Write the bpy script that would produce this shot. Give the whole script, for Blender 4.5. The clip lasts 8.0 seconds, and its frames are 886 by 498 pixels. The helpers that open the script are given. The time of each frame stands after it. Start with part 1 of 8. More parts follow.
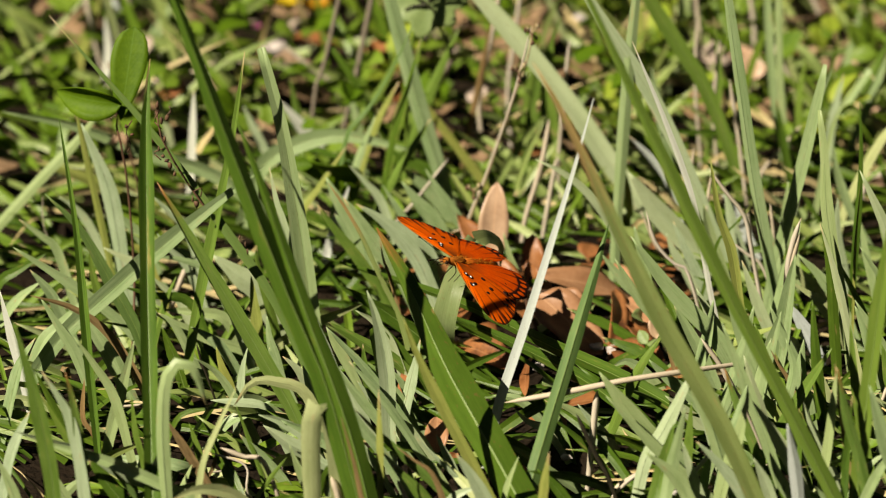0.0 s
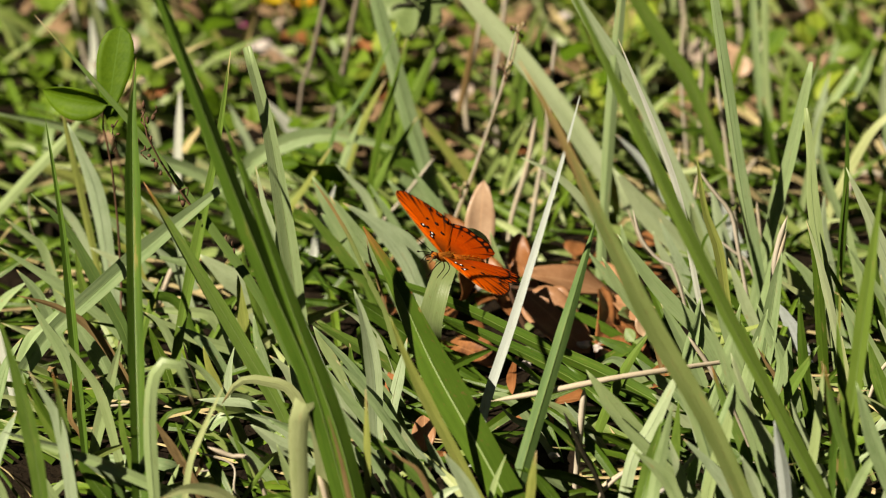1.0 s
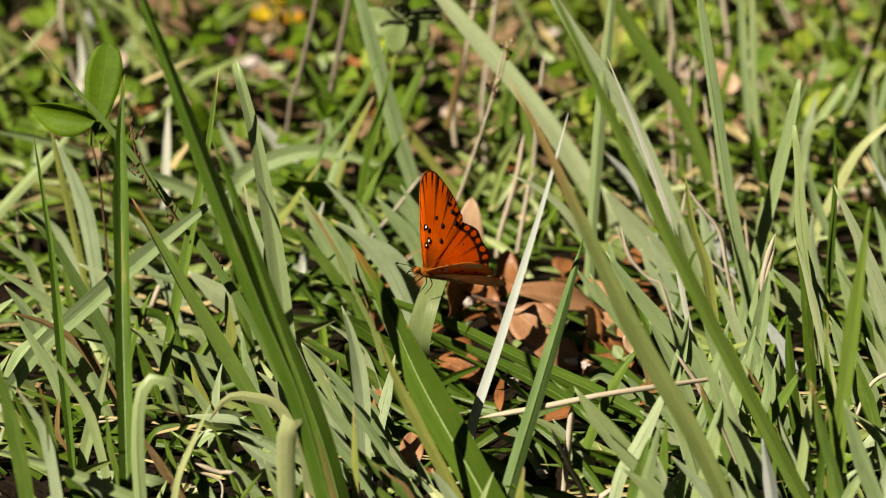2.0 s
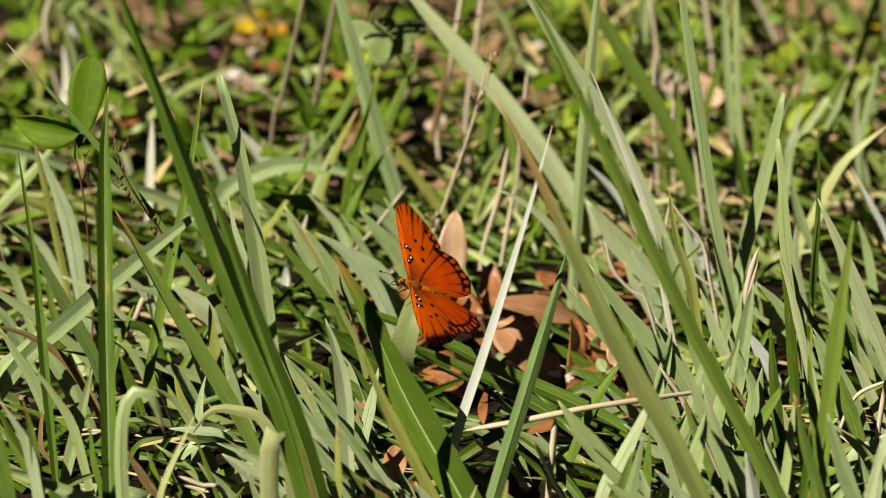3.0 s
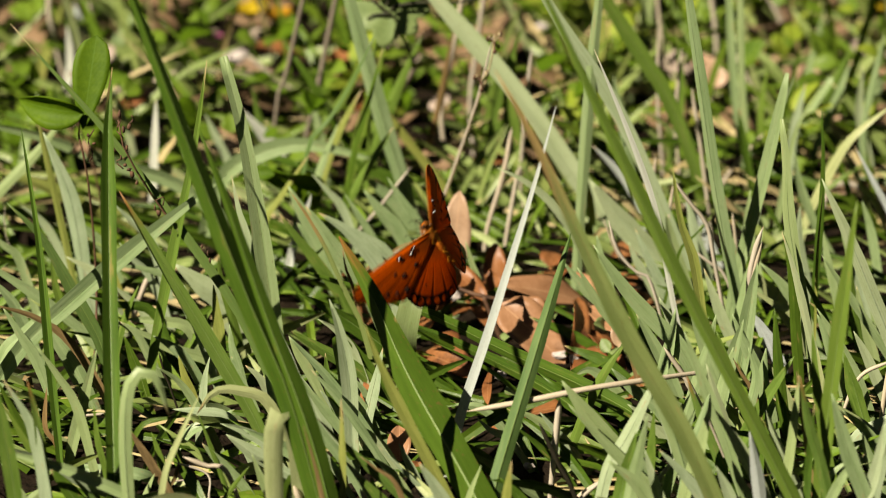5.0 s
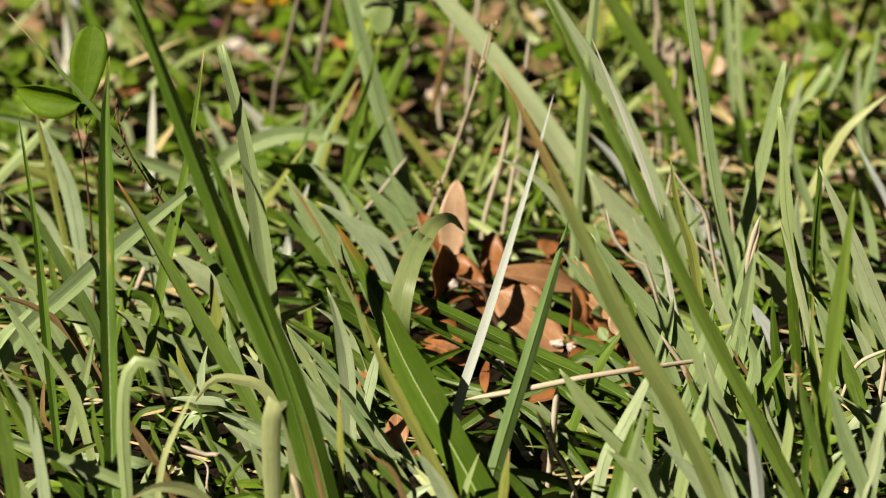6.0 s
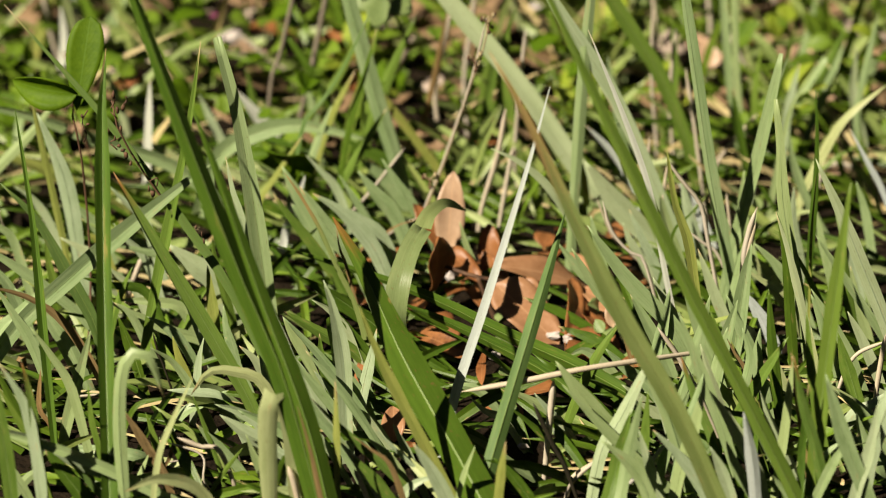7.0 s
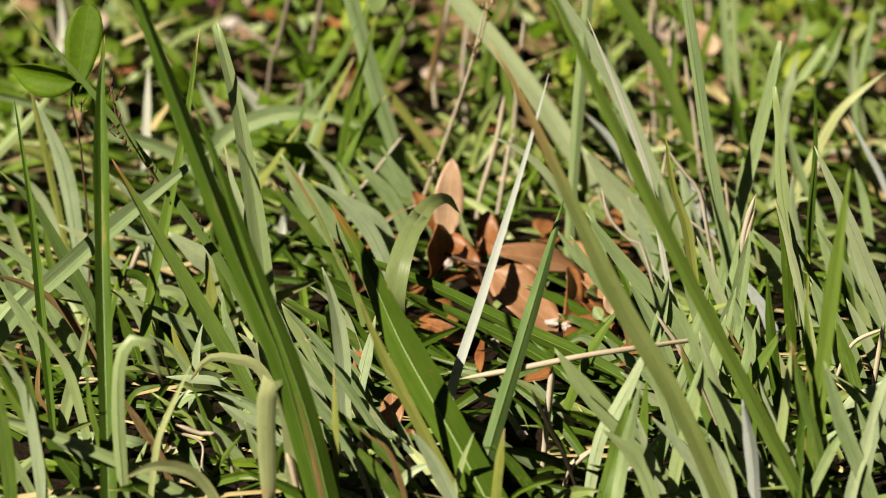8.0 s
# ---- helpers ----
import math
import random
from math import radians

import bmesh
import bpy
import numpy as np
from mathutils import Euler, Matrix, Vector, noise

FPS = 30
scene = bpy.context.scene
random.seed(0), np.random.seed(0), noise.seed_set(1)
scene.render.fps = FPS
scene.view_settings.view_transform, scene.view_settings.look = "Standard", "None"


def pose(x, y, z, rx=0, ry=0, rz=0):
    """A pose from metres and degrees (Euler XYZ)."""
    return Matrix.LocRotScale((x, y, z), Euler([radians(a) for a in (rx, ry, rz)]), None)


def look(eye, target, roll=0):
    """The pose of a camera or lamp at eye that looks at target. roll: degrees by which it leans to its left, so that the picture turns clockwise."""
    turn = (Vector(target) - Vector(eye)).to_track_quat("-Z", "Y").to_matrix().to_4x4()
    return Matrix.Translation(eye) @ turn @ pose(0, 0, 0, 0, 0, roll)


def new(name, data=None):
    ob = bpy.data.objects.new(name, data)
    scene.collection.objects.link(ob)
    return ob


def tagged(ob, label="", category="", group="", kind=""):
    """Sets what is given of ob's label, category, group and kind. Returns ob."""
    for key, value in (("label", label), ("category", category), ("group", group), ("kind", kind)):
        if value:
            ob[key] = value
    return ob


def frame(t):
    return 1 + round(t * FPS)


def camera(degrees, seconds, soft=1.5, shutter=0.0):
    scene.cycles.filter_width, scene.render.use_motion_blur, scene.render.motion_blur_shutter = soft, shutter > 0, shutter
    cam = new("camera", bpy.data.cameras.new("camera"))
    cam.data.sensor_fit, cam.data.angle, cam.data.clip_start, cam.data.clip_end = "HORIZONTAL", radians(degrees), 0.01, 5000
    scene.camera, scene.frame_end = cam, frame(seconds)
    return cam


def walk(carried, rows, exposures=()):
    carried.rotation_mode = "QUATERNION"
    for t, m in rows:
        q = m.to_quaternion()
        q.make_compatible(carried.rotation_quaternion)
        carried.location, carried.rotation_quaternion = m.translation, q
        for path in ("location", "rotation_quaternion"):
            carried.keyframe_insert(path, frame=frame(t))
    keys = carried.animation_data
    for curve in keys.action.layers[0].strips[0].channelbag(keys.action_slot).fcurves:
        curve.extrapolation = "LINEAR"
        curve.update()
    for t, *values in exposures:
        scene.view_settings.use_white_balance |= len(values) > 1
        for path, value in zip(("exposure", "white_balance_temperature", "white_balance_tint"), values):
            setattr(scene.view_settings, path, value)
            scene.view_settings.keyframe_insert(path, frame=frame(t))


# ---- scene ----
cam = camera(12.0, 8.0, soft=1.0, shutter=0.8)
EYE = (0.0, -1.67, 0.755)
# seconds, tilt, lean, turn: a long lens swung by hand from one spot
ROWS = [
    (0.0, 68.145, 0.096, 0.561),
    (0.5, 68.116, 0.117, 0.410),
    (1.0, 68.125, 0.197, 0.325),
    (1.5, 68.222, 0.146, 0.292),
    (3.0, 68.528, -0.104, 0.032),
    (3.5, 68.545, -0.065, -0.042),
    (4.0, 68.509, -0.044, -0.026),
    (4.5, 68.436, -0.054, 0.017),
    (5.0, 68.263, -0.047, 0.068),
    (6.5, 68.070, -0.000, 0.000),
    (7.0, 67.999, -0.043, -0.021),
    (7.5, 67.903, -0.081, -0.041),
    (8.0, 67.823, -0.071, -0.029),
]
walk(cam, [(t, pose(*EYE, tilt, lean, turn)) for t, tilt, lean, turn in ROWS], exposures=[(0.0, 0.70, 7150, 13), (8.0, 0.70, 7150, 13)])
cam.data.dof.use_dof = True
cam.data.dof.focus_distance = 1.82
cam.data.dof.aperture_fstop = 9.0

# ---- light ----
SUN_DIR = Vector((-0.56, -0.46, 0.69)).normalized()
world = bpy.data.worlds.new("sky")
scene.world = world
world.use_nodes = True
sky = world.node_tree.nodes.new("ShaderNodeTexSky")
sky.sky_type = "NISHITA"
sky.sun_disc = False
sky.sun_elevation = math.asin(SUN_DIR.z)
sky.sun_rotation = math.atan2(SUN_DIR.x, SUN_DIR.y)
world.node_tree.links.new(sky.outputs[0], world.node_tree.nodes["Background"].inputs[0])
world.node_tree.nodes["Background"].inputs[1].default_value = 0.0058
sun = new("sun", bpy.data.lights.new("sun", "SUN"))
sun.data.energy, sun.data.angle, sun.data.color = 5.0, radians(0.5), (1.0, 0.93, 0.80)
sun.matrix_basis = look(SUN_DIR * 5, (0, 0, 0))

# ---- materials ----
class Nodes:
    """A small builder for node materials."""

    def __init__(self, name):
        self.mat = bpy.data.materials.new(name)
        self.mat.use_nodes = True
        self.tree = self.mat.node_tree
        self.shader = self.tree.nodes["Principled BSDF"]
        self.out = self.tree.nodes["Material Output"]

    def add(self, kind, operation="", blend=""):
        node = self.tree.nodes.new("ShaderNode" + kind)
        if operation:
            node.operation = operation
        if blend:
            node.data_type, node.blend_type = "RGBA", blend
        return node

    def link(self, a, b):
        self.tree.links.new(a, b)

    def noise(self, vector, scale, detail=4.0, rough=0.6):
        node = self.add("TexNoise")
        node.inputs["Scale"].default_value = scale
        node.inputs["Detail"].default_value = detail
        node.inputs["Roughness"].default_value = rough
        if vector is not None:
            self.link(vector, node.inputs["Vector"])
        return node.outputs["Fac"]

    def ramp(self, fac, stops):
        node = self.add("ValToRGB")
        while len(node.color_ramp.elements) < len(stops):
            node.color_ramp.elements.new(0.5)
        for e, (at, col) in zip(node.color_ramp.elements, stops):
            e.position, e.color = at, (*col, 1)
        self.link(fac, node.inputs[0])
        return node.outputs[0]

    def mix(self, fac, a, b, how="MIX"):
        node = self.add("Mix", blend=how)
        for value, socket in ((fac, node.inputs[0]), (a, node.inputs[6]), (b, node.inputs[7])):
            if isinstance(value, (int, float)):
                socket.default_value = value
            elif isinstance(value, tuple):
                socket.default_value = (*value, 1)
            else:
                self.link(value, socket)
        return node.outputs[2]

    def math(self, how, a, b=0.0):
        node = self.add("Math", operation=how)
        for value, socket in ((a, node.inputs[0]), (b, node.inputs[1])):
            if isinstance(value, (int, float)):
                socket.default_value = value
            else:
                self.link(value, socket)
        return node.outputs[0]

    def bump(self, height, strength, distance):
        node = self.add("Bump")
        node.inputs["Strength"].default_value = strength
        node.inputs["Distance"].default_value = distance
        self.link(height, node.inputs["Height"])
        self.link(node.outputs[0], self.shader.inputs["Normal"])
        return node.outputs[0]

    def sheer(self, colour, share, normal=None):
        """Lets a share of the light through, as thin leaves do."""
        glow = self.add("BsdfTranslucent")
        self.link(colour, glow.inputs["Color"])
        if normal is not None:
            self.link(normal, glow.inputs["Normal"])
        both = self.add("MixShader")
        both.inputs[0].default_value = share
        self.link(self.shader.outputs[0], both.inputs[1])
        self.link(glow.outputs[0], both.inputs[2])
        self.link(both.outputs[0], self.out.inputs["Surface"])


TAN_TIP = (0.43, 0.33, 0.16)


def blade_material(name, dark, light, tip=None, tip_from=0.8, stain=0.5, rough=0.36, sheer=0.20, per_island=False, gloss=0.36):
    """Grass: fine veins along the blade, mottled, with a dry tip and rusty stains."""
    n = Nodes(name)
    uv = n.add("TexCoord").outputs["UV"]
    split = n.add("SeparateXYZ")
    n.link(uv, split.inputs[0])
    if per_island:
        rand = n.add("NewGeometry").outputs["Random Per Island"]
    else:
        rand = n.add("ObjectInfo").outputs["Random"]
    place = n.add("CombineXYZ")
    n.link(n.math("MULTIPLY", split.outputs[0], 1.0), place.inputs[0])
    n.link(n.math("MULTIPLY", split.outputs[1], 0.06), place.inputs[1])
    n.link(n.math("MULTIPLY", rand, 37.0), place.inputs[2])
    veins = n.noise(place.outputs[0], 22.0, 2.0)
    place2 = n.add("CombineXYZ")
    n.link(n.math("MULTIPLY", split.outputs[0], 0.35), place2.inputs[0])
    n.link(n.math("MULTIPLY", split.outputs[1], 1.0), place2.inputs[1])
    n.link(n.math("MULTIPLY", rand, 91.0), place2.inputs[2])
    mott = n.noise(place2.outputs[0], 7.0, 5.0)
    col = n.ramp(n.math("ADD", n.math("MULTIPLY", veins, 0.46), n.math("MULTIPLY", mott, 0.54)),
                 [(0.37, dark), (0.63, light)])
    col = n.mix(n.math("MULTIPLY", rand, 0.35), col, (light[0] * 1.15, light[1] * 1.12, light[2] * 0.95))
    warm = n.ramp(n.math("FRACT", n.math("MULTIPLY", rand, 13.7)), [(0.45, (0, 0, 0)), (1.0, (1, 1, 1))])
    col = n.mix(n.math("MULTIPLY", warm, 0.36), col, (light[0] * 1.14, light[1] * 0.98, light[2] * 0.72))
    dead = (0.38, 0.245, 0.095)
    rust = n.ramp(mott, [(0.63, (0, 0, 0)), (0.72, (1, 1, 1))])
    col = n.mix(n.math("MULTIPLY", rust, stain), col, dead)
    fleck = n.ramp(n.noise(place2.outputs[0], 60.0, 2.0), [(0.65, (0, 0, 0)), (0.71, (1, 1, 1))])
    col = n.mix(n.math("MULTIPLY", fleck, 0.6), col, (0.17, 0.10, 0.035))
    if tip:
        edge = n.math("ADD", split.outputs[1], n.math("MULTIPLY", n.math("SUBTRACT", mott, 0.5), 0.35))
        dry = n.ramp(edge, [(tip_from, (0, 0, 0)), (min(tip_from + 0.12, 0.99), (1, 1, 1))])
        if tip == TAN_TIP:
            dry = n.math("MULTIPLY", dry, n.math("GREATER_THAN", n.math("FRACT", n.math("MULTIPLY", rand, 7.3)), 0.65))
        col = n.mix(dry, col, tip)
    n.link(col, n.shader.inputs["Base Color"])
    n.shader.inputs["Roughness"].default_value = rough
    n.shader.inputs["Specular IOR Level"].default_value = gloss
    nrm = n.bump(veins, 0.26, 0.0005)
    n.sheer(col, sheer, nrm)
    return n.mat


RUST_TIP = (0.30, 0.15, 0.045)
GRASS = {
    "G": blade_material("grass_green", (0.068, 0.138, 0.018), (0.152, 0.250, 0.046), TAN_TIP, 0.93, gloss=0.3),
    # deep green, also given to some blades to put shadow into their colour
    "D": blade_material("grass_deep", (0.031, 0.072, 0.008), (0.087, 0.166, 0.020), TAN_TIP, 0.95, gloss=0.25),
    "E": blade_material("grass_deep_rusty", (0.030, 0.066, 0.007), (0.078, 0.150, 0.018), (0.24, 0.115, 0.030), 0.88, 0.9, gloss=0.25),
    "B": blade_material("grass_blue_green", (0.057, 0.120, 0.028), (0.131, 0.225, 0.066), TAN_TIP, 0.95, gloss=0.35),
    "S": blade_material("grass_sage", (0.183, 0.285, 0.112), (0.326, 0.440, 0.222), TAN_TIP, 0.95),
    "C": blade_material("grass_cut", (0.206, 0.310, 0.124), (0.344, 0.455, 0.230)),
    "L": blade_material("grass_broad", (0.132, 0.192, 0.070), (0.222, 0.286, 0.122), None, 0.93, 0.15, gloss=0.2),
    "X": blade_material("grass_fading", (0.270, 0.335, 0.140), (0.425, 0.485, 0.245), TAN_TIP, 0.93, 0.9),
    "Y": blade_material("grass_yellow_green", (0.180, 0.235, 0.048), (0.320, 0.360, 0.098), TAN_TIP, 0.86),
    "V": blade_material("grass_silver", (0.252, 0.350, 0.192), (0.410, 0.510, 0.326), TAN_TIP, 0.95),
    "W": blade_material("grass_pale", (0.420, 0.490, 0.455), (0.600, 0.670, 0.655), TAN_TIP, 0.97, 0.1),
    "T": blade_material("grass_straw", (0.370, 0.320, 0.240), (0.620, 0.575, 0.480), None, 0.9, 0.4, 0.6, 0.12),
    "R": blade_material("grass_rusty", (0.085, 0.168, 0.026), (0.170, 0.272, 0.060), RUST_TIP, 0.86, 0.8, gloss=0.3),
    "O": blade_material("grass_rust_stem", (0.150, 0.215, 0.055), (0.260, 0.330, 0.115), (0.36, 0.26, 0.10), 0.70, 1.0),
    "Q": blade_material("grass_brown_dry", (0.110, 0.076, 0.030), (0.290, 0.205, 0.095), None, 0.9, 0.5, 0.5, 0.15),
    "P": blade_material("stem_purple", (0.130, 0.112, 0.085), (0.260, 0.225, 0.175), None, 0.9, 0.2, 0.5, 0.0),
    "K": blade_material("stem_black", (0.010, 0.010, 0.006), (0.035, 0.030, 0.018), None, 0.9, 0.0, 0.5, 0.0),
    "H": blade_material("twig_grey", (0.240, 0.230, 0.210), (0.420, 0.410, 0.380), None, 0.9, 0.1, 0.7, 0.0),
}
MIDRIB = blade_material("grass_midrib", (0.131, 0.220, 0.055), (0.209, 0.320, 0.095), None, 0.9, 0.1)
TURF = {
    # darker turf green: the shade of the low layer is put into its colour
    "D": blade_material("turf_shade_green", (0.026, 0.066, 0.006), (0.083, 0.160, 0.016), TAN_TIP, 0.94, gloss=0.3, per_island=True),
    "G": blade_material("turf_green", (0.061, 0.130, 0.010), (0.161, 0.275, 0.028), TAN_TIP, 0.92, gloss=0.35, per_island=True),
    "S": blade_material("turf_sage", (0.146, 0.226, 0.056), (0.292, 0.384, 0.128), TAN_TIP, 0.93, per_island=True),
    "V": blade_material("turf_silver", (0.232, 0.312, 0.128), (0.405, 0.482, 0.236), TAN_TIP, 0.93, per_island=True),
    "T": blade_material("turf_straw", (0.290, 0.232, 0.105), (0.540, 0.465, 0.250), None, 0.9, 0.4, 0.6, 0.1, per_island=True),
}


def soil_material():
    n = Nodes("soil")
    pos = n.add("TexCoord").outputs["Object"]
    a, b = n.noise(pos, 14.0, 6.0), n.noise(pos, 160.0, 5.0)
    # near the subject the soil is coloured near black, standing in for shade
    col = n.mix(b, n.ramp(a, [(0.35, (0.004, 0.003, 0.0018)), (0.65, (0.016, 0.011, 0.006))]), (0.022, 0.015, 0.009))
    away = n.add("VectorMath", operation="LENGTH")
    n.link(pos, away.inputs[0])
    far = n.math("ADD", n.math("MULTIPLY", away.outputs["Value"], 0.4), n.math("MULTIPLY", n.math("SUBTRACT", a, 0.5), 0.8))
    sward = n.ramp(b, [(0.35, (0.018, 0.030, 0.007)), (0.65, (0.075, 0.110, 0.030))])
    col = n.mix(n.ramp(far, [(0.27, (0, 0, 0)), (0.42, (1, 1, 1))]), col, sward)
    n.link(col, n.shader.inputs["Base Color"])
    n.shader.inputs["Roughness"].default_value = 0.95
    n.shader.inputs["Specular IOR Level"].default_value = 0.08
    n.bump(n.math("ADD", a, b), 0.9, 0.006)
    return n.mat


def leaf_material(name, dark, light, scale=60.0, rough=0.5, sheer=0.2, spots=None, vein=None, gloss=0.3):
    """Broad leaves and dead leaves, blotched at two scales, with side veins along u."""
    n = Nodes(name)
    co = n.add("TexCoord")
    pos = co.outputs["Object"]
    rand = n.add("ObjectInfo").outputs["Random"]
    shift = n.add("VectorMath", operation="ADD")
    n.link(pos, shift.inputs[0])
    n.link(rand, shift.inputs[1])
    a, b = n.noise(shift.outputs[0], scale, 5.0), n.noise(shift.outputs[0], scale * 9, 3.0)
    col = n.ramp(n.math("ADD", n.math("MULTIPLY", a, 0.7), n.math("MULTIPLY", b, 0.3)), [(0.33, dark), (0.66, light)])
    if spots:
        col = n.mix(n.ramp(a, [(0.60, (0, 0, 0)), (0.68, (1, 1, 1))]), col, spots)
    split = n.add("SeparateXYZ")
    n.link(co.outputs["UV"], split.inputs[0])
    side = n.math("ABSOLUTE", n.math("SUBTRACT", split.outputs[0], 0.5))
    rib = n.math("LESS_THAN", side, 0.022)
    wave = n.math("SINE", n.math("MULTIPLY", n.math("SUBTRACT", split.outputs[1], n.math("MULTIPLY", side, 0.7)), 75.0))
    lines = n.math("GREATER_THAN", wave, 0.93)
    if vein:
        col = n.mix(n.math("MULTIPLY", n.math("MAXIMUM", rib, n.math("MULTIPLY", lines, 0.12)), 0.45), col, vein)
    n.link(col, n.shader.inputs["Base Color"])
    n.shader.inputs["Roughness"].default_value = rough
    n.shader.inputs["Specular IOR Level"].default_value = gloss
    nrm = n.bump(n.math("ADD", b, n.math("MULTIPLY", wave, 0.05)), 0.3, 0.0005)
    if sheer:
        n.sheer(col, sheer, nrm)
    return n.mat


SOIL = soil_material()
DEAD_LEAF = leaf_material("dead_oak_leaf", (0.150, 0.052, 0.016), (0.370, 0.160, 0.058), 40, 0.42, 0.12, (0.10, 0.04, 0.018), (0.40, 0.20, 0.09))
DEAD_PALE = leaf_material("dead_leaf_pale", (0.370, 0.240, 0.148), (0.510, 0.360, 0.235), 40, 0.40, 0.12, None, (0.58, 0.36, 0.21))
DEAD_TAN = leaf_material("dead_leaf_tan", (0.27, 0.130, 0.058), (0.42, 0.230, 0.122), 40, 0.42, 0.12, None, (0.55, 0.33, 0.18))
LITTER = leaf_material("leaf_litter", (0.120, 0.068, 0.031), (0.340, 0.230, 0.128), 40, 0.7, 0.08, (0.07, 0.04, 0.025), (0.36, 0.26, 0.18))
LITTER_PALE = leaf_material("leaf_litter_pale", (0.330, 0.255, 0.195), (0.480, 0.400, 0.330), 40, 0.6, 0.1)
FRESH_LEAF = leaf_material("fresh_leaf", (0.060, 0.132, 0.005), (0.122, 0.218, 0.010), 50, 0.55, 0.35, None, (0.13, 0.24, 0.03), gloss=0.14)
HERB_LEAF = leaf_material("herb_leaf", (0.078, 0.160, 0.012), (0.226, 0.345, 0.034), 50, 0.45, 0.35, None, (0.25, 0.40, 0.09))
LIME_LEAF = leaf_material("lime_leaf", (0.210, 0.320, 0.025), (0.370, 0.450, 0.055), 50, 0.45, 0.35)
SAGE_LEAF = leaf_material("sage_leaf", (0.150, 0.230, 0.075), (0.270, 0.360, 0.130), 50, 0.45, 0.25)
PETAL_YELLOW = leaf_material("yellow_petal", (0.46, 0.33, 0.012), (0.62, 0.46, 0.02), 50, 0.5, 0.25)
PETAL_ORANGE = leaf_material("orange_petal", (0.46, 0.22, 0.010), (0.60, 0.32, 0.02), 50, 0.5, 0.25)
PETAL_PINK = leaf_material("pink_petal", (0.45, 0.05, 0.25), (0.60, 0.10, 0.36), 50, 0.5, 0.25)
STONE = leaf_material("pale_stone", (0.34, 0.30, 0.27), (0.62, 0.57, 0.52), 90, 0.8, 0.0)
SEED_BROWN = leaf_material("seed_brown", (0.045, 0.025, 0.016), (0.16, 0.085, 0.045), 120, 0.7, 0.0)
SEED_TAN = leaf_material("seed_tan", (0.22, 0.175, 0.09), (0.46, 0.385, 0.22), 120, 0.7, 0.0)
TENDRIL = leaf_material("tendril_dark", (0.018, 0.022, 0.010), (0.060, 0.062, 0.030), 120, 0.6, 0.0)

# ---- building ----
def mesh_object(name, verts, faces, material, parent=None, uvs=None, label=""):
    """One mesh object from its corners and faces; uvs: one pair for each corner."""
    data = bpy.data.meshes.new(name)
    data.from_pydata([tuple(v) for v in verts], [], faces)
    data.materials.append(material)
    for poly in data.polygons:
        poly.use_smooth = True
    if uvs is not None:
        layer = data.uv_layers.new(name="UVMap")
        index = np.zeros(len(data.loops), dtype=np.int32)
        data.loops.foreach_get("vertex_index", index)
        layer.data.foreach_set("uv", np.asarray(uvs, dtype=np.float32)[index].ravel())
    ob = new(name, data)
    if parent is not None:
        ob.parent = parent
    if label:
        tagged(ob, label=label)
    return ob


def part(name, bm, material, parent, label=""):
    data = bpy.data.meshes.new(name)
    bm.to_mesh(data)
    bm.free()
    data.materials.append(material)
    for poly in data.polygons:
        poly.use_smooth = True
    ob = new(name, data)
    ob.parent = parent
    if label:
        tagged(ob, label=label)
    return ob


def curve_through(points, count):
    """A smooth line through a few points, evenly spaced along its length."""
    p = np.array(points, float)
    p = np.vstack([2 * p[0] - p[1], p, 2 * p[-1] - p[-2]])
    fine = []
    for a, b, c, d in zip(p, p[1:], p[2:], p[3:]):
        for t in np.linspace(0, 1, 24, endpoint=False):
            fine.append(0.5 * (2 * b + (c - a) * t + (2 * a - 5 * b + 4 * c - d) * t * t + (3 * b - a - 3 * c + d) * t ** 3))
    fine = np.array(fine + [p[-2]])
    run = np.r_[0, np.cumsum(np.linalg.norm(np.diff(fine, axis=0), axis=1))]
    at = np.linspace(0, run[-1], count)
    return np.stack([np.interp(at, run, fine[:, k]) for k in range(3)], 1)


FACING = np.array([0.0, -0.93, 0.37])


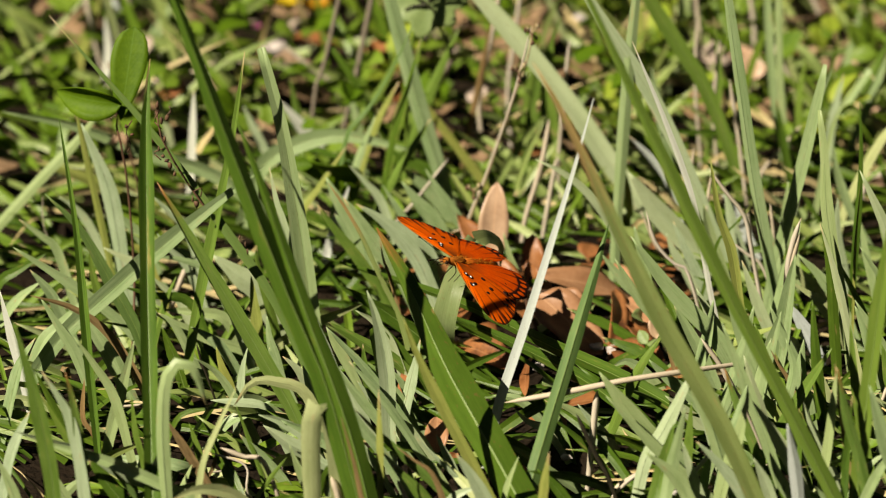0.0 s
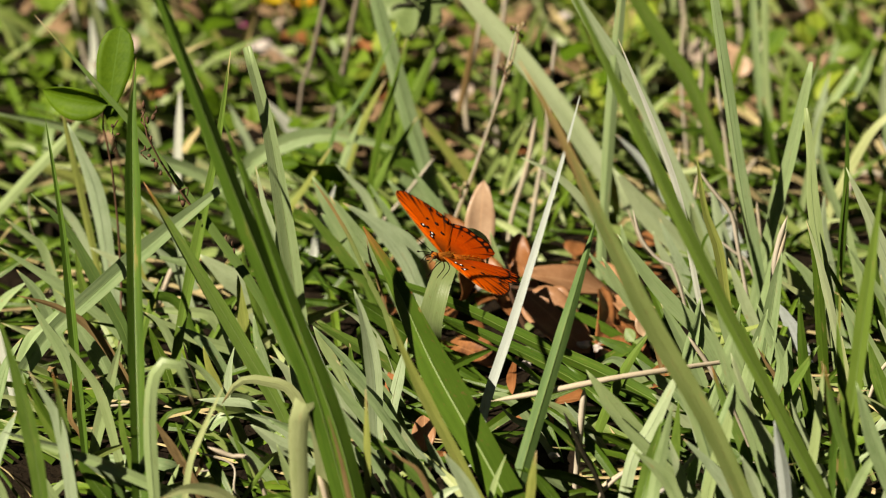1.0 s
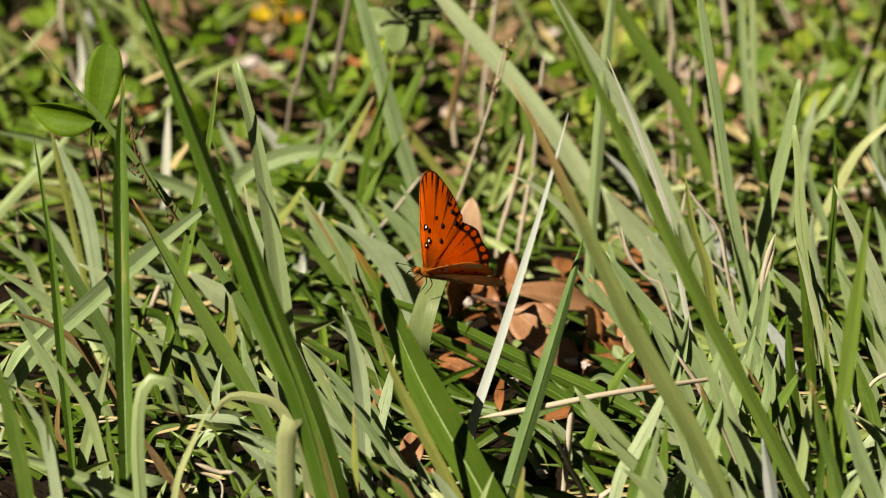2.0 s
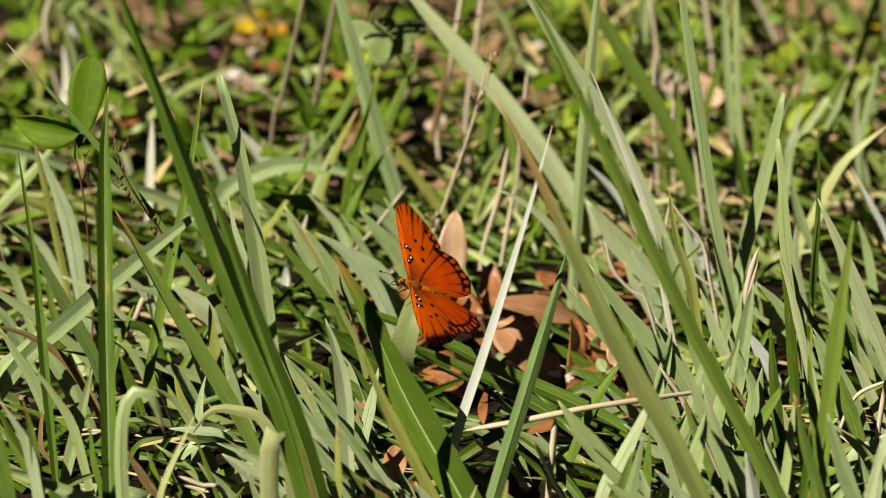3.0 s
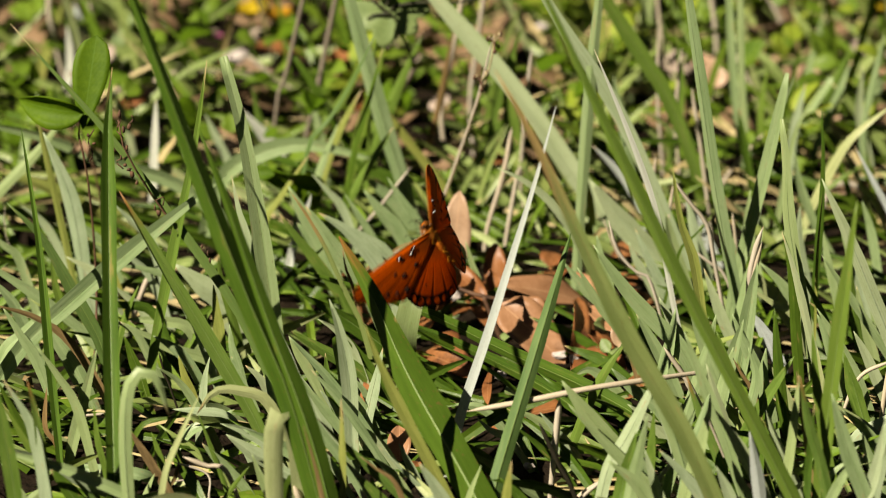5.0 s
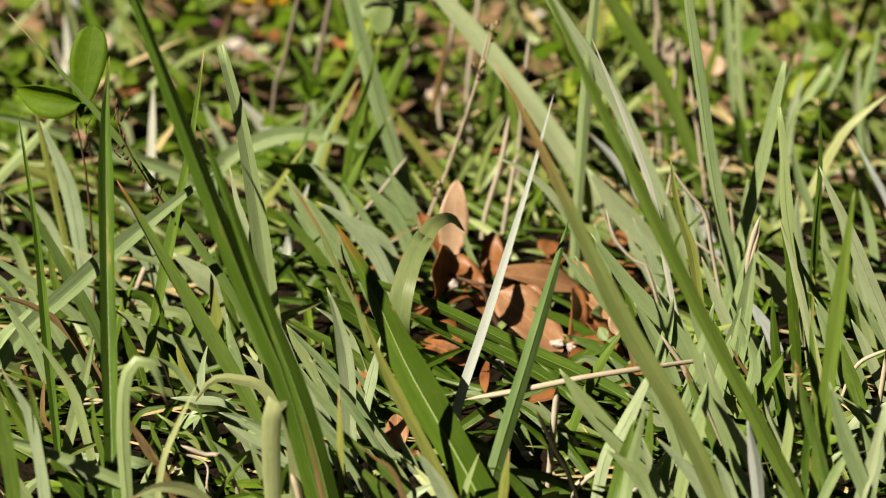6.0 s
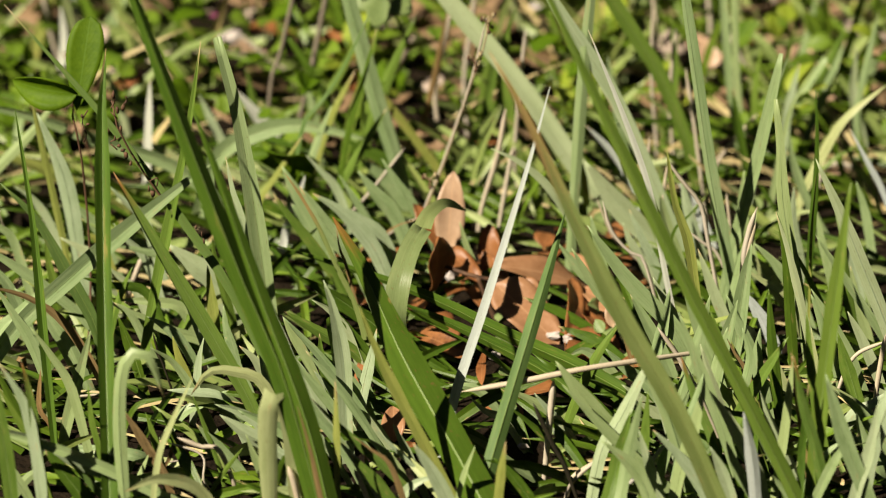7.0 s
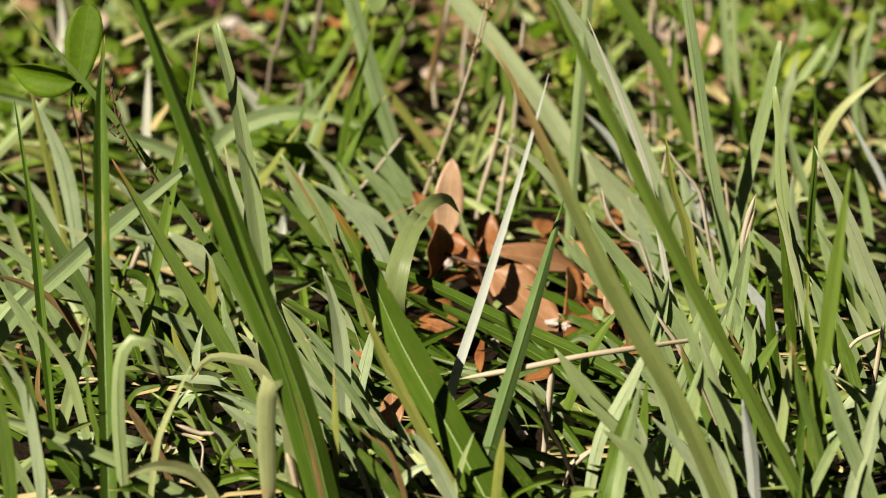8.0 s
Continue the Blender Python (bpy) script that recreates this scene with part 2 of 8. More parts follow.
def ribbon(line, width, face=0.0, twist=0.0, fold=0.25, point=0.35, foot=0.75, blunt=0.0, thick=0.05, rng=None, round_=False):
    """Corners, faces and uvs of a blade swept along a line: a shallow keel, widest at the middle, pointed or cut at its tip."""
    n = len(line)
    tangent = np.gradient(line, axis=0)
    tangent /= np.linalg.norm(tangent, axis=1)[:, None]
    s = np.linspace(0, 1, n)
    w = width * np.minimum(foot + (1 - foot) * s / 0.4, 1.0)
    w = w * np.where(s > 1 - point, np.maximum((1 - s) / point, 0) ** 0.7 * (1 - blunt) + blunt, 1.0)
    w = np.maximum(w, width * 0.04)
    if rng is not None:
        w = w * (1 + 0.05 * np.sin(s * rng.uniform(8, 20) + rng.uniform(0, 6)))
    side = np.cross(tangent, FACING)
    side /= np.linalg.norm(side, axis=1)[:, None] + 1e-9
    for k in range(1, n):
        if side[k] @ side[k - 1] < 0:
            side[k] *= -1
    up = np.cross(side, tangent)
    angle = np.radians(face + twist * s)[:, None]
    side, up = np.cos(angle) * side + np.sin(angle) * up, np.cos(angle) * up - np.sin(angle) * side
    half, deep = (w / 2)[:, None], (w * fold)[:, None]
    th = (w * thick)[:, None] + 0.00008
    if round_:
        rings = [line - side * half, line - side * half * 0.6 + up * half * 0.7, line + up * half,
                 line + side * half * 0.6 + up * half * 0.7, line + side * half, line - up * half]
        loops = [(0, 1), (1, 2), (2, 3), (3, 4), (4, 5), (5, 0)]
        u = [0.0, 0.25, 0.5, 0.75, 1.0, 0.5]
    else:
        rings = [line - side * half, line - side * half * 0.5 - up * deep * 0.55, line - up * deep, line - up * deep,
                 line + side * half * 0.5 - up * deep * 0.55, line + side * half,
                 line + side * half, line - up * (np.maximum(deep, 0) + th), line - side * half]
        loops = [(0, 1), (1, 2), (3, 4), (4, 5), (6, 7), (7, 8)]
        u = [0.0, 0.25, 0.5, 0.5, 0.75, 1.0, 1.0, 0.5, 0.0]
    m = len(rings)
    verts = np.stack(rings, 1).reshape(-1, 3)
    uvs = np.array([(a, b) for b in s for a in u])
    faces = []
    for k in range(n - 1):
        a, b = m * k, m * k + m
        for i, j in loops:
            faces.append((a + i, a + j, b + j, b + i))
    end = m * (n - 1)
    faces.append(tuple(end + i for i in range(m)) if round_ else tuple(end + i for i in (0, 1, 2, 4, 5, 7)))
    return verts, faces, uvs


GRASS_WORDS = {
    "G": "fresh green grass blade rising from the turf", "D": "deep green grass blade in the turf", "Q": "dried rusty brown grass blade in the turf", "E": "broad deep green grass blade with a rusty tip", "B": "bluish green grass blade in the turf",
    "S": "pale sage green grass blade in the turf", "L": "broad light green grass blade", "O": "long grass blade turning rusty brown",
    "X": "fading yellowish grass blade with brown streaks",
    "C": "pale green grass blade cut off square", "Y": "yellowish green grass blade with a dry tip",
    "V": "silvery pale green grass blade in the turf",
    "W": "bleached pale grass blade in the turf", "T": "dry tan straw stalk among the grass",
    "R": "green grass blade with rusty brown stains", "P": "thin purplish brown stem in the grass",
    "K": "thin black dead stem among the grass", "H": "thin grey dry twig among the grass",
}
blade_count = [0]


def blade(kind, width, path, face=None, twist=0.0, fold=None, point=0.35, foot=0.8, blunt=0.0, words="", count=18):
    """One grass blade or stalk; path: its foot on the ground, then where it bends, then its tip."""
    blade_count[0] += 1
    rng = random.Random(blade_count[0])
    stalk = kind in "TPKH"
    if face is None:
        face = rng.uniform(0, 40)
    if fold is None:
        fold = rng.choice((-1, 1)) * rng.uniform(0.05, 0.14)
    if not twist and not stalk:
        twist = rng.uniform(-22, 22)
    base = np.array(path[0], float)
    line = curve_through(np.array(path, float) - base, count)
    verts, faces, uvs = ribbon(line, width, face, twist, 0.0 if stalk else fold, 0.1 if stalk and not blunt else point, foot,
                               blunt, 0.05, rng, stalk)
    ob = mesh_object("dry_stalk" if stalk else "grass_blade", verts, faces, GRASS[kind], None, uvs)
    ob.location = base
    if width > 0.0055 and kind in "GDEBRSVCOYX":
        stop = int(count * 0.86)
        keel = verts.reshape(count, -1, 3)[:stop, 2] + FACING * 0.0002
        rib, rib_faces, rib_uvs = ribbon(keel, width * 0.05, face, twist * 0.86, 0.0, 0.5, foot)
        mesh_object("midrib", rib, rib_faces, MIDRIB if kind in "GDEBR" else GRASS[kind], ob, rib_uvs)
    tagged(ob, words or GRASS_WORDS[kind], "stalk" if stalk else "grass", "stalks in the grass" if stalk else "tall grass blades")
    return ob


def leaf_shape(length, width, curl=0.0, cup=0.2, wave=0.0, tip=1.0, n=14, m=7, thick=0.0004, seed=0, power=0.75):
    """A broad leaf lying along +y from its stalk end, facing +z, bent back by curl (degrees) and cupped."""
    rng = random.Random(seed)
    ph = rng.uniform(0, 6)
    top = []
    for k in range(n + 1):
        s = k / n
        half = width / 2 * max(math.sin(math.pi * s ** (0.8 * tip)) ** power, 0.02)
        bend = radians(curl) * s
        y = length * (math.sin(bend) / radians(curl) if abs(curl) > 1 else s)
        z = -length * ((1 - math.cos(bend)) / radians(curl) if abs(curl) > 1 else 0)
        for i in range(m):
            u = 2 * i / (m - 1) - 1
            top.append((half * u, y, z + cup * half * u * u + wave * width * math.sin(s * 9 + ph + u * 2) * abs(u), (u + 1) / 2, s))
    count = len(top)
    verts = [(x, y, z) for x, y, z, _, _ in top] + [(x, y, z - thick) for x, y, z, _, _ in top]
    uvs = [(a, b) for *_, a, b in top] * 2
    faces = []
    for k in range(n):
        for i in range(m - 1):
            a = k * m + i
            faces.append((a, a + 1, a + m + 1, a + m))
            faces.append((count + a, count + a + m, count + a + m + 1, count + a + 1))
        for a, b in ((k * m, (k + 1) * m), ((k + 2) * m - 1, (k + 1) * m - 1)):
            faces.append((a, b, b + count, a + count))
    return verts, faces, uvs


def tube(bm, line, radius, sides=6):
    """A tapering round stem along a line, added to bm. radius: one number or a start and an end."""
    line = np.array(line, float)
    r0, r1 = (radius, radius) if isinstance(radius, float) else radius
    tangent = np.gradient(line, axis=0)
    rings = []
    for k, (p, t) in enumerate(zip(line, tangent)):
        q = Vector(t).to_track_quat("Z", "Y")
        r = r0 + (r1 - r0) * k / (len(line) - 1)
        rings.append([bm.verts.new(Vector(p) + q @ Vector((r * math.cos(a), r * math.sin(a), 0)))
                      for a in [2 * math.pi * i / sides for i in range(sides)]])
    for a, b in zip(rings, rings[1:]):
        for i in range(sides):
            bm.faces.new((a[i], a[(i + 1) % sides], b[(i + 1) % sides], b[i]))
    bm.faces.new(rings[0][::-1])
    bm.faces.new(rings[-1])


def blob(bm, centre, size, seed=0, rough=0.25, level=1):
    """An uneven pebble or seed added to bm."""
    got = bmesh.ops.create_icosphere(bm, subdivisions=level, radius=1.0)
    for v in got["verts"]:
        k = 1 + rough * noise.noise(v.co * 1.7 + Vector((seed * 3.1, seed, 0)))
        v.co = Vector((v.co.x * size[0] * k, v.co.y * size[1] * k, v.co.z * size[2] * k)) + Vector(centre)


# ---- ground ----
def ground():
    """One sheet of soil, finely uneven near the subject, reaching the horizon."""
    xs = np.r_[-3000, -300, -30, -4, np.linspace(-0.8, 0.8, 65), 4, 30, 300, 3000]
    ys = np.r_[-3000, -300, -30, -4, np.linspace(-0.7, 2.3, 100), 4, 30, 300, 3000]
    verts = []
    for y in ys:
        for x in xs:
            near = abs(x) < 0.75 and -0.65 < y < 2.25
            z = 0.006 * noise.noise((x * 14, y * 14, 0)) + 0.003 * noise.noise((x * 60, y * 60, 3)) if near else 0.0
            verts.append((x, y, z - 0.004))
    w = len(xs)
    faces = [(j * w + i, j * w + i + 1, (j + 1) * w + i + 1, (j + 1) * w + i) for j in range(len(ys) - 1) for i in range(w - 1)]
    tagged(mesh_object("ground", verts, faces, SOIL), "brown soil under the grass, its colour darkened for shade between the blades", "ground", kind="structure")


ground()


TURF_PILES = {}


def turf(kind, count, seed, x_range, y_range, length, lean, width, words, hole=None, rings=7):
    """Many small blades in one mesh: the low tangle between the tall ones."""
    rng = random.Random(seed)
    verts, faces, uvs, base = [], [], [], 0
    for _ in range(count):
        x, y = rng.uniform(*x_range), rng.uniform(*y_range)
        long, tilt = rng.uniform(*length), radians(rng.uniform(*lean))
        way = rng.gauss(0, 0.6) + (math.pi if rng.random() < 0.75 else 0)
        sag = rng.uniform(0.0, 0.25) * long
        dx, dy = math.cos(way) * math.sin(tilt), math.sin(way) * math.sin(tilt)
        root = np.array((x, y, -0.004))
        if hole and hole[0] < x < hole[1] and hole[2] < y < hole[3]:
            continue
        if kind != "D" and any(-0.045 < x + k * dx * long < 0.085 and (-0.06 if tilt < 1.05 else 0.0) < y + k * dy * long < 0.155 for k in (0, 0.5, 1)):
            continue
        mid = root + np.array((dx, dy, math.cos(tilt))) * long * 0.55
        tip = root + np.array((dx * 1.15, dy * 1.15, math.cos(tilt))) * long - np.array((0, 0, sag * math.sin(tilt)))
        tip[2] = max(tip[2], 0.003)
        v, f, t = ribbon(curve_through([root, mid, tip], rings), rng.uniform(*width), rng.uniform(-60, 60), rng.uniform(-50, 50), 0.15)
        verts.append(v)
        uvs.append(t)
        faces += [tuple(base + i for i in face) for face in f]
        base += len(v)
    pile = TURF_PILES.setdefault((kind, words), ([], [], [], [0]))
    start = pile[3][0]
    pile[0].extend(verts)
    pile[1].extend(uvs)
    pile[2].extend(tuple(start + i for i in face) for face in faces)
    pile[3][0] += base


def lay_turf():
    """One mesh for each colour of the turf."""
    for (kind, words), (verts, uvs, faces, _) in TURF_PILES.items():
        ob = mesh_object("turf", np.concatenate(verts), faces, TURF[kind], None, np.concatenate(uvs))
        tagged(ob, words, "grass", kind="stuff")

# ---- the tall grass: width, then foot, bends and tip in metres ----
blade("B", 0.0041, [(-0.0709, 0.0323, -0.0030), (-0.0908, 0.0389, 0.0424), (-0.1106, 0.0440, 0.0724), (-0.1461, 0.0527, 0.1201), (-0.1890, 0.0623, 0.1692)], point=.5)
blade("D", 0.0065, [(-0.1330, -0.1367, -0.0030), (-0.1387, -0.0654, 0.0765), (-0.1406, -0.0373, 0.1081), (-0.1424, -0.0041, 0.1461), (-0.1414, 0.0133, 0.1664)], face=-4, fold=.42, point=.25, twist=1, foot=1)
blade("D", 0.0040, [(-0.1612, -0.0559, -0.0030), (-0.1675, -0.0300, 0.0433), (-0.1738, -0.0009, 0.0929), (-0.1820, 0.0241, 0.1352)], fold=.4, point=.5, face=0, twist=1)
blade("S", 0.0054, [(-0.2459, 0.2133, -0.0030), (-0.2119, 0.2133, 0.0355), (-0.1950, 0.2133, 0.0537), (-0.1803, 0.2133, 0.0729)])
blade("S", 0.0078, [(-0.0857, 0.2206, -0.0030), (-0.1267, 0.2206, 0.0327), (-0.1581, 0.2206, 0.0443), (-0.1960, 0.2206, 0.0593), (-0.2302, 0.2206, 0.0668)])
blade("V", 0.0086, [(-0.1624, 0.1357, -0.0030), (-0.1672, 0.1357, 0.0210), (-0.1722, 0.1357, 0.0590), (-0.1840, 0.1357, 0.0922)])
blade("Y", 0.0032, [(-0.1690, 0.1357, -0.0030), (-0.1734, 0.1357, 0.0252), (-0.1797, 0.1357, 0.0615), (-0.1842, 0.1357, 0.0867), (-0.1873, 0.1357, 0.1086)])
blade("D", 0.0089, [(-0.0460, -0.1158, -0.0030), (-0.0638, -0.1085, 0.0674), (-0.0797, -0.1039, 0.1076), (-0.1000, -0.0974, 0.1634), (-0.1266, -0.0886, 0.2385), (-0.1348, -0.0858, 0.2615)], face=-10, fold=-.4, twist=1, foot=1, point=.5)
blade("D", 0.0085, [(-0.0412, -0.1211, -0.0030), (-0.0536, -0.1131, 0.0494), (-0.0714, -0.1046, 0.0993), (-0.0858, -0.0974, 0.1416), (-0.0989, -0.0911, 0.1778)], face=5, fold=-.36, twist=1, foot=1, point=.6)
blade("G", 0.0055, [(-0.1336, 0.0446, -0.0030), (-0.1277, 0.0446, 0.0321), (-0.1203, 0.0446, 0.0684), (-0.1101, 0.0446, 0.1152), (-0.1031, 0.0446, 0.1588)], point=.6, fold=.15)
blade("W", 0.0046, [(-0.1464, 0.2811, -0.0030), (-0.1446, 0.2811, 0.0240), (-0.1427, 0.2811, 0.0566)])
blade("Y", 0.0060, [(-0.2189, 0.4570, -0.0030), (-0.2146, 0.4570, 0.0169), (-0.2037, 0.4570, 0.0477)])
blade("W", 0.0067, [(-0.1937, 0.4752, -0.0030), (-0.1956, 0.4752, 0.0183), (-0.1993, 0.4752, 0.0416)])
blade("T", 0.0027, [(-0.1878, 0.4937, -0.0030), (-0.1901, 0.4937, 0.0162), (-0.1934, 0.4937, 0.0355)])
blade("S", 0.0067, [(-0.1863, 0.4661, -0.0030), (-0.1807, 0.4661, 0.0138), (-0.1670, 0.4661, 0.0383)])
blade("P", 0.0021, [(-0.1471, 0.5219, -0.0030), (-0.1401, 0.5219, 0.0072), (-0.1221, 0.5219, 0.0098), (-0.1045, 0.5219, 0.0079)])
blade("P", 0.0016, [(-0.0748, 0.3954, -0.0030), (-0.0779, 0.3954, 0.0175), (-0.0959, 0.3954, 0.0272), (-0.1170, 0.3954, 0.0309), (-0.1360, 0.3954, 0.0303)])
blade("T", 0.0025, [(-0.1765, 0.3954, -0.0030), (-0.1710, 0.3954, 0.0159), (-0.1567, 0.3954, 0.0225), (-0.1389, 0.3954, 0.0312)])
blade("T", 0.0025, [(-0.0707, 0.4040, -0.0030), (-0.0752, 0.4040, 0.0129), (-0.0892, 0.4040, 0.0235), (-0.1040, 0.4040, 0.0375)])
blade("P", 0.0025, [(-0.0890, 0.3207, -0.0030), (-0.0873, 0.3207, 0.0182), (-0.0838, 0.3207, 0.0469), (-0.0797, 0.3207, 0.0574), (-0.0698, 0.3207, 0.1019), (-0.0628, 0.3207, 0.1333)])
blade("P", 0.0028, [(-0.0744, 0.3369, -0.0030), (-0.0720, 0.3369, 0.0135), (-0.0647, 0.3369, 0.0442), (-0.0542, 0.3369, 0.0966), (-0.0479, 0.3369, 0.1284)])
blade("V", 0.0056, [(-0.1064, 0.3126, -0.0030), (-0.1095, 0.3126, 0.0115), (-0.1144, 0.3126, 0.0224), (-0.1206, 0.3126, 0.0369)])
blade("S", 0.0081, [(-0.1192, 0.2354, -0.0030), (-0.1090, 0.2354, 0.0309), (-0.0932, 0.2354, 0.0434), (-0.0692, 0.2354, 0.0495), (-0.0333, 0.2354, 0.0416)], point=.4, face=-10, twist=1)
blade("Y", 0.0030, [(-0.0897, 0.1988, -0.0030), (-0.0866, 0.1988, 0.0226), (-0.0789, 0.1988, 0.0362), (-0.0652, 0.1988, 0.0577)])
blade("G", 0.0040, [(-0.0751, 0.3126, -0.0030), (-0.0671, 0.3126, 0.0239), (-0.0519, 0.3126, 0.0453), (-0.0350, 0.3126, 0.0792)])
blade("Y", 0.0042, [(-0.0650, 0.2581, -0.0030), (-0.0602, 0.2581, 0.0243), (-0.0520, 0.2581, 0.0482), (-0.0411, 0.2581, 0.0698)])
blade("G", 0.0049, [(-0.0497, 0.2968, -0.0030), (-0.0450, 0.2968, 0.0268), (-0.0381, 0.2968, 0.0510), (-0.0306, 0.2968, 0.0790)])
blade("S", 0.0080, [(-0.0135, 0.2354, -0.0030), (-0.0197, 0.2354, 0.0250), (-0.0304, 0.2354, 0.0614), (-0.0389, 0.2354, 0.0944), (-0.0480, 0.2354, 0.1298), (-0.0557, 0.2354, 0.1595)])
blade("Y", 0.0049, [(0.0059, 0.2734, -0.0030), (-0.0017, 0.2734, 0.0126), (-0.0178, 0.2734, 0.0355), (-0.0321, 0.2734, 0.0558)], blunt=.5)
blade("P", 0.0030, [(-0.0312, 0.3954, -0.0030), (-0.0294, 0.3954, 0.0122), (-0.0214, 0.3954, 0.0250), (-0.0123, 0.3954, 0.0411)])
blade("Q", 0.0032, [(-0.0114, 0.3126, -0.0030), (-0.0085, 0.3126, 0.0209), (-0.0031, 0.3126, 0.0456), (0.0042, 0.3126, 0.0854)])
blade("T", 0.0027, [(0.0139, 0.3616, -0.0030), (0.0121, 0.3616, 0.0277), (0.0155, 0.3616, 0.0552), (0.0194, 0.3616, 0.0885), (0.0233, 0.3616, 0.1210)])
blade("V", 0.0095, [(0.0891, 0.2243, -0.0030), (0.0754, 0.2289, 0.0173), (0.0627, 0.2333, 0.0337), (0.0351, 0.2432, 0.0719), (-0.0119, 0.2581, 0.1238), (-0.0315, 0.2643, 0.1454)], face=-12, foot=1, fold=.1, twist=8)
blade("T", 0.0012, [(-0.0131, 0.1773, -0.0030), (-0.0093, 0.1773, 0.0236), (0.0011, 0.1773, 0.0521), (0.0137, 0.1773, 0.0912), (0.0219, 0.1773, 0.1256)])
blade("T", 0.0007, [(-0.0039, 0.2811, -0.0030), (0.0017, 0.2811, 0.0150), (0.0078, 0.2811, 0.0335), (0.0095, 0.2811, 0.0447)])
blade("T", 0.0009, [(-0.0131, 0.1773, -0.0030), (-0.0093, 0.1773, 0.0236), (-0.0299, 0.1773, 0.0124), (-0.0513, 0.1557, 0.0060)])
blade("T", 0.0016, [(-0.0485, 0.2060, -0.0030), (-0.0446, 0.2060, 0.0122), (-0.0326, 0.2060, 0.0276), (-0.0167, 0.2060, 0.0492)])
blade("G", 0.0041, [(0.0479, 0.3451, -0.0030), (0.0411, 0.3451, 0.0135), (0.0244, 0.3451, 0.0193), (0.0069, 0.3451, 0.0257)])
blade("W", 0.0045, [(0.0002, -0.0332, -0.0030), (0.0067, -0.0332, 0.0285), (0.0181, -0.0332, 0.0662), (0.0359, -0.0332, 0.1292), (0.0452, -0.0332, 0.1659)], face=8, point=.75, fold=.05, foot=1, twist=4)
blade("V", 0.0046, [(0.0802, 0.1323, -0.0030), (0.0667, 0.1323, 0.0296), (0.0521, 0.1323, 0.0542), (0.0377, 0.1323, 0.0687), (0.0232, 0.1323, 0.0764)], point=.35, face=10, twist=1)
blade("G", 0.0061, [(0.1551, -0.1158, -0.0030), (0.1340, -0.1158, 0.0411), (0.0971, -0.1158, 0.1140), (0.0680, -0.1158, 0.1762), (0.0363, -0.1158, 0.2451), (0.0259, -0.1158, 0.2678)], fold=-.28, twist=1, foot=1, point=.5)
blade("V", 0.0074, [(0.1199, 0.1633, -0.0030), (0.0968, 0.1633, 0.0546), (0.0773, 0.1633, 0.0960), (0.0573, 0.1633, 0.1276), (0.0416, 0.1633, 0.1535), (0.0263, 0.1633, 0.1786)], face=28, twist=1)
blade("S", 0.0055, [(0.0606, 0.1633, -0.0030), (0.0623, 0.1633, 0.0371), (0.0657, 0.1633, 0.0987), (0.0702, 0.1633, 0.1535), (0.0726, 0.1633, 0.1830)])
blade("W", 0.0027, [(0.1105, 0.0635, -0.0030), (0.1011, 0.0635, 0.0373), (0.0925, 0.0635, 0.0815), (0.0804, 0.0635, 0.1171), (0.0641, 0.0635, 0.1574)])
blade("G", 0.0073, [(0.1284, 0.2657, -0.0030), (0.1208, 0.2657, 0.0297), (0.1065, 0.2657, 0.0653), (0.0944, 0.2657, 0.0848), (0.0725, 0.2657, 0.1199), (0.0561, 0.2657, 0.1463)])
blade("S", 0.0064, [(0.1380, 0.0957, -0.0030), (0.1310, 0.0957, 0.0306), (0.1205, 0.0957, 0.0853), (0.1128, 0.0957, 0.1333), (0.1053, 0.0957, 0.1783), (0.1007, 0.0957, 0.2065)], foot=1, fold=-.3, twist=1)
blade("S", 0.0040, [(0.1524, 0.3126, -0.0030), (0.1460, 0.3126, 0.0303), (0.1423, 0.3126, 0.0632), (0.1390, 0.3126, 0.1045), (0.1365, 0.3126, 0.1365)])
blade("S", 0.0036, [(0.1528, 0.2968, -0.0030), (0.1481, 0.2968, 0.0390), (0.1456, 0.2968, 0.0687), (0.1440, 0.2968, 0.1097), (0.1427, 0.2968, 0.1415)])
blade("D", 0.0043, [(0.1545, 0.2811, -0.0030), (0.1486, 0.2811, 0.0240), (0.1434, 0.2811, 0.0521)])
blade("T", 0.0023, [(0.1275, 0.4040, -0.0030), (0.1227, 0.4040, 0.0160), (0.1138, 0.4040, 0.0353), (0.1084, 0.4040, 0.0715), (0.1034, 0.4040, 0.1047)])
blade("T", 0.0021, [(0.1294, 0.2354, -0.0030), (0.1258, 0.2354, 0.0259), (0.1219, 0.2354, 0.0527), (0.1175, 0.2354, 0.0787)])
blade("S", 0.0066, [(0.1652, 0.0509, -0.0030), (0.1590, 0.0509, 0.0355), (0.1510, 0.0509, 0.0787), (0.1483, 0.0509, 0.1076), (0.1455, 0.0509, 0.1299)], blunt=.3)
blade("S", 0.0050, [(0.1686, 0.3207, -0.0030), (0.1756, 0.3207, 0.0237), (0.1928, 0.3207, 0.0538)], blunt=.6)
blade("T", 0.0020, [(0.1350, 0.2968, -0.0030), (0.1404, 0.2968, 0.0109), (0.1578, 0.2968, 0.0331)])
blade("D", 0.0034, [(0.1650, 0.0957, -0.0030), (0.1668, 0.0957, 0.0306), (0.1686, 0.0957, 0.0853), (0.1670, 0.0957, 0.1187)], point=.5)
blade("X", 0.0054, [(0.1687, 0.2206, -0.0030), (0.1731, 0.2206, 0.0161), (0.1826, 0.2206, 0.0385), (0.1933, 0.2206, 0.0581), (0.2129, 0.2206, 0.0759)])
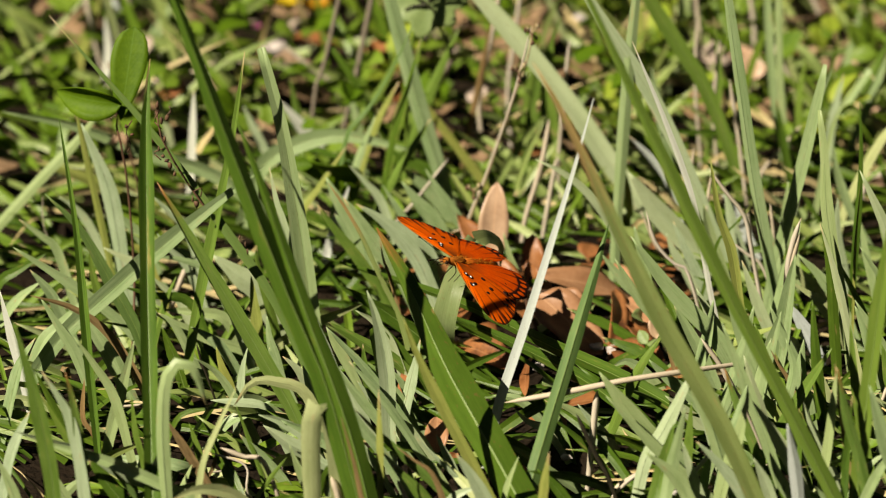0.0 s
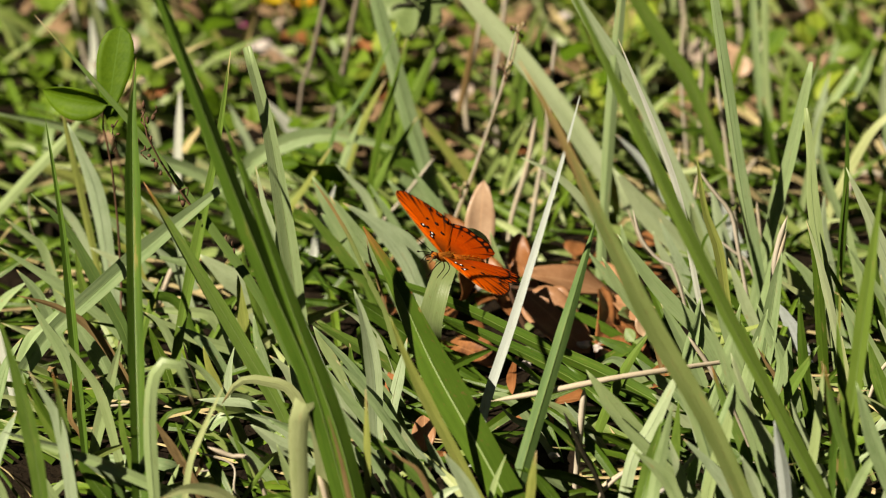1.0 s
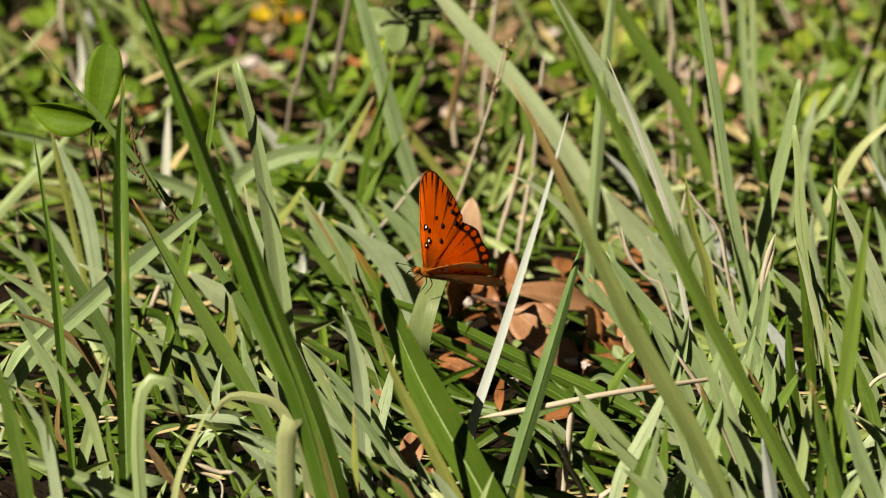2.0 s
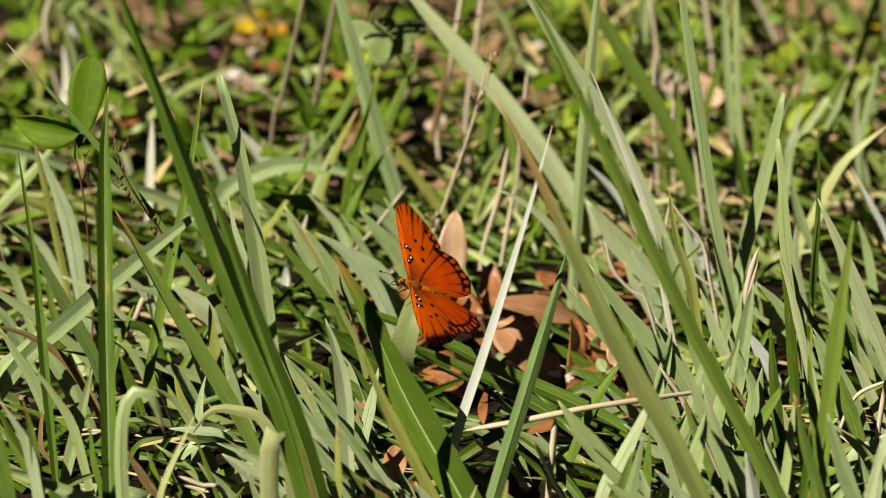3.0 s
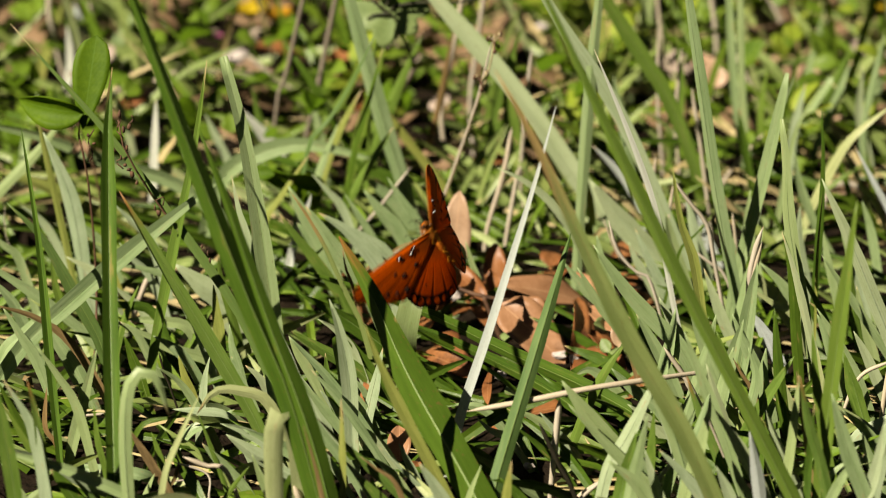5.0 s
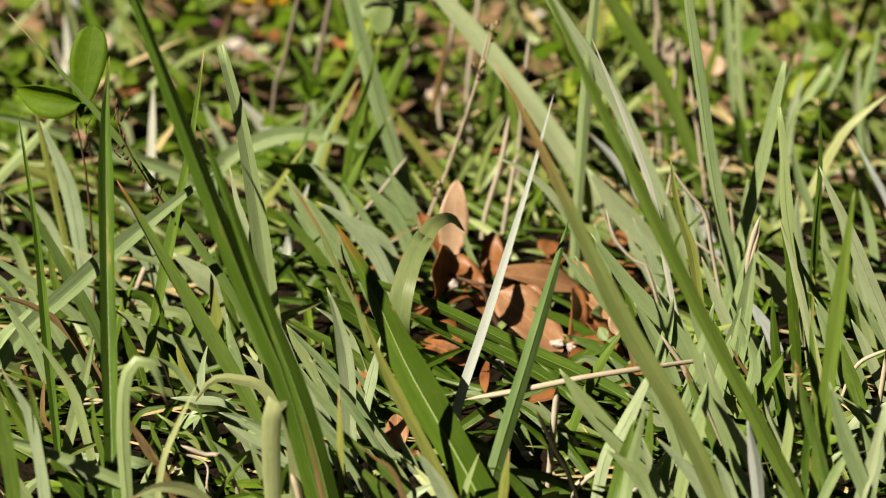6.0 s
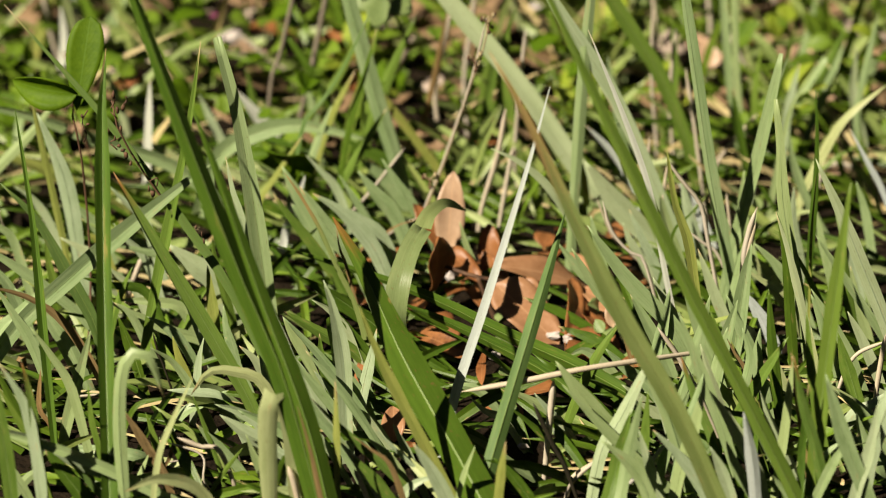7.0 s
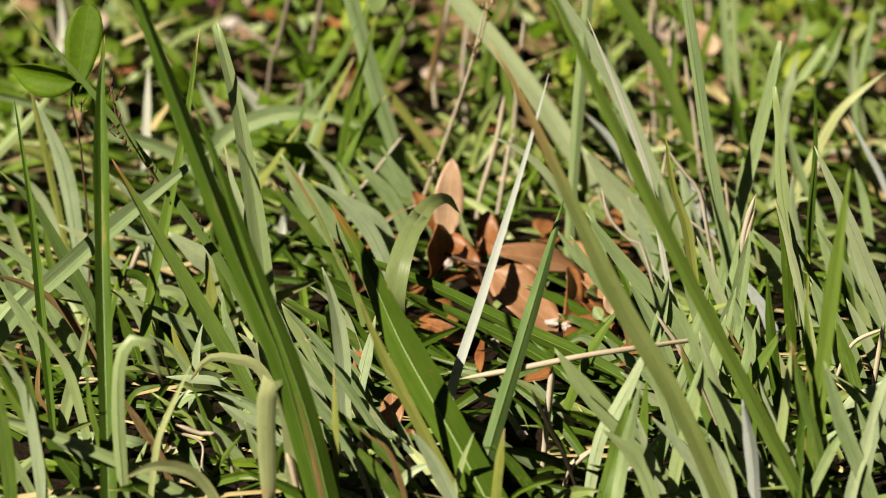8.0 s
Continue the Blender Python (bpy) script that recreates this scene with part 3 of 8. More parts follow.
blade("S", 0.0045, [(0.2065, 0.3784, -0.0030), (0.2133, 0.3784, 0.0137), (0.2312, 0.3784, 0.0418)])
blade("W", 0.0032, [(0.2224, 0.1916, -0.0030), (0.2105, 0.1916, 0.0303), (0.2018, 0.1916, 0.0472), (0.1921, 0.1916, 0.0655)])
blade("T", 0.0034, [(0.1865, 0.2772, -0.0030), (0.1894, 0.2772, 0.0111), (0.1994, 0.2772, 0.0135), (0.2128, 0.2772, 0.0060)])
blade("V", 0.0066, [(0.2074, 0.0446, -0.0030), (0.1956, 0.0446, 0.0297), (0.1871, 0.0446, 0.0505), (0.1765, 0.0446, 0.0761), (0.1632, 0.0446, 0.1047)])
blade("G", 0.0066, [(0.1515, -0.1052, -0.0030), (0.1538, -0.1052, 0.0434), (0.1581, -0.1052, 0.0983), (0.1606, -0.1052, 0.1238), (0.1634, -0.1052, 0.1519)], foot=1, fold=.12)
blade("G", 0.0022, [(0.2042, 0.0635, -0.0030), (0.1969, 0.0635, 0.0247), (0.1910, 0.0635, 0.0465)])
blade("S", 0.0039, [(0.2080, 0.0509, -0.0030), (0.1949, 0.0509, 0.0205), (0.1781, 0.0509, 0.0466), (0.1650, 0.0509, 0.0664)])
blade("V", 0.0110, [(0.1132, 0.1633, -0.0030), (0.1015, 0.1633, 0.0166), (0.0845, 0.1633, 0.0346), (0.0673, 0.1633, 0.0583)])
blade("S", 0.0073, [(0.1205, 0.0200, -0.0030), (0.1025, 0.0200, 0.0337), (0.0904, 0.0200, 0.0476), (0.0784, 0.0200, 0.0616), (0.0634, 0.0200, 0.0833)])
blade("S", 0.0050, [(0.0927, 0.0635, -0.0030), (0.0808, 0.0635, 0.0204), (0.0684, 0.0635, 0.0373), (0.0581, 0.0635, 0.0552)])
blade("Y", 0.0043, [(0.1193, 0.0323, -0.0030), (0.1141, 0.0323, 0.0296), (0.1082, 0.0323, 0.0694), (0.1019, 0.0323, 0.0884), (0.0975, 0.0323, 0.1146)])
blade("G", 0.0032, [(0.1029, 0.1703, -0.0030), (0.1083, 0.1703, 0.0138), (0.1157, 0.1703, 0.0264), (0.1247, 0.1703, 0.0386)])
blade("D", 0.0018, [(0.1107, 0.1916, -0.0030), (0.1099, 0.1916, 0.0122), (0.1078, 0.1916, 0.0346)])
blade("S", 0.0061, [(0.1239, 0.0763, -0.0030), (0.1298, 0.0763, 0.0194), (0.1355, 0.0763, 0.0440), (0.1411, 0.0763, 0.0698)])
blade("T", 0.0026, [(0.1329, 0.0572, -0.0030), (0.1331, 0.0572, 0.0192), (0.1337, 0.0572, 0.0437), (0.1392, 0.0572, 0.0706)])
blade("D", 0.0049, [(0.1577, 0.0446, -0.0030), (0.1541, 0.0446, 0.0348), (0.1521, 0.0446, 0.0580), (0.1472, 0.0446, 0.0796)])
blade("X", 0.0074, [(0.1653, 0.1155, -0.0030), (0.1580, 0.1155, 0.0090), (0.1504, 0.1155, 0.0197), (0.1410, 0.1155, 0.0322)])
blade("D", 0.0030, [(0.1640, 0.2206, -0.0030), (0.1604, 0.2206, 0.0120), (0.1529, 0.2206, 0.0257)])
blade("T", 0.0012, [(0.1013, 0.1633, -0.0030), (0.0945, 0.1633, 0.0072), (0.0824, 0.1633, 0.0180), (0.0731, 0.1633, 0.0394)])
blade("B", 0.0063, [(-0.1466, 0.0446, -0.0030), (-0.1526, 0.0446, 0.0256), (-0.1626, 0.0446, 0.0475), (-0.1765, 0.0446, 0.0756), (-0.1919, 0.0446, 0.0931)], point=.5)
blade("S", 0.0053, [(-0.1459, 0.0699, -0.0030), (-0.1583, 0.0699, 0.0163), (-0.1701, 0.0699, 0.0281), (-0.1831, 0.0699, 0.0388), (-0.2096, 0.0699, 0.0575)])
blade("Q", 0.0048, [(-0.1365, -0.0099, -0.0030), (-0.1472, -0.0099, 0.0259), (-0.1605, -0.0099, 0.0494), (-0.1751, -0.0099, 0.0614), (-0.1937, -0.0099, 0.0674)])
blade("S", 0.0078, [(-0.2093, 0.0200, -0.0030), (-0.1860, 0.0200, 0.0334), (-0.1640, 0.0200, 0.0553), (-0.1349, 0.0200, 0.0819), (-0.0942, 0.0200, 0.1153)], fold=.12, face=-14, twist=1)
blade("R", 0.0069, [(-0.0738, -0.0216, -0.0030), (-0.0827, -0.0216, 0.0210), (-0.0983, -0.0216, 0.0515), (-0.1182, -0.0216, 0.0888), (-0.1370, -0.0216, 0.1237)], point=.45)
blade("Y", 0.0055, [(-0.0990, 0.0572, -0.0030), (-0.1002, 0.0572, 0.0165), (-0.1031, 0.0572, 0.0491)])
blade("T", 0.0027, [(-0.1462, 0.1290, -0.0030), (-0.1431, 0.1290, 0.0088), (-0.1369, 0.1290, 0.0248)])
blade("S", 0.0050, [(-0.0922, 0.0635, -0.0030), (-0.1060, 0.0635, 0.0097), (-0.1203, 0.0635, 0.0149), (-0.1335, 0.0635, 0.0215), (-0.1484, 0.0635, 0.0294)])
blade("Y", 0.0080, [(-0.1440, 0.2354, -0.0030), (-0.1544, 0.2354, 0.0103), (-0.1726, 0.2354, 0.0159), (-0.1906, 0.2354, 0.0265), (-0.2168, 0.2354, 0.0352)])
blade("T", 0.0019, [(-0.1654, 0.2280, -0.0030), (-0.1705, 0.2218, 0.0060), (-0.1870, 0.2280, 0.0088), (-0.1972, 0.2280, 0.0129)])
blade("G", 0.0041, [(-0.2162, 0.1357, -0.0030), (-0.2053, 0.1357, 0.0088), (-0.1919, 0.1357, 0.0176)])
blade("T", 0.0005, [(-0.1977, 0.1633, -0.0030), (-0.2001, 0.1633, 0.0140), (-0.2059, 0.1633, 0.0303), (-0.2060, 0.1633, 0.0467)])
blade("E", 0.0148, [(0.0268, -0.1158, -0.0030), (0.0084, -0.0908, 0.0240), (-0.0151, -0.0588, 0.0558), (-0.0306, -0.0348, 0.0816), (-0.0453, -0.0158, 0.1011)], face=6, fold=-.34, twist=1, foot=1, point=.5)
blade("Y", 0.0048, [(0.0119, -0.0999, -0.0030), (-0.0069, -0.0999, 0.0351), (-0.0193, -0.0999, 0.0611), (-0.0273, -0.0999, 0.0799), (-0.0329, -0.0999, 0.0960)], fold=.1)
# next two blades: kind D darkens sage green to stand in for shadow
blade("D", 0.0076, [(0.1218, -0.0389, -0.0030), (0.0760, -0.0026, 0.0176), (0.0288, 0.0310, 0.0277), (-0.0136, 0.0602, 0.0370), (-0.0778, 0.1011, 0.0422)], face=25, point=.5, twist=20)
blade("D", 0.0071, [(0.0959, -0.0274, -0.0030), (0.0685, -0.0031, 0.0063), (0.0435, 0.0203, 0.0161), (0.0083, 0.0495, 0.0230), (-0.0213, 0.0726, 0.0264)], face=25, twist=20)
blade("D", 0.0075, [(-0.0111, 0.0635, -0.0030), (-0.0238, 0.0635, 0.0124), (-0.0378, 0.0635, 0.0242), (-0.0523, 0.0635, 0.0348), (-0.0658, 0.0635, 0.0427)])
blade("O", 0.0030, [(-0.0294, 0.0635, -0.0030), (-0.0366, 0.0635, 0.0242), (-0.0462, 0.0635, 0.0465), (-0.0560, 0.0635, 0.0695), (-0.0687, 0.0635, 0.0909)])
blade("S", 0.0085, [(-0.0271, 0.1222, -0.0030), (-0.0374, 0.1222, 0.0225), (-0.0502, 0.1222, 0.0393), (-0.0641, 0.1222, 0.0615)])
blade("S", 0.0076, [(-0.0489, 0.1633, -0.0030), (-0.0567, 0.1633, 0.0200), (-0.0697, 0.1633, 0.0371)])
blade("W", 0.0044, [(-0.0762, 0.1844, -0.0030), (-0.0736, 0.1844, 0.0124), (-0.0686, 0.1844, 0.0288), (-0.0636, 0.1844, 0.0431)])
blade("B", 0.0062, [(0.0125, -0.1105, -0.0030), (0.0222, -0.0853, 0.0248), (0.0344, -0.0557, 0.0545), (0.0454, -0.0291, 0.0818), (0.0528, -0.0105, 0.1013)], fold=-.3, twist=1, face=0, foot=1)
blade("S", 0.0048, [(0.0819, 0.1089, -0.0030), (0.0723, 0.1089, 0.0160), (0.0642, 0.1089, 0.0252), (0.0530, 0.1089, 0.0396)])
blade("T", 0.0026, [(0.0180, 0.2206, -0.0030), (0.0201, 0.2206, 0.0132), (0.0276, 0.2206, 0.0408), (0.0313, 0.2206, 0.0639)])
blade("T", 0.0023, [(0.0276, 0.2206, -0.0030), (0.0294, 0.2206, 0.0103), (0.0347, 0.2206, 0.0437)])
blade("S", 0.0056, [(-0.1276, -0.1158, -0.0030), (-0.1298, -0.1158, 0.0507), (-0.1268, -0.1158, 0.0776), (-0.1178, -0.1158, 0.0811), (-0.1113, -0.1158, 0.0619)], face=15, twist=1, point=.3, words="sage green grass blade bent over in an arch")
blade("X", 0.0052, [(-0.0608, -0.0503, -0.0030), (-0.0733, -0.0503, 0.0374), (-0.0856, -0.0503, 0.0449), (-0.0969, -0.0503, 0.0449), (-0.1047, -0.0503, 0.0345)], face=15, twist=1, words="bleached grass blade bent over in an arch")
blade("X", 0.0086, [(-0.0581, -0.0972, -0.0030), (-0.0604, -0.1059, 0.0386), (-0.0631, -0.1111, 0.0606), (-0.0671, -0.1124, 0.0637), (-0.0699, -0.1162, 0.0509), (-0.0687, -0.1272, 0.0131)], face=22, twist=1, point=.2, blunt=.5, words="yellowing grass blade folded over with brown streaks")
blade("D", 0.0061, [(-0.0475, -0.0999, -0.0030), (-0.0515, -0.0999, 0.0231), (-0.0588, -0.0999, 0.0292), (-0.0644, -0.0999, 0.0257), (-0.0664, -0.0999, 0.0154)])
blade("X", 0.0056, [(-0.0841, -0.1158, -0.0030), (-0.0973, -0.1200, 0.0224), (-0.1134, -0.1231, 0.0296), (-0.1278, -0.1258, 0.0251)])
blade("V", 0.0066, [(-0.1085, -0.0945, -0.0030), (-0.1287, -0.0971, 0.0154), (-0.1484, -0.0994, 0.0252), (-0.1645, -0.1014, 0.0358), (-0.1919, -0.1045, 0.0468)])
blade("R", 0.0040, [(-0.1608, -0.1105, -0.0030), (-0.1627, -0.1148, 0.0351), (-0.1652, -0.1185, 0.0641), (-0.1680, -0.1205, 0.0802)])
blade("D", 0.0039, [(-0.1662, -0.0615, -0.0030), (-0.1741, -0.0615, 0.0263), (-0.1782, -0.0615, 0.0349), (-0.1867, -0.0615, 0.0545)])
blade("S", 0.0050, [(-0.1622, -0.0446, -0.0030), (-0.1588, -0.0446, 0.0147), (-0.1547, -0.0446, 0.0312), (-0.1466, -0.0446, 0.0613)])
blade("G", 0.0039, [(-0.1396, -0.0782, -0.0030), (-0.1411, -0.0782, 0.0189), (-0.1442, -0.0782, 0.0339), (-0.1455, -0.0782, 0.0515)])
blade("T", 0.0015, [(-0.1716, 0.0140, -0.0030), (-0.1682, 0.0090, 0.0060), (-0.1588, 0.0114, 0.0060), (-0.1479, 0.0139, 0.0060)])
blade("X", 0.0030, [(-0.1192, -0.1158, -0.0030), (-0.1147, -0.1158, 0.0338), (-0.1088, -0.1158, 0.0509), (-0.0994, -0.1158, 0.0719)], words="dry twisted grass leaf hanging in the turf")
blade("Q", 0.0040, [(-0.1121, -0.0727, -0.0030), (-0.1148, -0.0727, 0.0065), (-0.1233, -0.0727, 0.0226), (-0.1318, -0.0727, 0.0376)])
blade("Y", 0.0044, [(-0.1089, 0.0200, -0.0030), (-0.1106, 0.0200, 0.0103), (-0.1141, 0.0200, 0.0203), (-0.1168, 0.0200, 0.0310)])
blade("S", 0.0090, [(-0.0639, -0.0274, -0.0030), (-0.0756, -0.0274, 0.0082), (-0.0847, -0.0274, 0.0133), (-0.0998, -0.0274, 0.0217)])
blade("S", 0.0065, [(-0.0878, 0.0200, -0.0030), (-0.1000, 0.0187, 0.0060), (-0.1122, 0.0157, 0.0060), (-0.1217, 0.0096, 0.0060)])
blade("V", 0.0066, [(-0.0390, -0.0389, -0.0030), (-0.0401, -0.0389, 0.0161), (-0.0410, -0.0389, 0.0446), (-0.0448, -0.0389, 0.0679), (-0.0490, -0.0389, 0.0820)], fold=.15)
blade("Y", 0.0035, [(-0.0422, -0.1105, -0.0030), (-0.0420, -0.1105, 0.0192), (-0.0422, -0.1105, 0.0483), (-0.0425, -0.1105, 0.0683)])
blade("V", 0.0072, [(-0.0360, -0.0158, -0.0030), (-0.0340, -0.0158, 0.0160), (-0.0300, -0.0158, 0.0345), (-0.0270, -0.0158, 0.0503)])
blade("R", 0.0043, [(-0.0009, -0.0999, -0.0030), (-0.0149, -0.0999, 0.0154), (-0.0326, -0.0999, 0.0338), (-0.0425, -0.0999, 0.0437), (-0.0527, -0.0999, 0.0548)])
blade("S", 0.0037, [(-0.0228, -0.0216, -0.0030), (-0.0348, -0.0216, 0.0160), (-0.0492, -0.0216, 0.0371), (-0.0669, -0.0216, 0.0580)])
blade("S", 0.0042, [(-0.0300, -0.0274, -0.0030), (-0.0420, -0.0274, 0.0133), (-0.0539, -0.0274, 0.0291), (-0.0634, -0.0274, 0.0422)])
blade("S", 0.0037, [(-0.0202, -0.0446, -0.0030), (-0.0320, -0.0446, 0.0184), (-0.0438, -0.0446, 0.0367), (-0.0567, -0.0446, 0.0523)])
blade("S", 0.0055, [(0.0489, -0.0671, -0.0030), (0.0339, -0.0671, 0.0076), (0.0191, -0.0671, 0.0188), (0.0045, -0.0671, 0.0273)])
blade("K", 0.0023, [(0.0580, -0.0782, -0.0030), (0.0519, -0.0782, 0.0143), (0.0471, -0.0782, 0.0238), (0.0383, -0.0782, 0.0434)])
blade("T", 0.0018, [(0.0523, -0.0727, -0.0030), (0.0552, -0.0754, 0.0060), (0.0660, -0.0727, 0.0151), (0.0686, -0.0727, 0.0169)])
blade("T", 0.0029, [(0.0439, -0.0559, -0.0030), (0.0454, -0.0559, 0.0183), (0.0475, -0.0559, 0.0443)])
blade("V", 0.0066, [(0.0621, -0.0836, -0.0030), (0.0669, -0.0836, 0.0240), (0.0746, -0.0836, 0.0387), (0.0844, -0.0836, 0.0615)], blunt=.3, point=.3)
blade("Y", 0.0026, [(0.1565, -0.0559, -0.0030), (0.1517, -0.0559, 0.0074), (0.1423, -0.0559, 0.0199), (0.1316, -0.0559, 0.0360)])
blade("G", 0.0055, [(0.1150, -0.0389, -0.0030), (0.1283, -0.0389, 0.0237), (0.1361, -0.0389, 0.0386), (0.1465, -0.0389, 0.0563)])
blade("R", 0.0046, [(0.1613, -0.1105, -0.0030), (0.1531, -0.1105, 0.0364), (0.1469, -0.1105, 0.0568), (0.1426, -0.1105, 0.0783)])
blade("S", 0.0068, [(0.1816, -0.1158, -0.0030), (0.1732, -0.1158, 0.0204), (0.1634, -0.1158, 0.0449), (0.1551, -0.1158, 0.0731)])
blade("S", 0.0053, [(0.1958, -0.0446, -0.0030), (0.1834, -0.0446, 0.0161), (0.1756, -0.0446, 0.0263), (0.1670, -0.0446, 0.0341)])
blade("V", 0.0066, [(0.1744, -0.0945, -0.0030), (0.1763, -0.0945, 0.0216), (0.1815, -0.0945, 0.0436), (0.1899, -0.0945, 0.0763)])
blade("T", 0.0019, [(0.1721, 0.0140, -0.0030), (0.1740, 0.0140, 0.0089), (0.1806, 0.0140, 0.0245), (0.1943, 0.0140, 0.0317)])
blade("S", 0.0054, [(0.0954, -0.0836, -0.0030), (0.0986, -0.0836, 0.0155), (0.1022, -0.0836, 0.0348), (0.1082, -0.0836, 0.0590)])
blade("S", 0.0047, [(0.0886, -0.0782, -0.0030), (0.0919, -0.0782, 0.0130), (0.0963, -0.0782, 0.0298), (0.1029, -0.0782, 0.0490)])
blade("S", 0.0064, [(0.1154, -0.0040, -0.0030), (0.1186, -0.0040, 0.0187), (0.1218, -0.0040, 0.0373), (0.1273, -0.0040, 0.0584)])
blade("S", 0.0045, [(0.1069, -0.0891, -0.0030), (0.0859, -0.0891, 0.0178), (0.0724, -0.0891, 0.0314), (0.0500, -0.0891, 0.0563)])
blade("H", 0.0021, [(0.0745, -0.0782, -0.0030), (0.0776, -0.0810, 0.0060), (0.0865, -0.0782, 0.0153), (0.0952, -0.0782, 0.0272)])
blade("G", 0.0045, [(0.0499, -0.0274, -0.0030), (0.0541, -0.0274, 0.0106), (0.0653, -0.0274, 0.0399), (0.0768, -0.0274, 0.0591)])
blade("T", 0.0020, [(0.0535, -0.0699, -0.0030), (0.0553, -0.0715, 0.0060), (0.0631, -0.0699, 0.0115), (0.0652, -0.0699, 0.0128)])
blade("G", 0.0041, [(0.0837, -0.0836, -0.0030), (0.0844, -0.0836, 0.0258), (0.0856, -0.0836, 0.0514)])
blade("G", 0.0074, [(-0.1732, -0.1263, -0.0030), (-0.1736, -0.1324, 0.0358), (-0.1781, -0.1395, 0.0762), (-0.1848, -0.1463, 0.1131)])
blade("S", 0.0072, [(-0.0066, 0.2206, -0.0030), (-0.0174, 0.2206, 0.0147), (-0.0255, 0.2206, 0.0263), (-0.0390, 0.2206, 0.0379)])
blade("D", 0.0042, [(0.0044, 0.2505, -0.0030), (-0.0121, 0.2505, 0.0148), (-0.0259, 0.2505, 0.0266), (-0.0505, 0.2505, 0.0384)])
blade("G", 0.0048, [(-0.0557, 0.2206, -0.0030), (-0.0500, 0.2206, 0.0205), (-0.0390, 0.2206, 0.0408), (-0.0254, 0.2206, 0.0639)])
blade("G", 0.0055, [(-0.0405, 0.2889, -0.0030), (-0.0361, 0.2889, 0.0240), (-0.0262, 0.2889, 0.0538), (-0.0122, 0.2889, 0.0861)])
blade("G", 0.0043, [(0.0186, 0.2889, -0.0030), (0.0213, 0.2889, 0.0270), (0.0267, 0.2889, 0.0597), (0.0376, 0.2889, 0.0920)])
blade("G", 0.0049, [(0.0411, 0.2889, -0.0030), (0.0367, 0.2889, 0.0240), (0.0323, 0.2889, 0.0538), (0.0335, 0.2889, 0.0861)])
blade("T", 0.0021, [(0.0407, 0.2657, -0.0030), (0.0364, 0.2657, 0.0179), (0.0389, 0.2657, 0.0592), (0.0414, 0.2657, 0.0883)])
blade("Y", 0.0065, [(0.0908, 0.4127, -0.0030), (0.0816, 0.4127, 0.0251), (0.0813, 0.4127, 0.0470), (0.0736, 0.4127, 0.0748), (0.0646, 0.4127, 0.1072)])
blade("W", 0.0054, [(0.1006, 0.2354, -0.0030), (0.0920, 0.2354, 0.0206), (0.0835, 0.2354, 0.0352), (0.0697, 0.2354, 0.0498)])
blade("S", 0.0042, [(0.1887, 0.2060, -0.0030), (0.1773, 0.2060, 0.0175), (0.1684, 0.2060, 0.0406), (0.1652, 0.2060, 0.0578)])
blade("G", 0.0037, [(0.1069, 0.3126, -0.0030), (0.1150, 0.3126, 0.0242), (0.1172, 0.3126, 0.0513), (0.1137, 0.3126, 0.0839)])
blade("G", 0.0045, [(0.1912, 0.3700, -0.0030), (0.1962, 0.3700, 0.0247), (0.2068, 0.3700, 0.0523)])
blade("S", 0.0046, [(0.1842, 0.4302, -0.0030), (0.1924, 0.4302, 0.0221), (0.1974, 0.4302, 0.0504)])
blade("S", 0.0037, [(0.2150, 0.3126, -0.0030), (0.2084, 0.3126, 0.0242), (0.2129, 0.3126, 0.0542), (0.2175, 0.3126, 0.0810)])
blade("T", 0.0020, [(0.1691, 0.3869, -0.0030), (0.1597, 0.3869, 0.0218), (0.1474, 0.3869, 0.0465)])
blade("S", 0.0049, [(0.0838, 0.0323, -0.0030), (0.0737, 0.0323, 0.0109), (0.0636, 0.0323, 0.0190), (0.0562, 0.0323, 0.0163)])
blade("Y", 0.0045, [(0.0222, -0.1158, -0.0030), (0.0243, -0.1217, 0.0282), (0.0264, -0.1258, 0.0477)])
blade("T", 0.0010, [(-0.0958, -0.0671, -0.0030), (-0.0989, -0.0732, 0.0060), (-0.0998, -0.0671, 0.0143), (-0.1143, -0.0671, 0.0201)])
blade("T", 0.0009, [(-0.0852, -0.0389, -0.0030), (-0.0873, -0.0439, 0.0060), (-0.1012, -0.0519, 0.0060), (-0.1176, -0.0570, 0.0060)])
blade("R", 0.0036, [(-0.0285, -0.0945, -0.0030), (-0.0289, -0.0945, 0.0155), (-0.0311, -0.0945, 0.0270)])
blade("S", 0.0053, [(-0.1163, -0.0418, -0.0030), (-0.1301, -0.0490, 0.0060), (-0.1471, -0.0450, 0.0060), (-0.1665, -0.0418, 0.0066)])
blade("Y", 0.0026, [(-0.1415, -0.0587, -0.0030), (-0.1504, -0.0643, 0.0060), (-0.1598, -0.0587, 0.0079)])
blade("T", 0.0016, [(0.1199, -0.0099, -0.0030), (0.1110, -0.0099, 0.0187), (0.1022, -0.0099, 0.0320)])
blade("T", 0.0025, [(0.1872, -0.0040, -0.0030), (0.1885, -0.0040, 0.0161), (0.1914, -0.0040, 0.0426)])
blade("S", 0.0061, [(0.1060, -0.0836, -0.0030), (0.0971, -0.0836, 0.0310), (0.0849, -0.0836, 0.0641), (0.0752, -0.0836, 0.0867)])
blade("S", 0.0056, [(0.1284, -0.0836, -0.0030), (0.1157, -0.0836, 0.0361), (0.1045, -0.0836, 0.0666), (0.0971, -0.0836, 0.0867)])
blade("G", 0.0052, [(0.1378, -0.0503, -0.0030), (0.1299, -0.0503, 0.0262), (0.1197, -0.0503, 0.0521), (0.1126, -0.0503, 0.0727)])
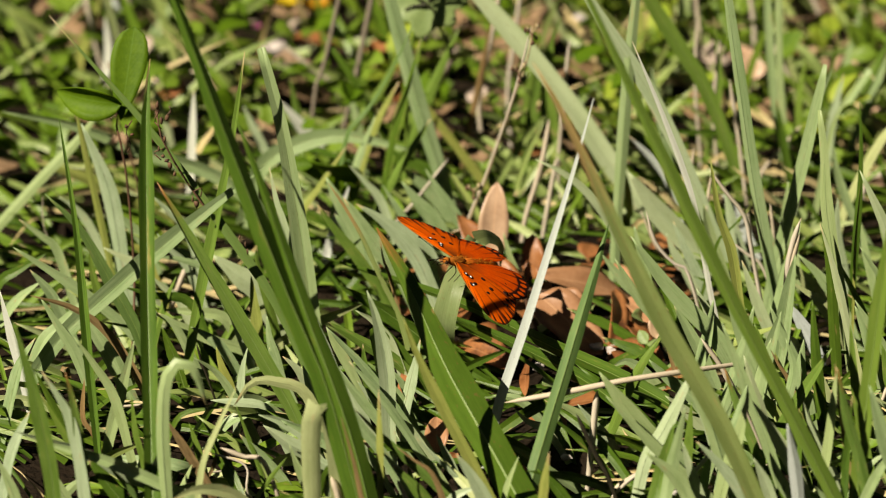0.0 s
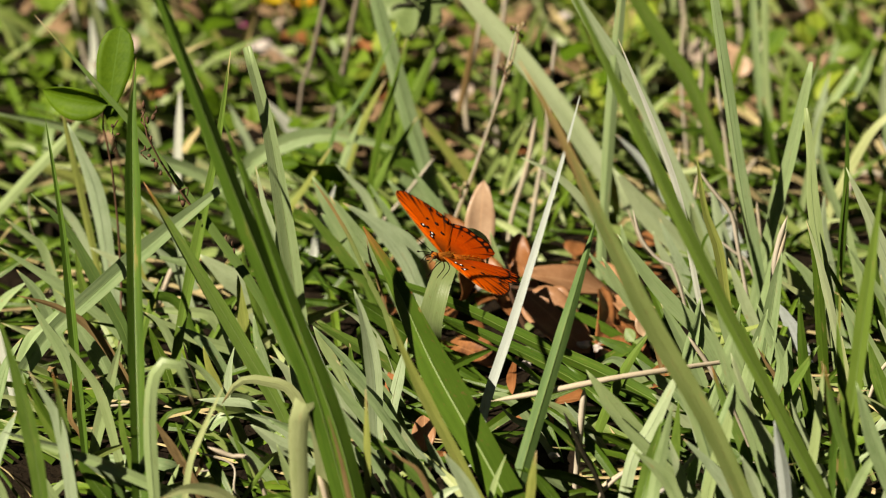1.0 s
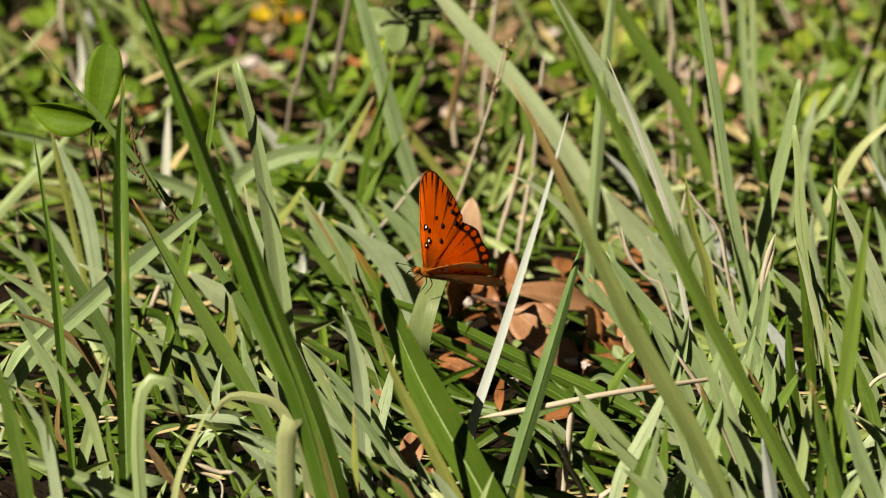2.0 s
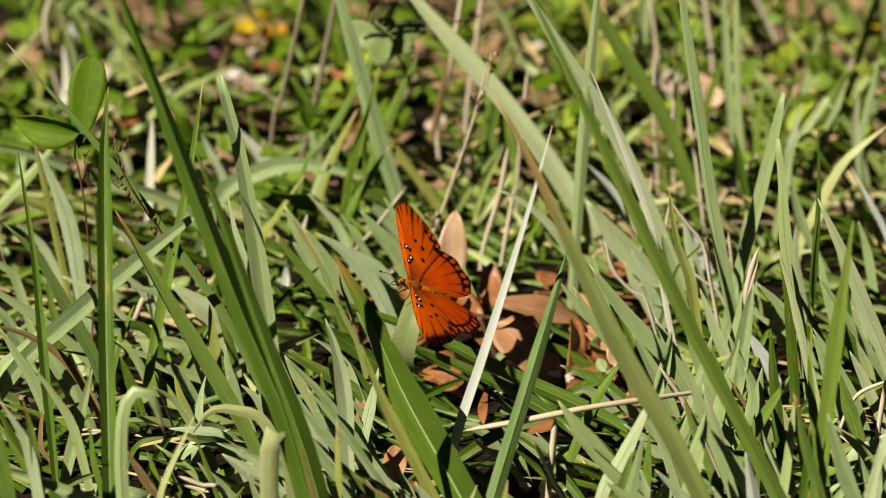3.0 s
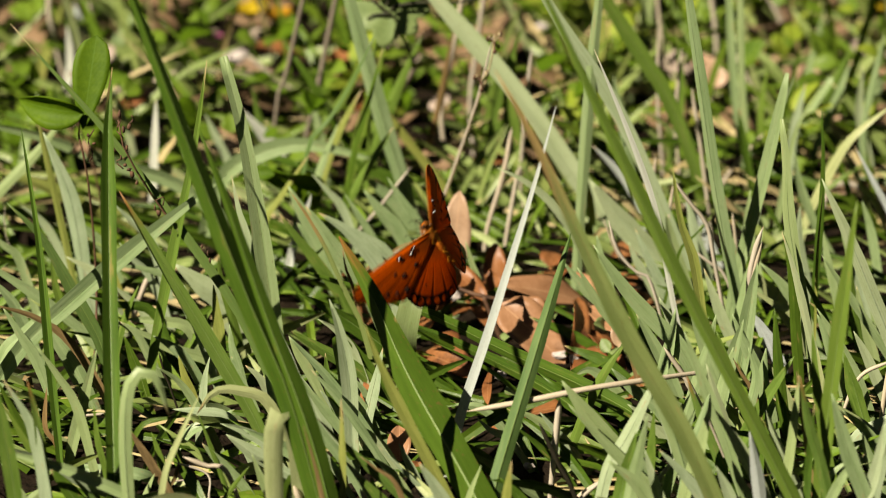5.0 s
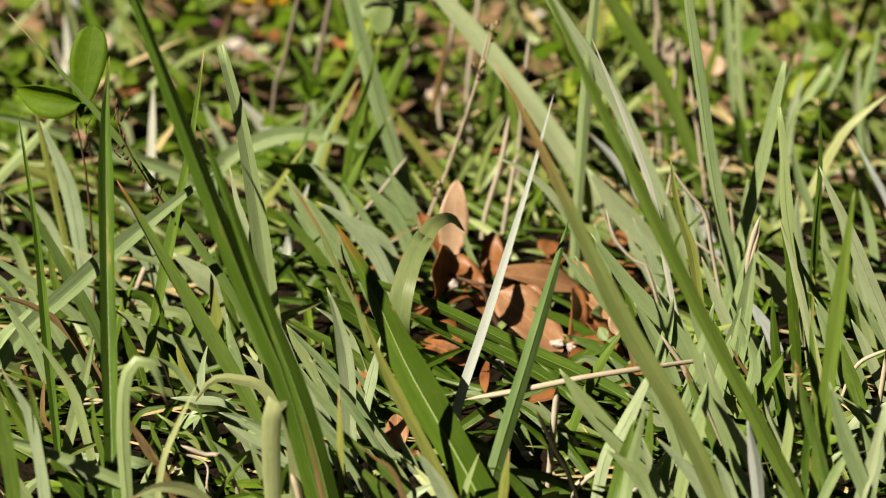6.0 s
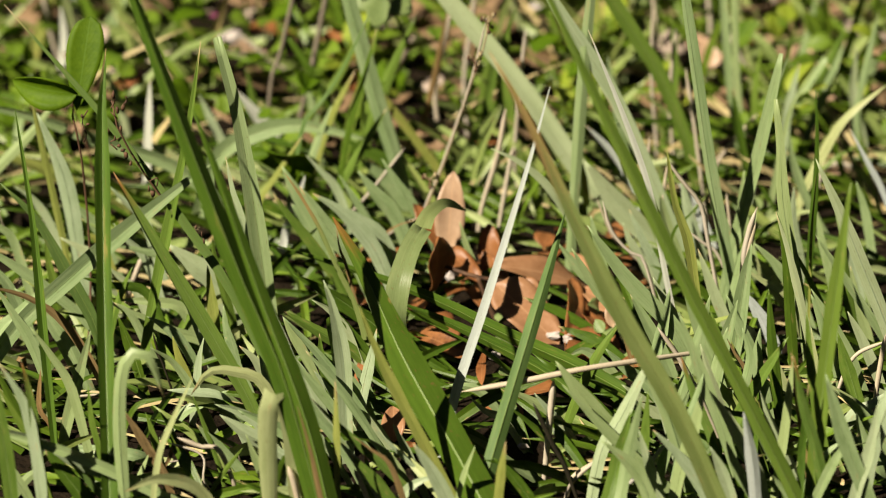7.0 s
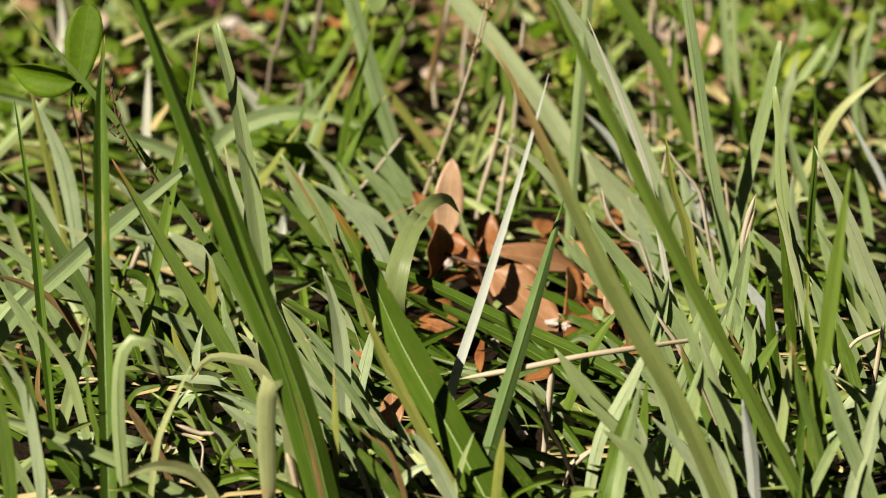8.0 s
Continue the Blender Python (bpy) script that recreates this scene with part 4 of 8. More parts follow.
blade("S", 0.0054, [(0.0995, -0.0040, -0.0030), (0.1052, -0.0040, 0.0187), (0.1120, -0.0040, 0.0426), (0.1156, -0.0040, 0.0610)])
blade("S", 0.0071, [(0.1262, 0.0323, -0.0030), (0.1294, 0.0323, 0.0217), (0.1324, 0.0323, 0.0486), (0.1355, 0.0323, 0.0699)])
blade("G", 0.0047, [(0.1655, -0.0615, -0.0030), (0.1587, -0.0615, 0.0261), (0.1543, -0.0615, 0.0519), (0.1516, -0.0615, 0.0774)])
blade("S", 0.0049, [(0.1887, 0.0200, -0.0030), (0.1792, 0.0200, 0.0216), (0.1687, 0.0200, 0.0404), (0.1609, 0.0200, 0.0537)])
blade("D", 0.0048, [(0.1491, -0.0274, -0.0030), (0.1435, -0.0274, 0.0265), (0.1403, -0.0274, 0.0526), (0.1385, -0.0274, 0.0734)])
blade("S", 0.0060, [(0.0858, 0.0200, -0.0030), (0.0929, 0.0200, 0.0189), (0.0975, 0.0200, 0.0377), (0.0996, 0.0200, 0.0537)])
blade("V", 0.0042, [(0.1025, -0.0615, -0.0030), (0.0961, -0.0615, 0.0209), (0.0911, -0.0615, 0.0364), (0.0837, -0.0615, 0.0545)])
blade("S", 0.0056, [(0.1714, 0.0957, -0.0030), (0.1632, 0.0957, 0.0167), (0.1524, 0.0957, 0.0334), (0.1419, 0.0957, 0.0444)])
blade("G", 0.0045, [(0.1896, 0.0699, -0.0030), (0.1837, 0.0699, 0.0221), (0.1804, 0.0699, 0.0439), (0.1786, 0.0699, 0.0602)])
blade("S", 0.0069, [(0.2023, 0.1222, -0.0030), (0.1936, 0.1222, 0.0225), (0.1852, 0.1222, 0.0393), (0.1795, 0.1222, 0.0560)])
blade("R", 0.0041, [(0.1196, -0.0727, -0.0030), (0.1144, -0.0727, 0.0208), (0.1044, -0.0727, 0.0465), (0.0994, -0.0727, 0.0618)])
blade("V", 0.0056, [(0.1366, -0.0999, -0.0030), (0.1302, -0.0999, 0.0206), (0.1191, -0.0999, 0.0435), (0.1095, -0.0999, 0.0586)])
blade("V", 0.0051, [(0.1129, -0.1052, -0.0030), (0.1079, -0.1052, 0.0154), (0.0983, -0.1052, 0.0307), (0.0866, -0.1052, 0.0434)])
blade("S", 0.0066, [(0.0915, -0.1158, -0.0030), (0.0842, -0.1158, 0.0204), (0.0771, -0.1158, 0.0331), (0.0655, -0.1158, 0.0432)])
blade("V", 0.0051, [(0.1655, -0.1158, -0.0030), (0.1693, -0.1158, 0.0204), (0.1743, -0.1158, 0.0406), (0.1770, -0.1158, 0.0607)])
blade("S", 0.0061, [(0.1478, -0.1052, -0.0030), (0.1425, -0.1052, 0.0205), (0.1328, -0.1052, 0.0383), (0.1255, -0.1052, 0.0509)])
blade("T", 0.0037, [(0.1890, 0.4937, -0.0030), (0.1822, 0.4937, 0.0226), (0.1693, 0.4937, 0.0483), (0.1535, 0.4937, 0.0796)])
blade("T", 0.0030, [(0.1398, 0.4391, -0.0030), (0.1428, 0.4391, 0.0285), (0.1384, 0.4391, 0.0630), (0.1341, 0.4391, 0.0969)])
blade("S", 0.0066, [(0.0948, 0.4391, -0.0030), (0.1034, 0.4391, 0.0254), (0.1057, 0.4391, 0.0630), (0.1078, 0.4391, 0.0970)])
blade("T", 0.0031, [(0.0017, 0.3287, -0.0030), (-0.0026, 0.3287, 0.0335), (0.0045, 0.3287, 0.0725), (0.0087, 0.3287, 0.0992), (0.0137, 0.3287, 0.1311)])
blade("T", 0.0031, [(-0.2000, 0.4480, -0.0030), (-0.2068, 0.4480, 0.0223), (-0.2103, 0.4480, 0.0507), (-0.2035, 0.4480, 0.0726), (-0.1935, 0.4480, 0.1054)])
blade("W", 0.0046, [(-0.2023, 0.4214, -0.0030), (-0.1976, 0.4214, 0.0252), (-0.1986, 0.4214, 0.0471)])
blade("G", 0.0066, [(-0.0235, 0.0323, -0.0030), (-0.0358, 0.0323, 0.0163), (-0.0519, 0.0323, 0.0271), (-0.0691, 0.0323, 0.0379)])
blade("D", 0.0075, [(-0.0380, -0.0128, -0.0030), (-0.0413, -0.0128, 0.0227), (-0.0440, -0.0128, 0.0385), (-0.0475, -0.0128, 0.0538)], blunt=.5, face=-25)
blade("S", 0.0043, [(0.0286, 0.0080, -0.0030), (0.0162, 0.0080, 0.0108), (0.0039, 0.0080, 0.0135)])
blade("T", 0.0027, [(0.1073, -0.0300, 0.0449), (0.0845, -0.0450, 0.0480), (0.0605, -0.0550, 0.0485), (0.0344, -0.0600, 0.0450), (0.0085, -0.0600, 0.0401)], words="long pale straw lying across the grass blades")
blade("C", 0.0092, [(-0.0732, 0.0572, -0.0030), (-0.0781, 0.0572, 0.0424), (-0.0814, 0.0572, 0.0706), (-0.0850, 0.0572, 0.0973), (-0.0892, 0.0572, 0.1236), (-0.0969, 0.0572, 0.1559)], blunt=.42, point=.85, face=-6, fold=.12, twist=1)
blade("O", 0.0078, [(0.1227, -0.1289, -0.0030), (0.0963, -0.1289, 0.0594), (0.0718, -0.1289, 0.1041), (0.0479, -0.1289, 0.1558), (0.0321, -0.1289, 0.1905), (0.0188, -0.1289, 0.2149)], foot=1.1, point=.45, fold=.12, face=5, twist=1)
blade("W", 0.0053, [(0.1298, -0.1164, -0.0030), (0.1281, -0.1164, 0.0207), (0.1263, -0.1164, 0.0358), (0.1225, -0.1164, 0.0564)], point=.3)
blade("Y", 0.0045, [(-0.1267, 0.4400, -0.0030), (-0.1314, 0.4400, 0.0184), (-0.1378, 0.4400, 0.0392)])
blade("X", 0.0051, [(-0.1177, 0.2850, -0.0030), (-0.1287, 0.2850, 0.0105), (-0.1383, 0.2850, 0.0180), (-0.1488, 0.2850, 0.0231)], face=10)
blade("W", 0.0062, [(-0.0737, 0.3126, -0.0030), (-0.0848, 0.3126, 0.0167), (-0.0931, 0.3126, 0.0279), (-0.1028, 0.3126, 0.0399)])
blade("X", 0.0040, [(-0.0370, 0.3126, -0.0030), (-0.0385, 0.3032, 0.0060), (-0.0507, 0.3126, 0.0206), (-0.0582, 0.3126, 0.0339)])
blade("S", 0.0041, [(-0.0728, 0.2354, -0.0030), (-0.0631, 0.2354, 0.0294), (-0.0583, 0.2354, 0.0440), (-0.0522, 0.2354, 0.0599)])
blade("D", 0.0035, [(-0.0135, 0.2354, -0.0030), (-0.0243, 0.2354, 0.0259), (-0.0379, 0.2354, 0.0364), (-0.0501, 0.2354, 0.0451)])
blade("V", 0.0103, [(-0.0914, 0.1023, -0.0030), (-0.1013, 0.1023, 0.0210), (-0.1126, 0.1023, 0.0321), (-0.1232, 0.1023, 0.0409)])
blade("S", 0.0039, [(-0.1141, 0.1155, -0.0030), (-0.1238, 0.1155, 0.0258), (-0.1379, 0.1155, 0.0331), (-0.1507, 0.1155, 0.0347)])
blade("D", 0.0048, [(-0.1210, 0.0699, -0.0030), (-0.1304, 0.0699, 0.0297), (-0.1462, 0.0699, 0.0344), (-0.1612, 0.0699, 0.0385)])
blade("G", 0.0030, [(-0.1246, 0.0699, -0.0030), (-0.1163, 0.0699, 0.0138), (-0.1098, 0.0699, 0.0248), (-0.1030, 0.0699, 0.0347)])
blade("V", 0.0055, [(-0.0788, 0.0699, -0.0030), (-0.0879, 0.0699, 0.0624), (-0.0918, 0.0699, 0.0791), (-0.0948, 0.0699, 0.0957)])
blade("G", 0.0052, [(-0.0378, 0.1222, -0.0030), (-0.0473, 0.1222, 0.0149), (-0.0593, 0.1222, 0.0337), (-0.0695, 0.1222, 0.0476), (-0.0763, 0.1222, 0.0582)])
blade("V", 0.0078, [(-0.0169, 0.1222, -0.0030), (-0.0239, 0.1222, 0.0155), (-0.0321, 0.1222, 0.0337), (-0.0449, 0.1222, 0.0490), (-0.0583, 0.1222, 0.0582)], face=24, twist=1)
blade("S", 0.0094, [(-0.0217, 0.1323, -0.0030), (-0.0219, 0.1214, 0.0060), (-0.0271, 0.1323, 0.0240), (-0.0426, 0.1323, 0.0409)], face=26, twist=1)
blade("S", 0.0080, [(-0.0104, 0.1773, -0.0030), (-0.0210, 0.1773, 0.0245), (-0.0316, 0.1773, 0.0387), (-0.0387, 0.1773, 0.0481)], face=26, twist=1)
blade("S", 0.0059, [(0.0011, 0.1844, -0.0030), (-0.0096, 0.1844, 0.0216), (-0.0192, 0.1844, 0.0374), (-0.0276, 0.1844, 0.0517)], face=26, twist=1)
blade("D", 0.0032, [(0.0021, 0.1844, -0.0030), (-0.0086, 0.1844, 0.0208), (-0.0131, 0.1844, 0.0288), (-0.0184, 0.1844, 0.0360)])
blade("W", 0.0022, [(-0.0597, 0.0384, -0.0030), (-0.0688, 0.0384, 0.0231), (-0.0714, 0.0384, 0.0299), (-0.0735, 0.0384, 0.0364)])
blade("S", 0.0037, [(0.0220, 0.1357, -0.0030), (0.0178, 0.1357, 0.0113), (0.0125, 0.1357, 0.0255), (0.0089, 0.1357, 0.0389)])
blade("V", 0.0047, [(0.1021, 0.1494, -0.0030), (0.0943, 0.1494, 0.0137), (0.0883, 0.1494, 0.0242), (0.0845, 0.1494, 0.0335)])
blade("T", 0.0020, [(0.1299, 0.0957, -0.0030), (0.1244, 0.0957, 0.0278), (0.1206, 0.0957, 0.0471), (0.1172, 0.0957, 0.0630), (0.1086, 0.0957, 0.0745), (0.1007, 0.0957, 0.0859)])
blade("T", 0.0016, [(0.1392, 0.1222, -0.0030), (0.1281, 0.1222, 0.0267), (0.1207, 0.1222, 0.0337), (0.1133, 0.1222, 0.0399)])
blade("W", 0.0054, [(0.1312, 0.2060, -0.0030), (0.1199, 0.2060, 0.0227), (0.1135, 0.2060, 0.0308)])
blade("V", 0.0037, [(0.1677, 0.0200, -0.0030), (0.1633, 0.0200, 0.0189), (0.1567, 0.0200, 0.0470), (0.1511, 0.0200, 0.0690), (0.1446, 0.0200, 0.0895)])
blade("G", 0.0035, [(0.1832, 0.0572, -0.0030), (0.1747, 0.0572, 0.0187), (0.1657, 0.0572, 0.0383), (0.1547, 0.0572, 0.0599)])
blade("W", 0.0066, [(0.1528, 0.0699, -0.0030), (0.1482, 0.0699, 0.0094), (0.1422, 0.0699, 0.0215), (0.1367, 0.0699, 0.0308)])
blade("V", 0.0055, [(-0.1612, -0.1169, -0.0030), (-0.1625, -0.1169, 0.0234), (-0.1647, -0.1169, 0.0436), (-0.1682, -0.1169, 0.0607), (-0.1780, -0.1169, 0.0791)])
blade("G", 0.0035, [(-0.1603, -0.0836, -0.0030), (-0.1688, -0.0836, 0.0258), (-0.1757, -0.0836, 0.0407), (-0.1826, -0.0836, 0.0545)])
blade("D", 0.0075, [(-0.1397, -0.0999, -0.0030), (-0.1441, -0.0999, 0.0064), (-0.1536, -0.0999, 0.0206), (-0.1620, -0.0999, 0.0323)])
blade("S", 0.0052, [(-0.1464, -0.0503, -0.0030), (-0.1548, -0.0503, 0.0361), (-0.1628, -0.0503, 0.0521), (-0.1713, -0.0503, 0.0655)])
blade("S", 0.0056, [(-0.1643, -0.0999, -0.0030), (-0.1689, -0.0999, 0.0090), (-0.1758, -0.0999, 0.0226), (-0.1823, -0.0999, 0.0343)])
blade("S", 0.0042, [(-0.1822, -0.0864, -0.0030), (-0.1724, -0.0864, 0.0111), (-0.1641, -0.0864, 0.0184)])
blade("S", 0.0028, [(-0.1287, -0.0738, -0.0030), (-0.1260, -0.0738, 0.0065), (-0.1215, -0.0738, 0.0177)])
blade("V", 0.0080, [(-0.0614, -0.0671, -0.0030), (-0.0707, -0.0671, 0.0169), (-0.0811, -0.0671, 0.0247), (-0.0918, -0.0671, 0.0327)])
blade("V", 0.0048, [(-0.0823, -0.0216, -0.0030), (-0.0917, -0.0216, 0.0181), (-0.1044, -0.0216, 0.0228), (-0.1169, -0.0216, 0.0239)])
blade("D", 0.0024, [(-0.1398, -0.0559, -0.0030), (-0.1294, -0.0559, 0.0293), (-0.1170, -0.0559, 0.0350), (-0.1070, -0.0559, 0.0360)])
blade("G", 0.0040, [(-0.1143, -0.0671, -0.0030), (-0.1165, -0.0671, 0.0089), (-0.1207, -0.0671, 0.0265), (-0.1229, -0.0671, 0.0338)])
blade("D", 0.0040, [(-0.1051, -0.0615, -0.0030), (-0.1105, -0.0615, 0.0157), (-0.1140, -0.0615, 0.0261), (-0.1172, -0.0615, 0.0318)])
blade("G", 0.0019, [(-0.0911, -0.0615, -0.0030), (-0.0931, -0.0615, 0.0065), (-0.0991, -0.0615, 0.0261), (-0.1035, -0.0615, 0.0395)])
blade("S", 0.0058, [(-0.0967, -0.0099, -0.0030), (-0.1061, -0.0099, 0.0174), (-0.1145, -0.0099, 0.0314), (-0.1245, -0.0099, 0.0388)])
blade("K", 0.0012, [(-0.1152, 0.0200, -0.0030), (-0.1211, 0.0200, 0.0173), (-0.1229, 0.0200, 0.0222), (-0.1254, 0.0200, 0.0329)])
blade("V", 0.0039, [(-0.1074, -0.0099, -0.0030), (-0.1054, -0.0099, 0.0174), (-0.1036, -0.0099, 0.0333), (-0.1012, -0.0099, 0.0436)])
blade("D", 0.0065, [(-0.1301, 0.0323, -0.0030), (-0.1348, 0.0323, 0.0150), (-0.1385, 0.0323, 0.0266), (-0.1412, 0.0323, 0.0352)])
blade("S", 0.0054, [(-0.0799, 0.0140, -0.0030), (-0.0844, 0.0140, 0.0103), (-0.0891, 0.0140, 0.0210), (-0.0933, 0.0140, 0.0333)])
blade("V", 0.0044, [(-0.0671, 0.0140, -0.0030), (-0.0764, 0.0140, 0.0151), (-0.0817, 0.0140, 0.0237), (-0.0875, 0.0140, 0.0291)])
blade("V", 0.0049, [(-0.0679, -0.0040, -0.0030), (-0.0709, -0.0040, 0.0097), (-0.0749, -0.0040, 0.0225), (-0.0779, -0.0040, 0.0326)])
blade("V", 0.0053, [(-0.0454, -0.0158, -0.0030), (-0.0536, -0.0158, 0.0176), (-0.0591, -0.0158, 0.0292), (-0.0652, -0.0158, 0.0403)])
blade("S", 0.0061, [(-0.0308, -0.0671, -0.0030), (-0.0402, -0.0671, 0.0167), (-0.0499, -0.0671, 0.0307), (-0.0566, -0.0671, 0.0436)])
blade("S", 0.0037, [(-0.0686, -0.0891, -0.0030), (-0.0716, -0.0891, 0.0088), (-0.0763, -0.0891, 0.0227), (-0.0801, -0.0891, 0.0340)])
blade("G", 0.0021, [(-0.1005, -0.0864, -0.0030), (-0.0908, -0.0864, 0.0137), (-0.0812, -0.0864, 0.0271)])
blade("V", 0.0043, [(-0.0183, -0.0332, -0.0030), (-0.0279, -0.0332, 0.0127), (-0.0365, -0.0332, 0.0196), (-0.0456, -0.0332, 0.0254)])
blade("V", 0.0021, [(0.0047, -0.0891, -0.0030), (-0.0047, -0.0891, 0.0119), (-0.0182, -0.0891, 0.0268), (-0.0279, -0.0891, 0.0375)])
blade("V", 0.0062, [(0.0114, -0.1185, -0.0030), (0.0041, -0.1185, 0.0153), (-0.0030, -0.1185, 0.0303), (-0.0110, -0.1185, 0.0434)])
blade("V", 0.0039, [(-0.0250, -0.1026, -0.0030), (-0.0163, -0.1026, 0.0111), (-0.0114, -0.1026, 0.0172), (-0.0046, -0.1026, 0.0205), (-0.0014, -0.1026, 0.0210)])
blade("T", 0.0028, [(-0.0566, -0.1026, -0.0030), (-0.0585, -0.1026, 0.0103), (-0.0605, -0.1026, 0.0205), (-0.0625, -0.1026, 0.0259)])
blade("T", 0.0023, [(-0.0265, -0.0972, -0.0030), (-0.0307, -0.0972, 0.0106), (-0.0353, -0.0972, 0.0219)])
blade("R", 0.0035, [(-0.0482, -0.0864, -0.0030), (-0.0508, -0.0864, 0.0104), (-0.0555, -0.0864, 0.0291), (-0.0604, -0.0864, 0.0470)])
blade("V", 0.0046, [(-0.0182, -0.0972, -0.0030), (-0.0270, -0.0972, 0.0137), (-0.0353, -0.0972, 0.0265), (-0.0417, -0.0972, 0.0346)])
blade("S", 0.0082, [(0.0868, -0.0782, -0.0030), (0.0770, -0.0782, 0.0223), (0.0650, -0.0782, 0.0382), (0.0550, -0.0782, 0.0515), (0.0475, -0.0782, 0.0622)])
blade("G", 0.0060, [(0.0667, -0.1026, -0.0030), (0.0669, -0.1097, 0.0060), (0.0718, -0.1026, 0.0238), (0.0752, -0.1026, 0.0396), (0.0776, -0.1026, 0.0502)])
blade("S", 0.0051, [(0.0720, -0.1079, -0.0030), (0.0720, -0.1150, 0.0060), (0.0753, -0.1079, 0.0243), (0.0784, -0.1079, 0.0420), (0.0818, -0.1079, 0.0602)])
blade("V", 0.0034, [(0.0370, -0.0274, -0.0030), (0.0273, -0.0274, 0.0122), (0.0188, -0.0274, 0.0170), (0.0130, -0.0274, 0.0228)])
blade("D", 0.0038, [(0.0580, -0.0559, -0.0030), (0.0483, -0.0559, 0.0121), (0.0385, -0.0559, 0.0230), (0.0284, -0.0559, 0.0319)])
blade("G", 0.0076, [(0.0333, -0.0615, -0.0030), (0.0237, -0.0615, 0.0099), (0.0137, -0.0615, 0.0204), (0.0057, -0.0615, 0.0276)])
blade("S", 0.0028, [(0.0046, -0.1079, -0.0030), (0.0088, -0.1079, 0.0212), (0.0143, -0.1079, 0.0375)])
blade("D", 0.0056, [(0.0444, -0.1026, -0.0030), (0.0390, -0.1026, 0.0077), (0.0297, -0.1026, 0.0213), (0.0217, -0.1026, 0.0295)])
blade("T", 0.0022, [(0.1214, -0.0274, -0.0030), (0.1159, -0.0274, 0.0119), (0.1088, -0.0274, 0.0275), (0.1013, -0.0274, 0.0417), (0.0919, -0.0274, 0.0558)])
blade("S", 0.0060, [(0.0940, -0.1026, -0.0030), (0.0978, -0.1026, 0.0218), (0.1037, -0.1026, 0.0442), (0.1074, -0.1026, 0.0628)])
blade("V", 0.0048, [(0.1243, -0.0559, -0.0030), (0.1232, -0.0632, 0.0060), (0.1192, -0.0559, 0.0230), (0.1140, -0.0559, 0.0412), (0.1083, -0.0559, 0.0602)])
blade("S", 0.0047, [(0.1382, -0.0864, -0.0030), (0.1392, -0.0864, 0.0091), (0.1421, -0.0864, 0.0361), (0.1438, -0.0864, 0.0572), (0.1443, -0.0864, 0.0683)])
blade("D", 0.0032, [(0.1471, -0.1105, -0.0030), (0.1462, -0.1203, 0.0060), (0.1473, -0.1105, 0.0382), (0.1489, -0.1105, 0.0663)])
blade("G", 0.0088, [(0.1835, -0.0099, -0.0030), (0.1804, -0.0099, 0.0107), (0.1742, -0.0099, 0.0314), (0.1703, -0.0099, 0.0457)])
blade("V", 0.0053, [(0.1663, -0.0303, -0.0030), (0.1754, -0.0303, 0.0151), (0.1831, -0.0303, 0.0209), (0.1913, -0.0303, 0.0272)])
blade("S", 0.0042, [(0.1462, -0.1132, -0.0030), (0.1548, -0.1132, 0.0204), (0.1621, -0.1132, 0.0364), (0.1696, -0.1132, 0.0450)])
blade("S", 0.0033, [(0.1472, -0.0836, -0.0030), (0.1560, -0.0836, 0.0171), (0.1623, -0.0836, 0.0253), (0.1682, -0.0836, 0.0289)])
blade("S", 0.0044, [(0.1316, -0.0216, -0.0030), (0.1312, -0.0216, 0.0064), (0.1300, -0.0216, 0.0234), (0.1320, -0.0216, 0.0392), (0.1282, -0.0216, 0.0533)])
blade("S", 0.0054, [(0.1130, -0.0099, -0.0030), (0.1142, -0.0101, 0.0060), (0.1192, -0.0099, 0.0314), (0.1229, -0.0099, 0.0483)])
blade("Y", 0.0020, [(0.1420, 0.0020, -0.0030), (0.1316, 0.0020, 0.0231), (0.1248, 0.0020, 0.0380)])
blade("X", 0.0037, [(0.1563, 0.0080, -0.0030), (0.1457, 0.0080, 0.0228), (0.1370, 0.0080, 0.0354)])
blade("S", 0.0046, [(0.1191, -0.1026, -0.0030), (0.1133, -0.1026, 0.0129), (0.1059, -0.1026, 0.0289), (0.1003, -0.1026, 0.0427)])
blade("T", 0.0019, [(0.1163, -0.0972, -0.0030), (0.1089, -0.0972, 0.0129), (0.1041, -0.0972, 0.0213), (0.0997, -0.0972, 0.0326)])
blade("S", 0.0042, [(0.1525, -0.1105, -0.0030), (0.1427, -0.1105, 0.0154), (0.1341, -0.1105, 0.0266)])
blade("X", 0.0032, [(0.1676, -0.0040, -0.0030), (0.1643, -0.0040, 0.0174), (0.1616, -0.0040, 0.0315), (0.1592, -0.0040, 0.0458)])
blade("S", 0.0065, [(-0.1557, 0.0323, -0.0030), (-0.1649, 0.0323, 0.0217), (-0.1743, 0.0323, 0.0379), (-0.1863, 0.0323, 0.0486)])
blade("S", 0.0055, [(-0.2062, 0.0384, -0.0030), (-0.1952, 0.0384, 0.0245), (-0.1875, 0.0384, 0.0326), (-0.1751, 0.0384, 0.0461)])
blade("S", 0.0051, [(-0.1052, 0.0699, -0.0030), (-0.1149, 0.0699, 0.0221), (-0.1274, 0.0699, 0.0262), (-0.1438, 0.0699, 0.0275)])
blade("V", 0.0047, [(-0.1256, 0.1222, -0.0030), (-0.1354, 0.1222, 0.0253), (-0.1447, 0.1222, 0.0365), (-0.1497, 0.1222, 0.0435)])
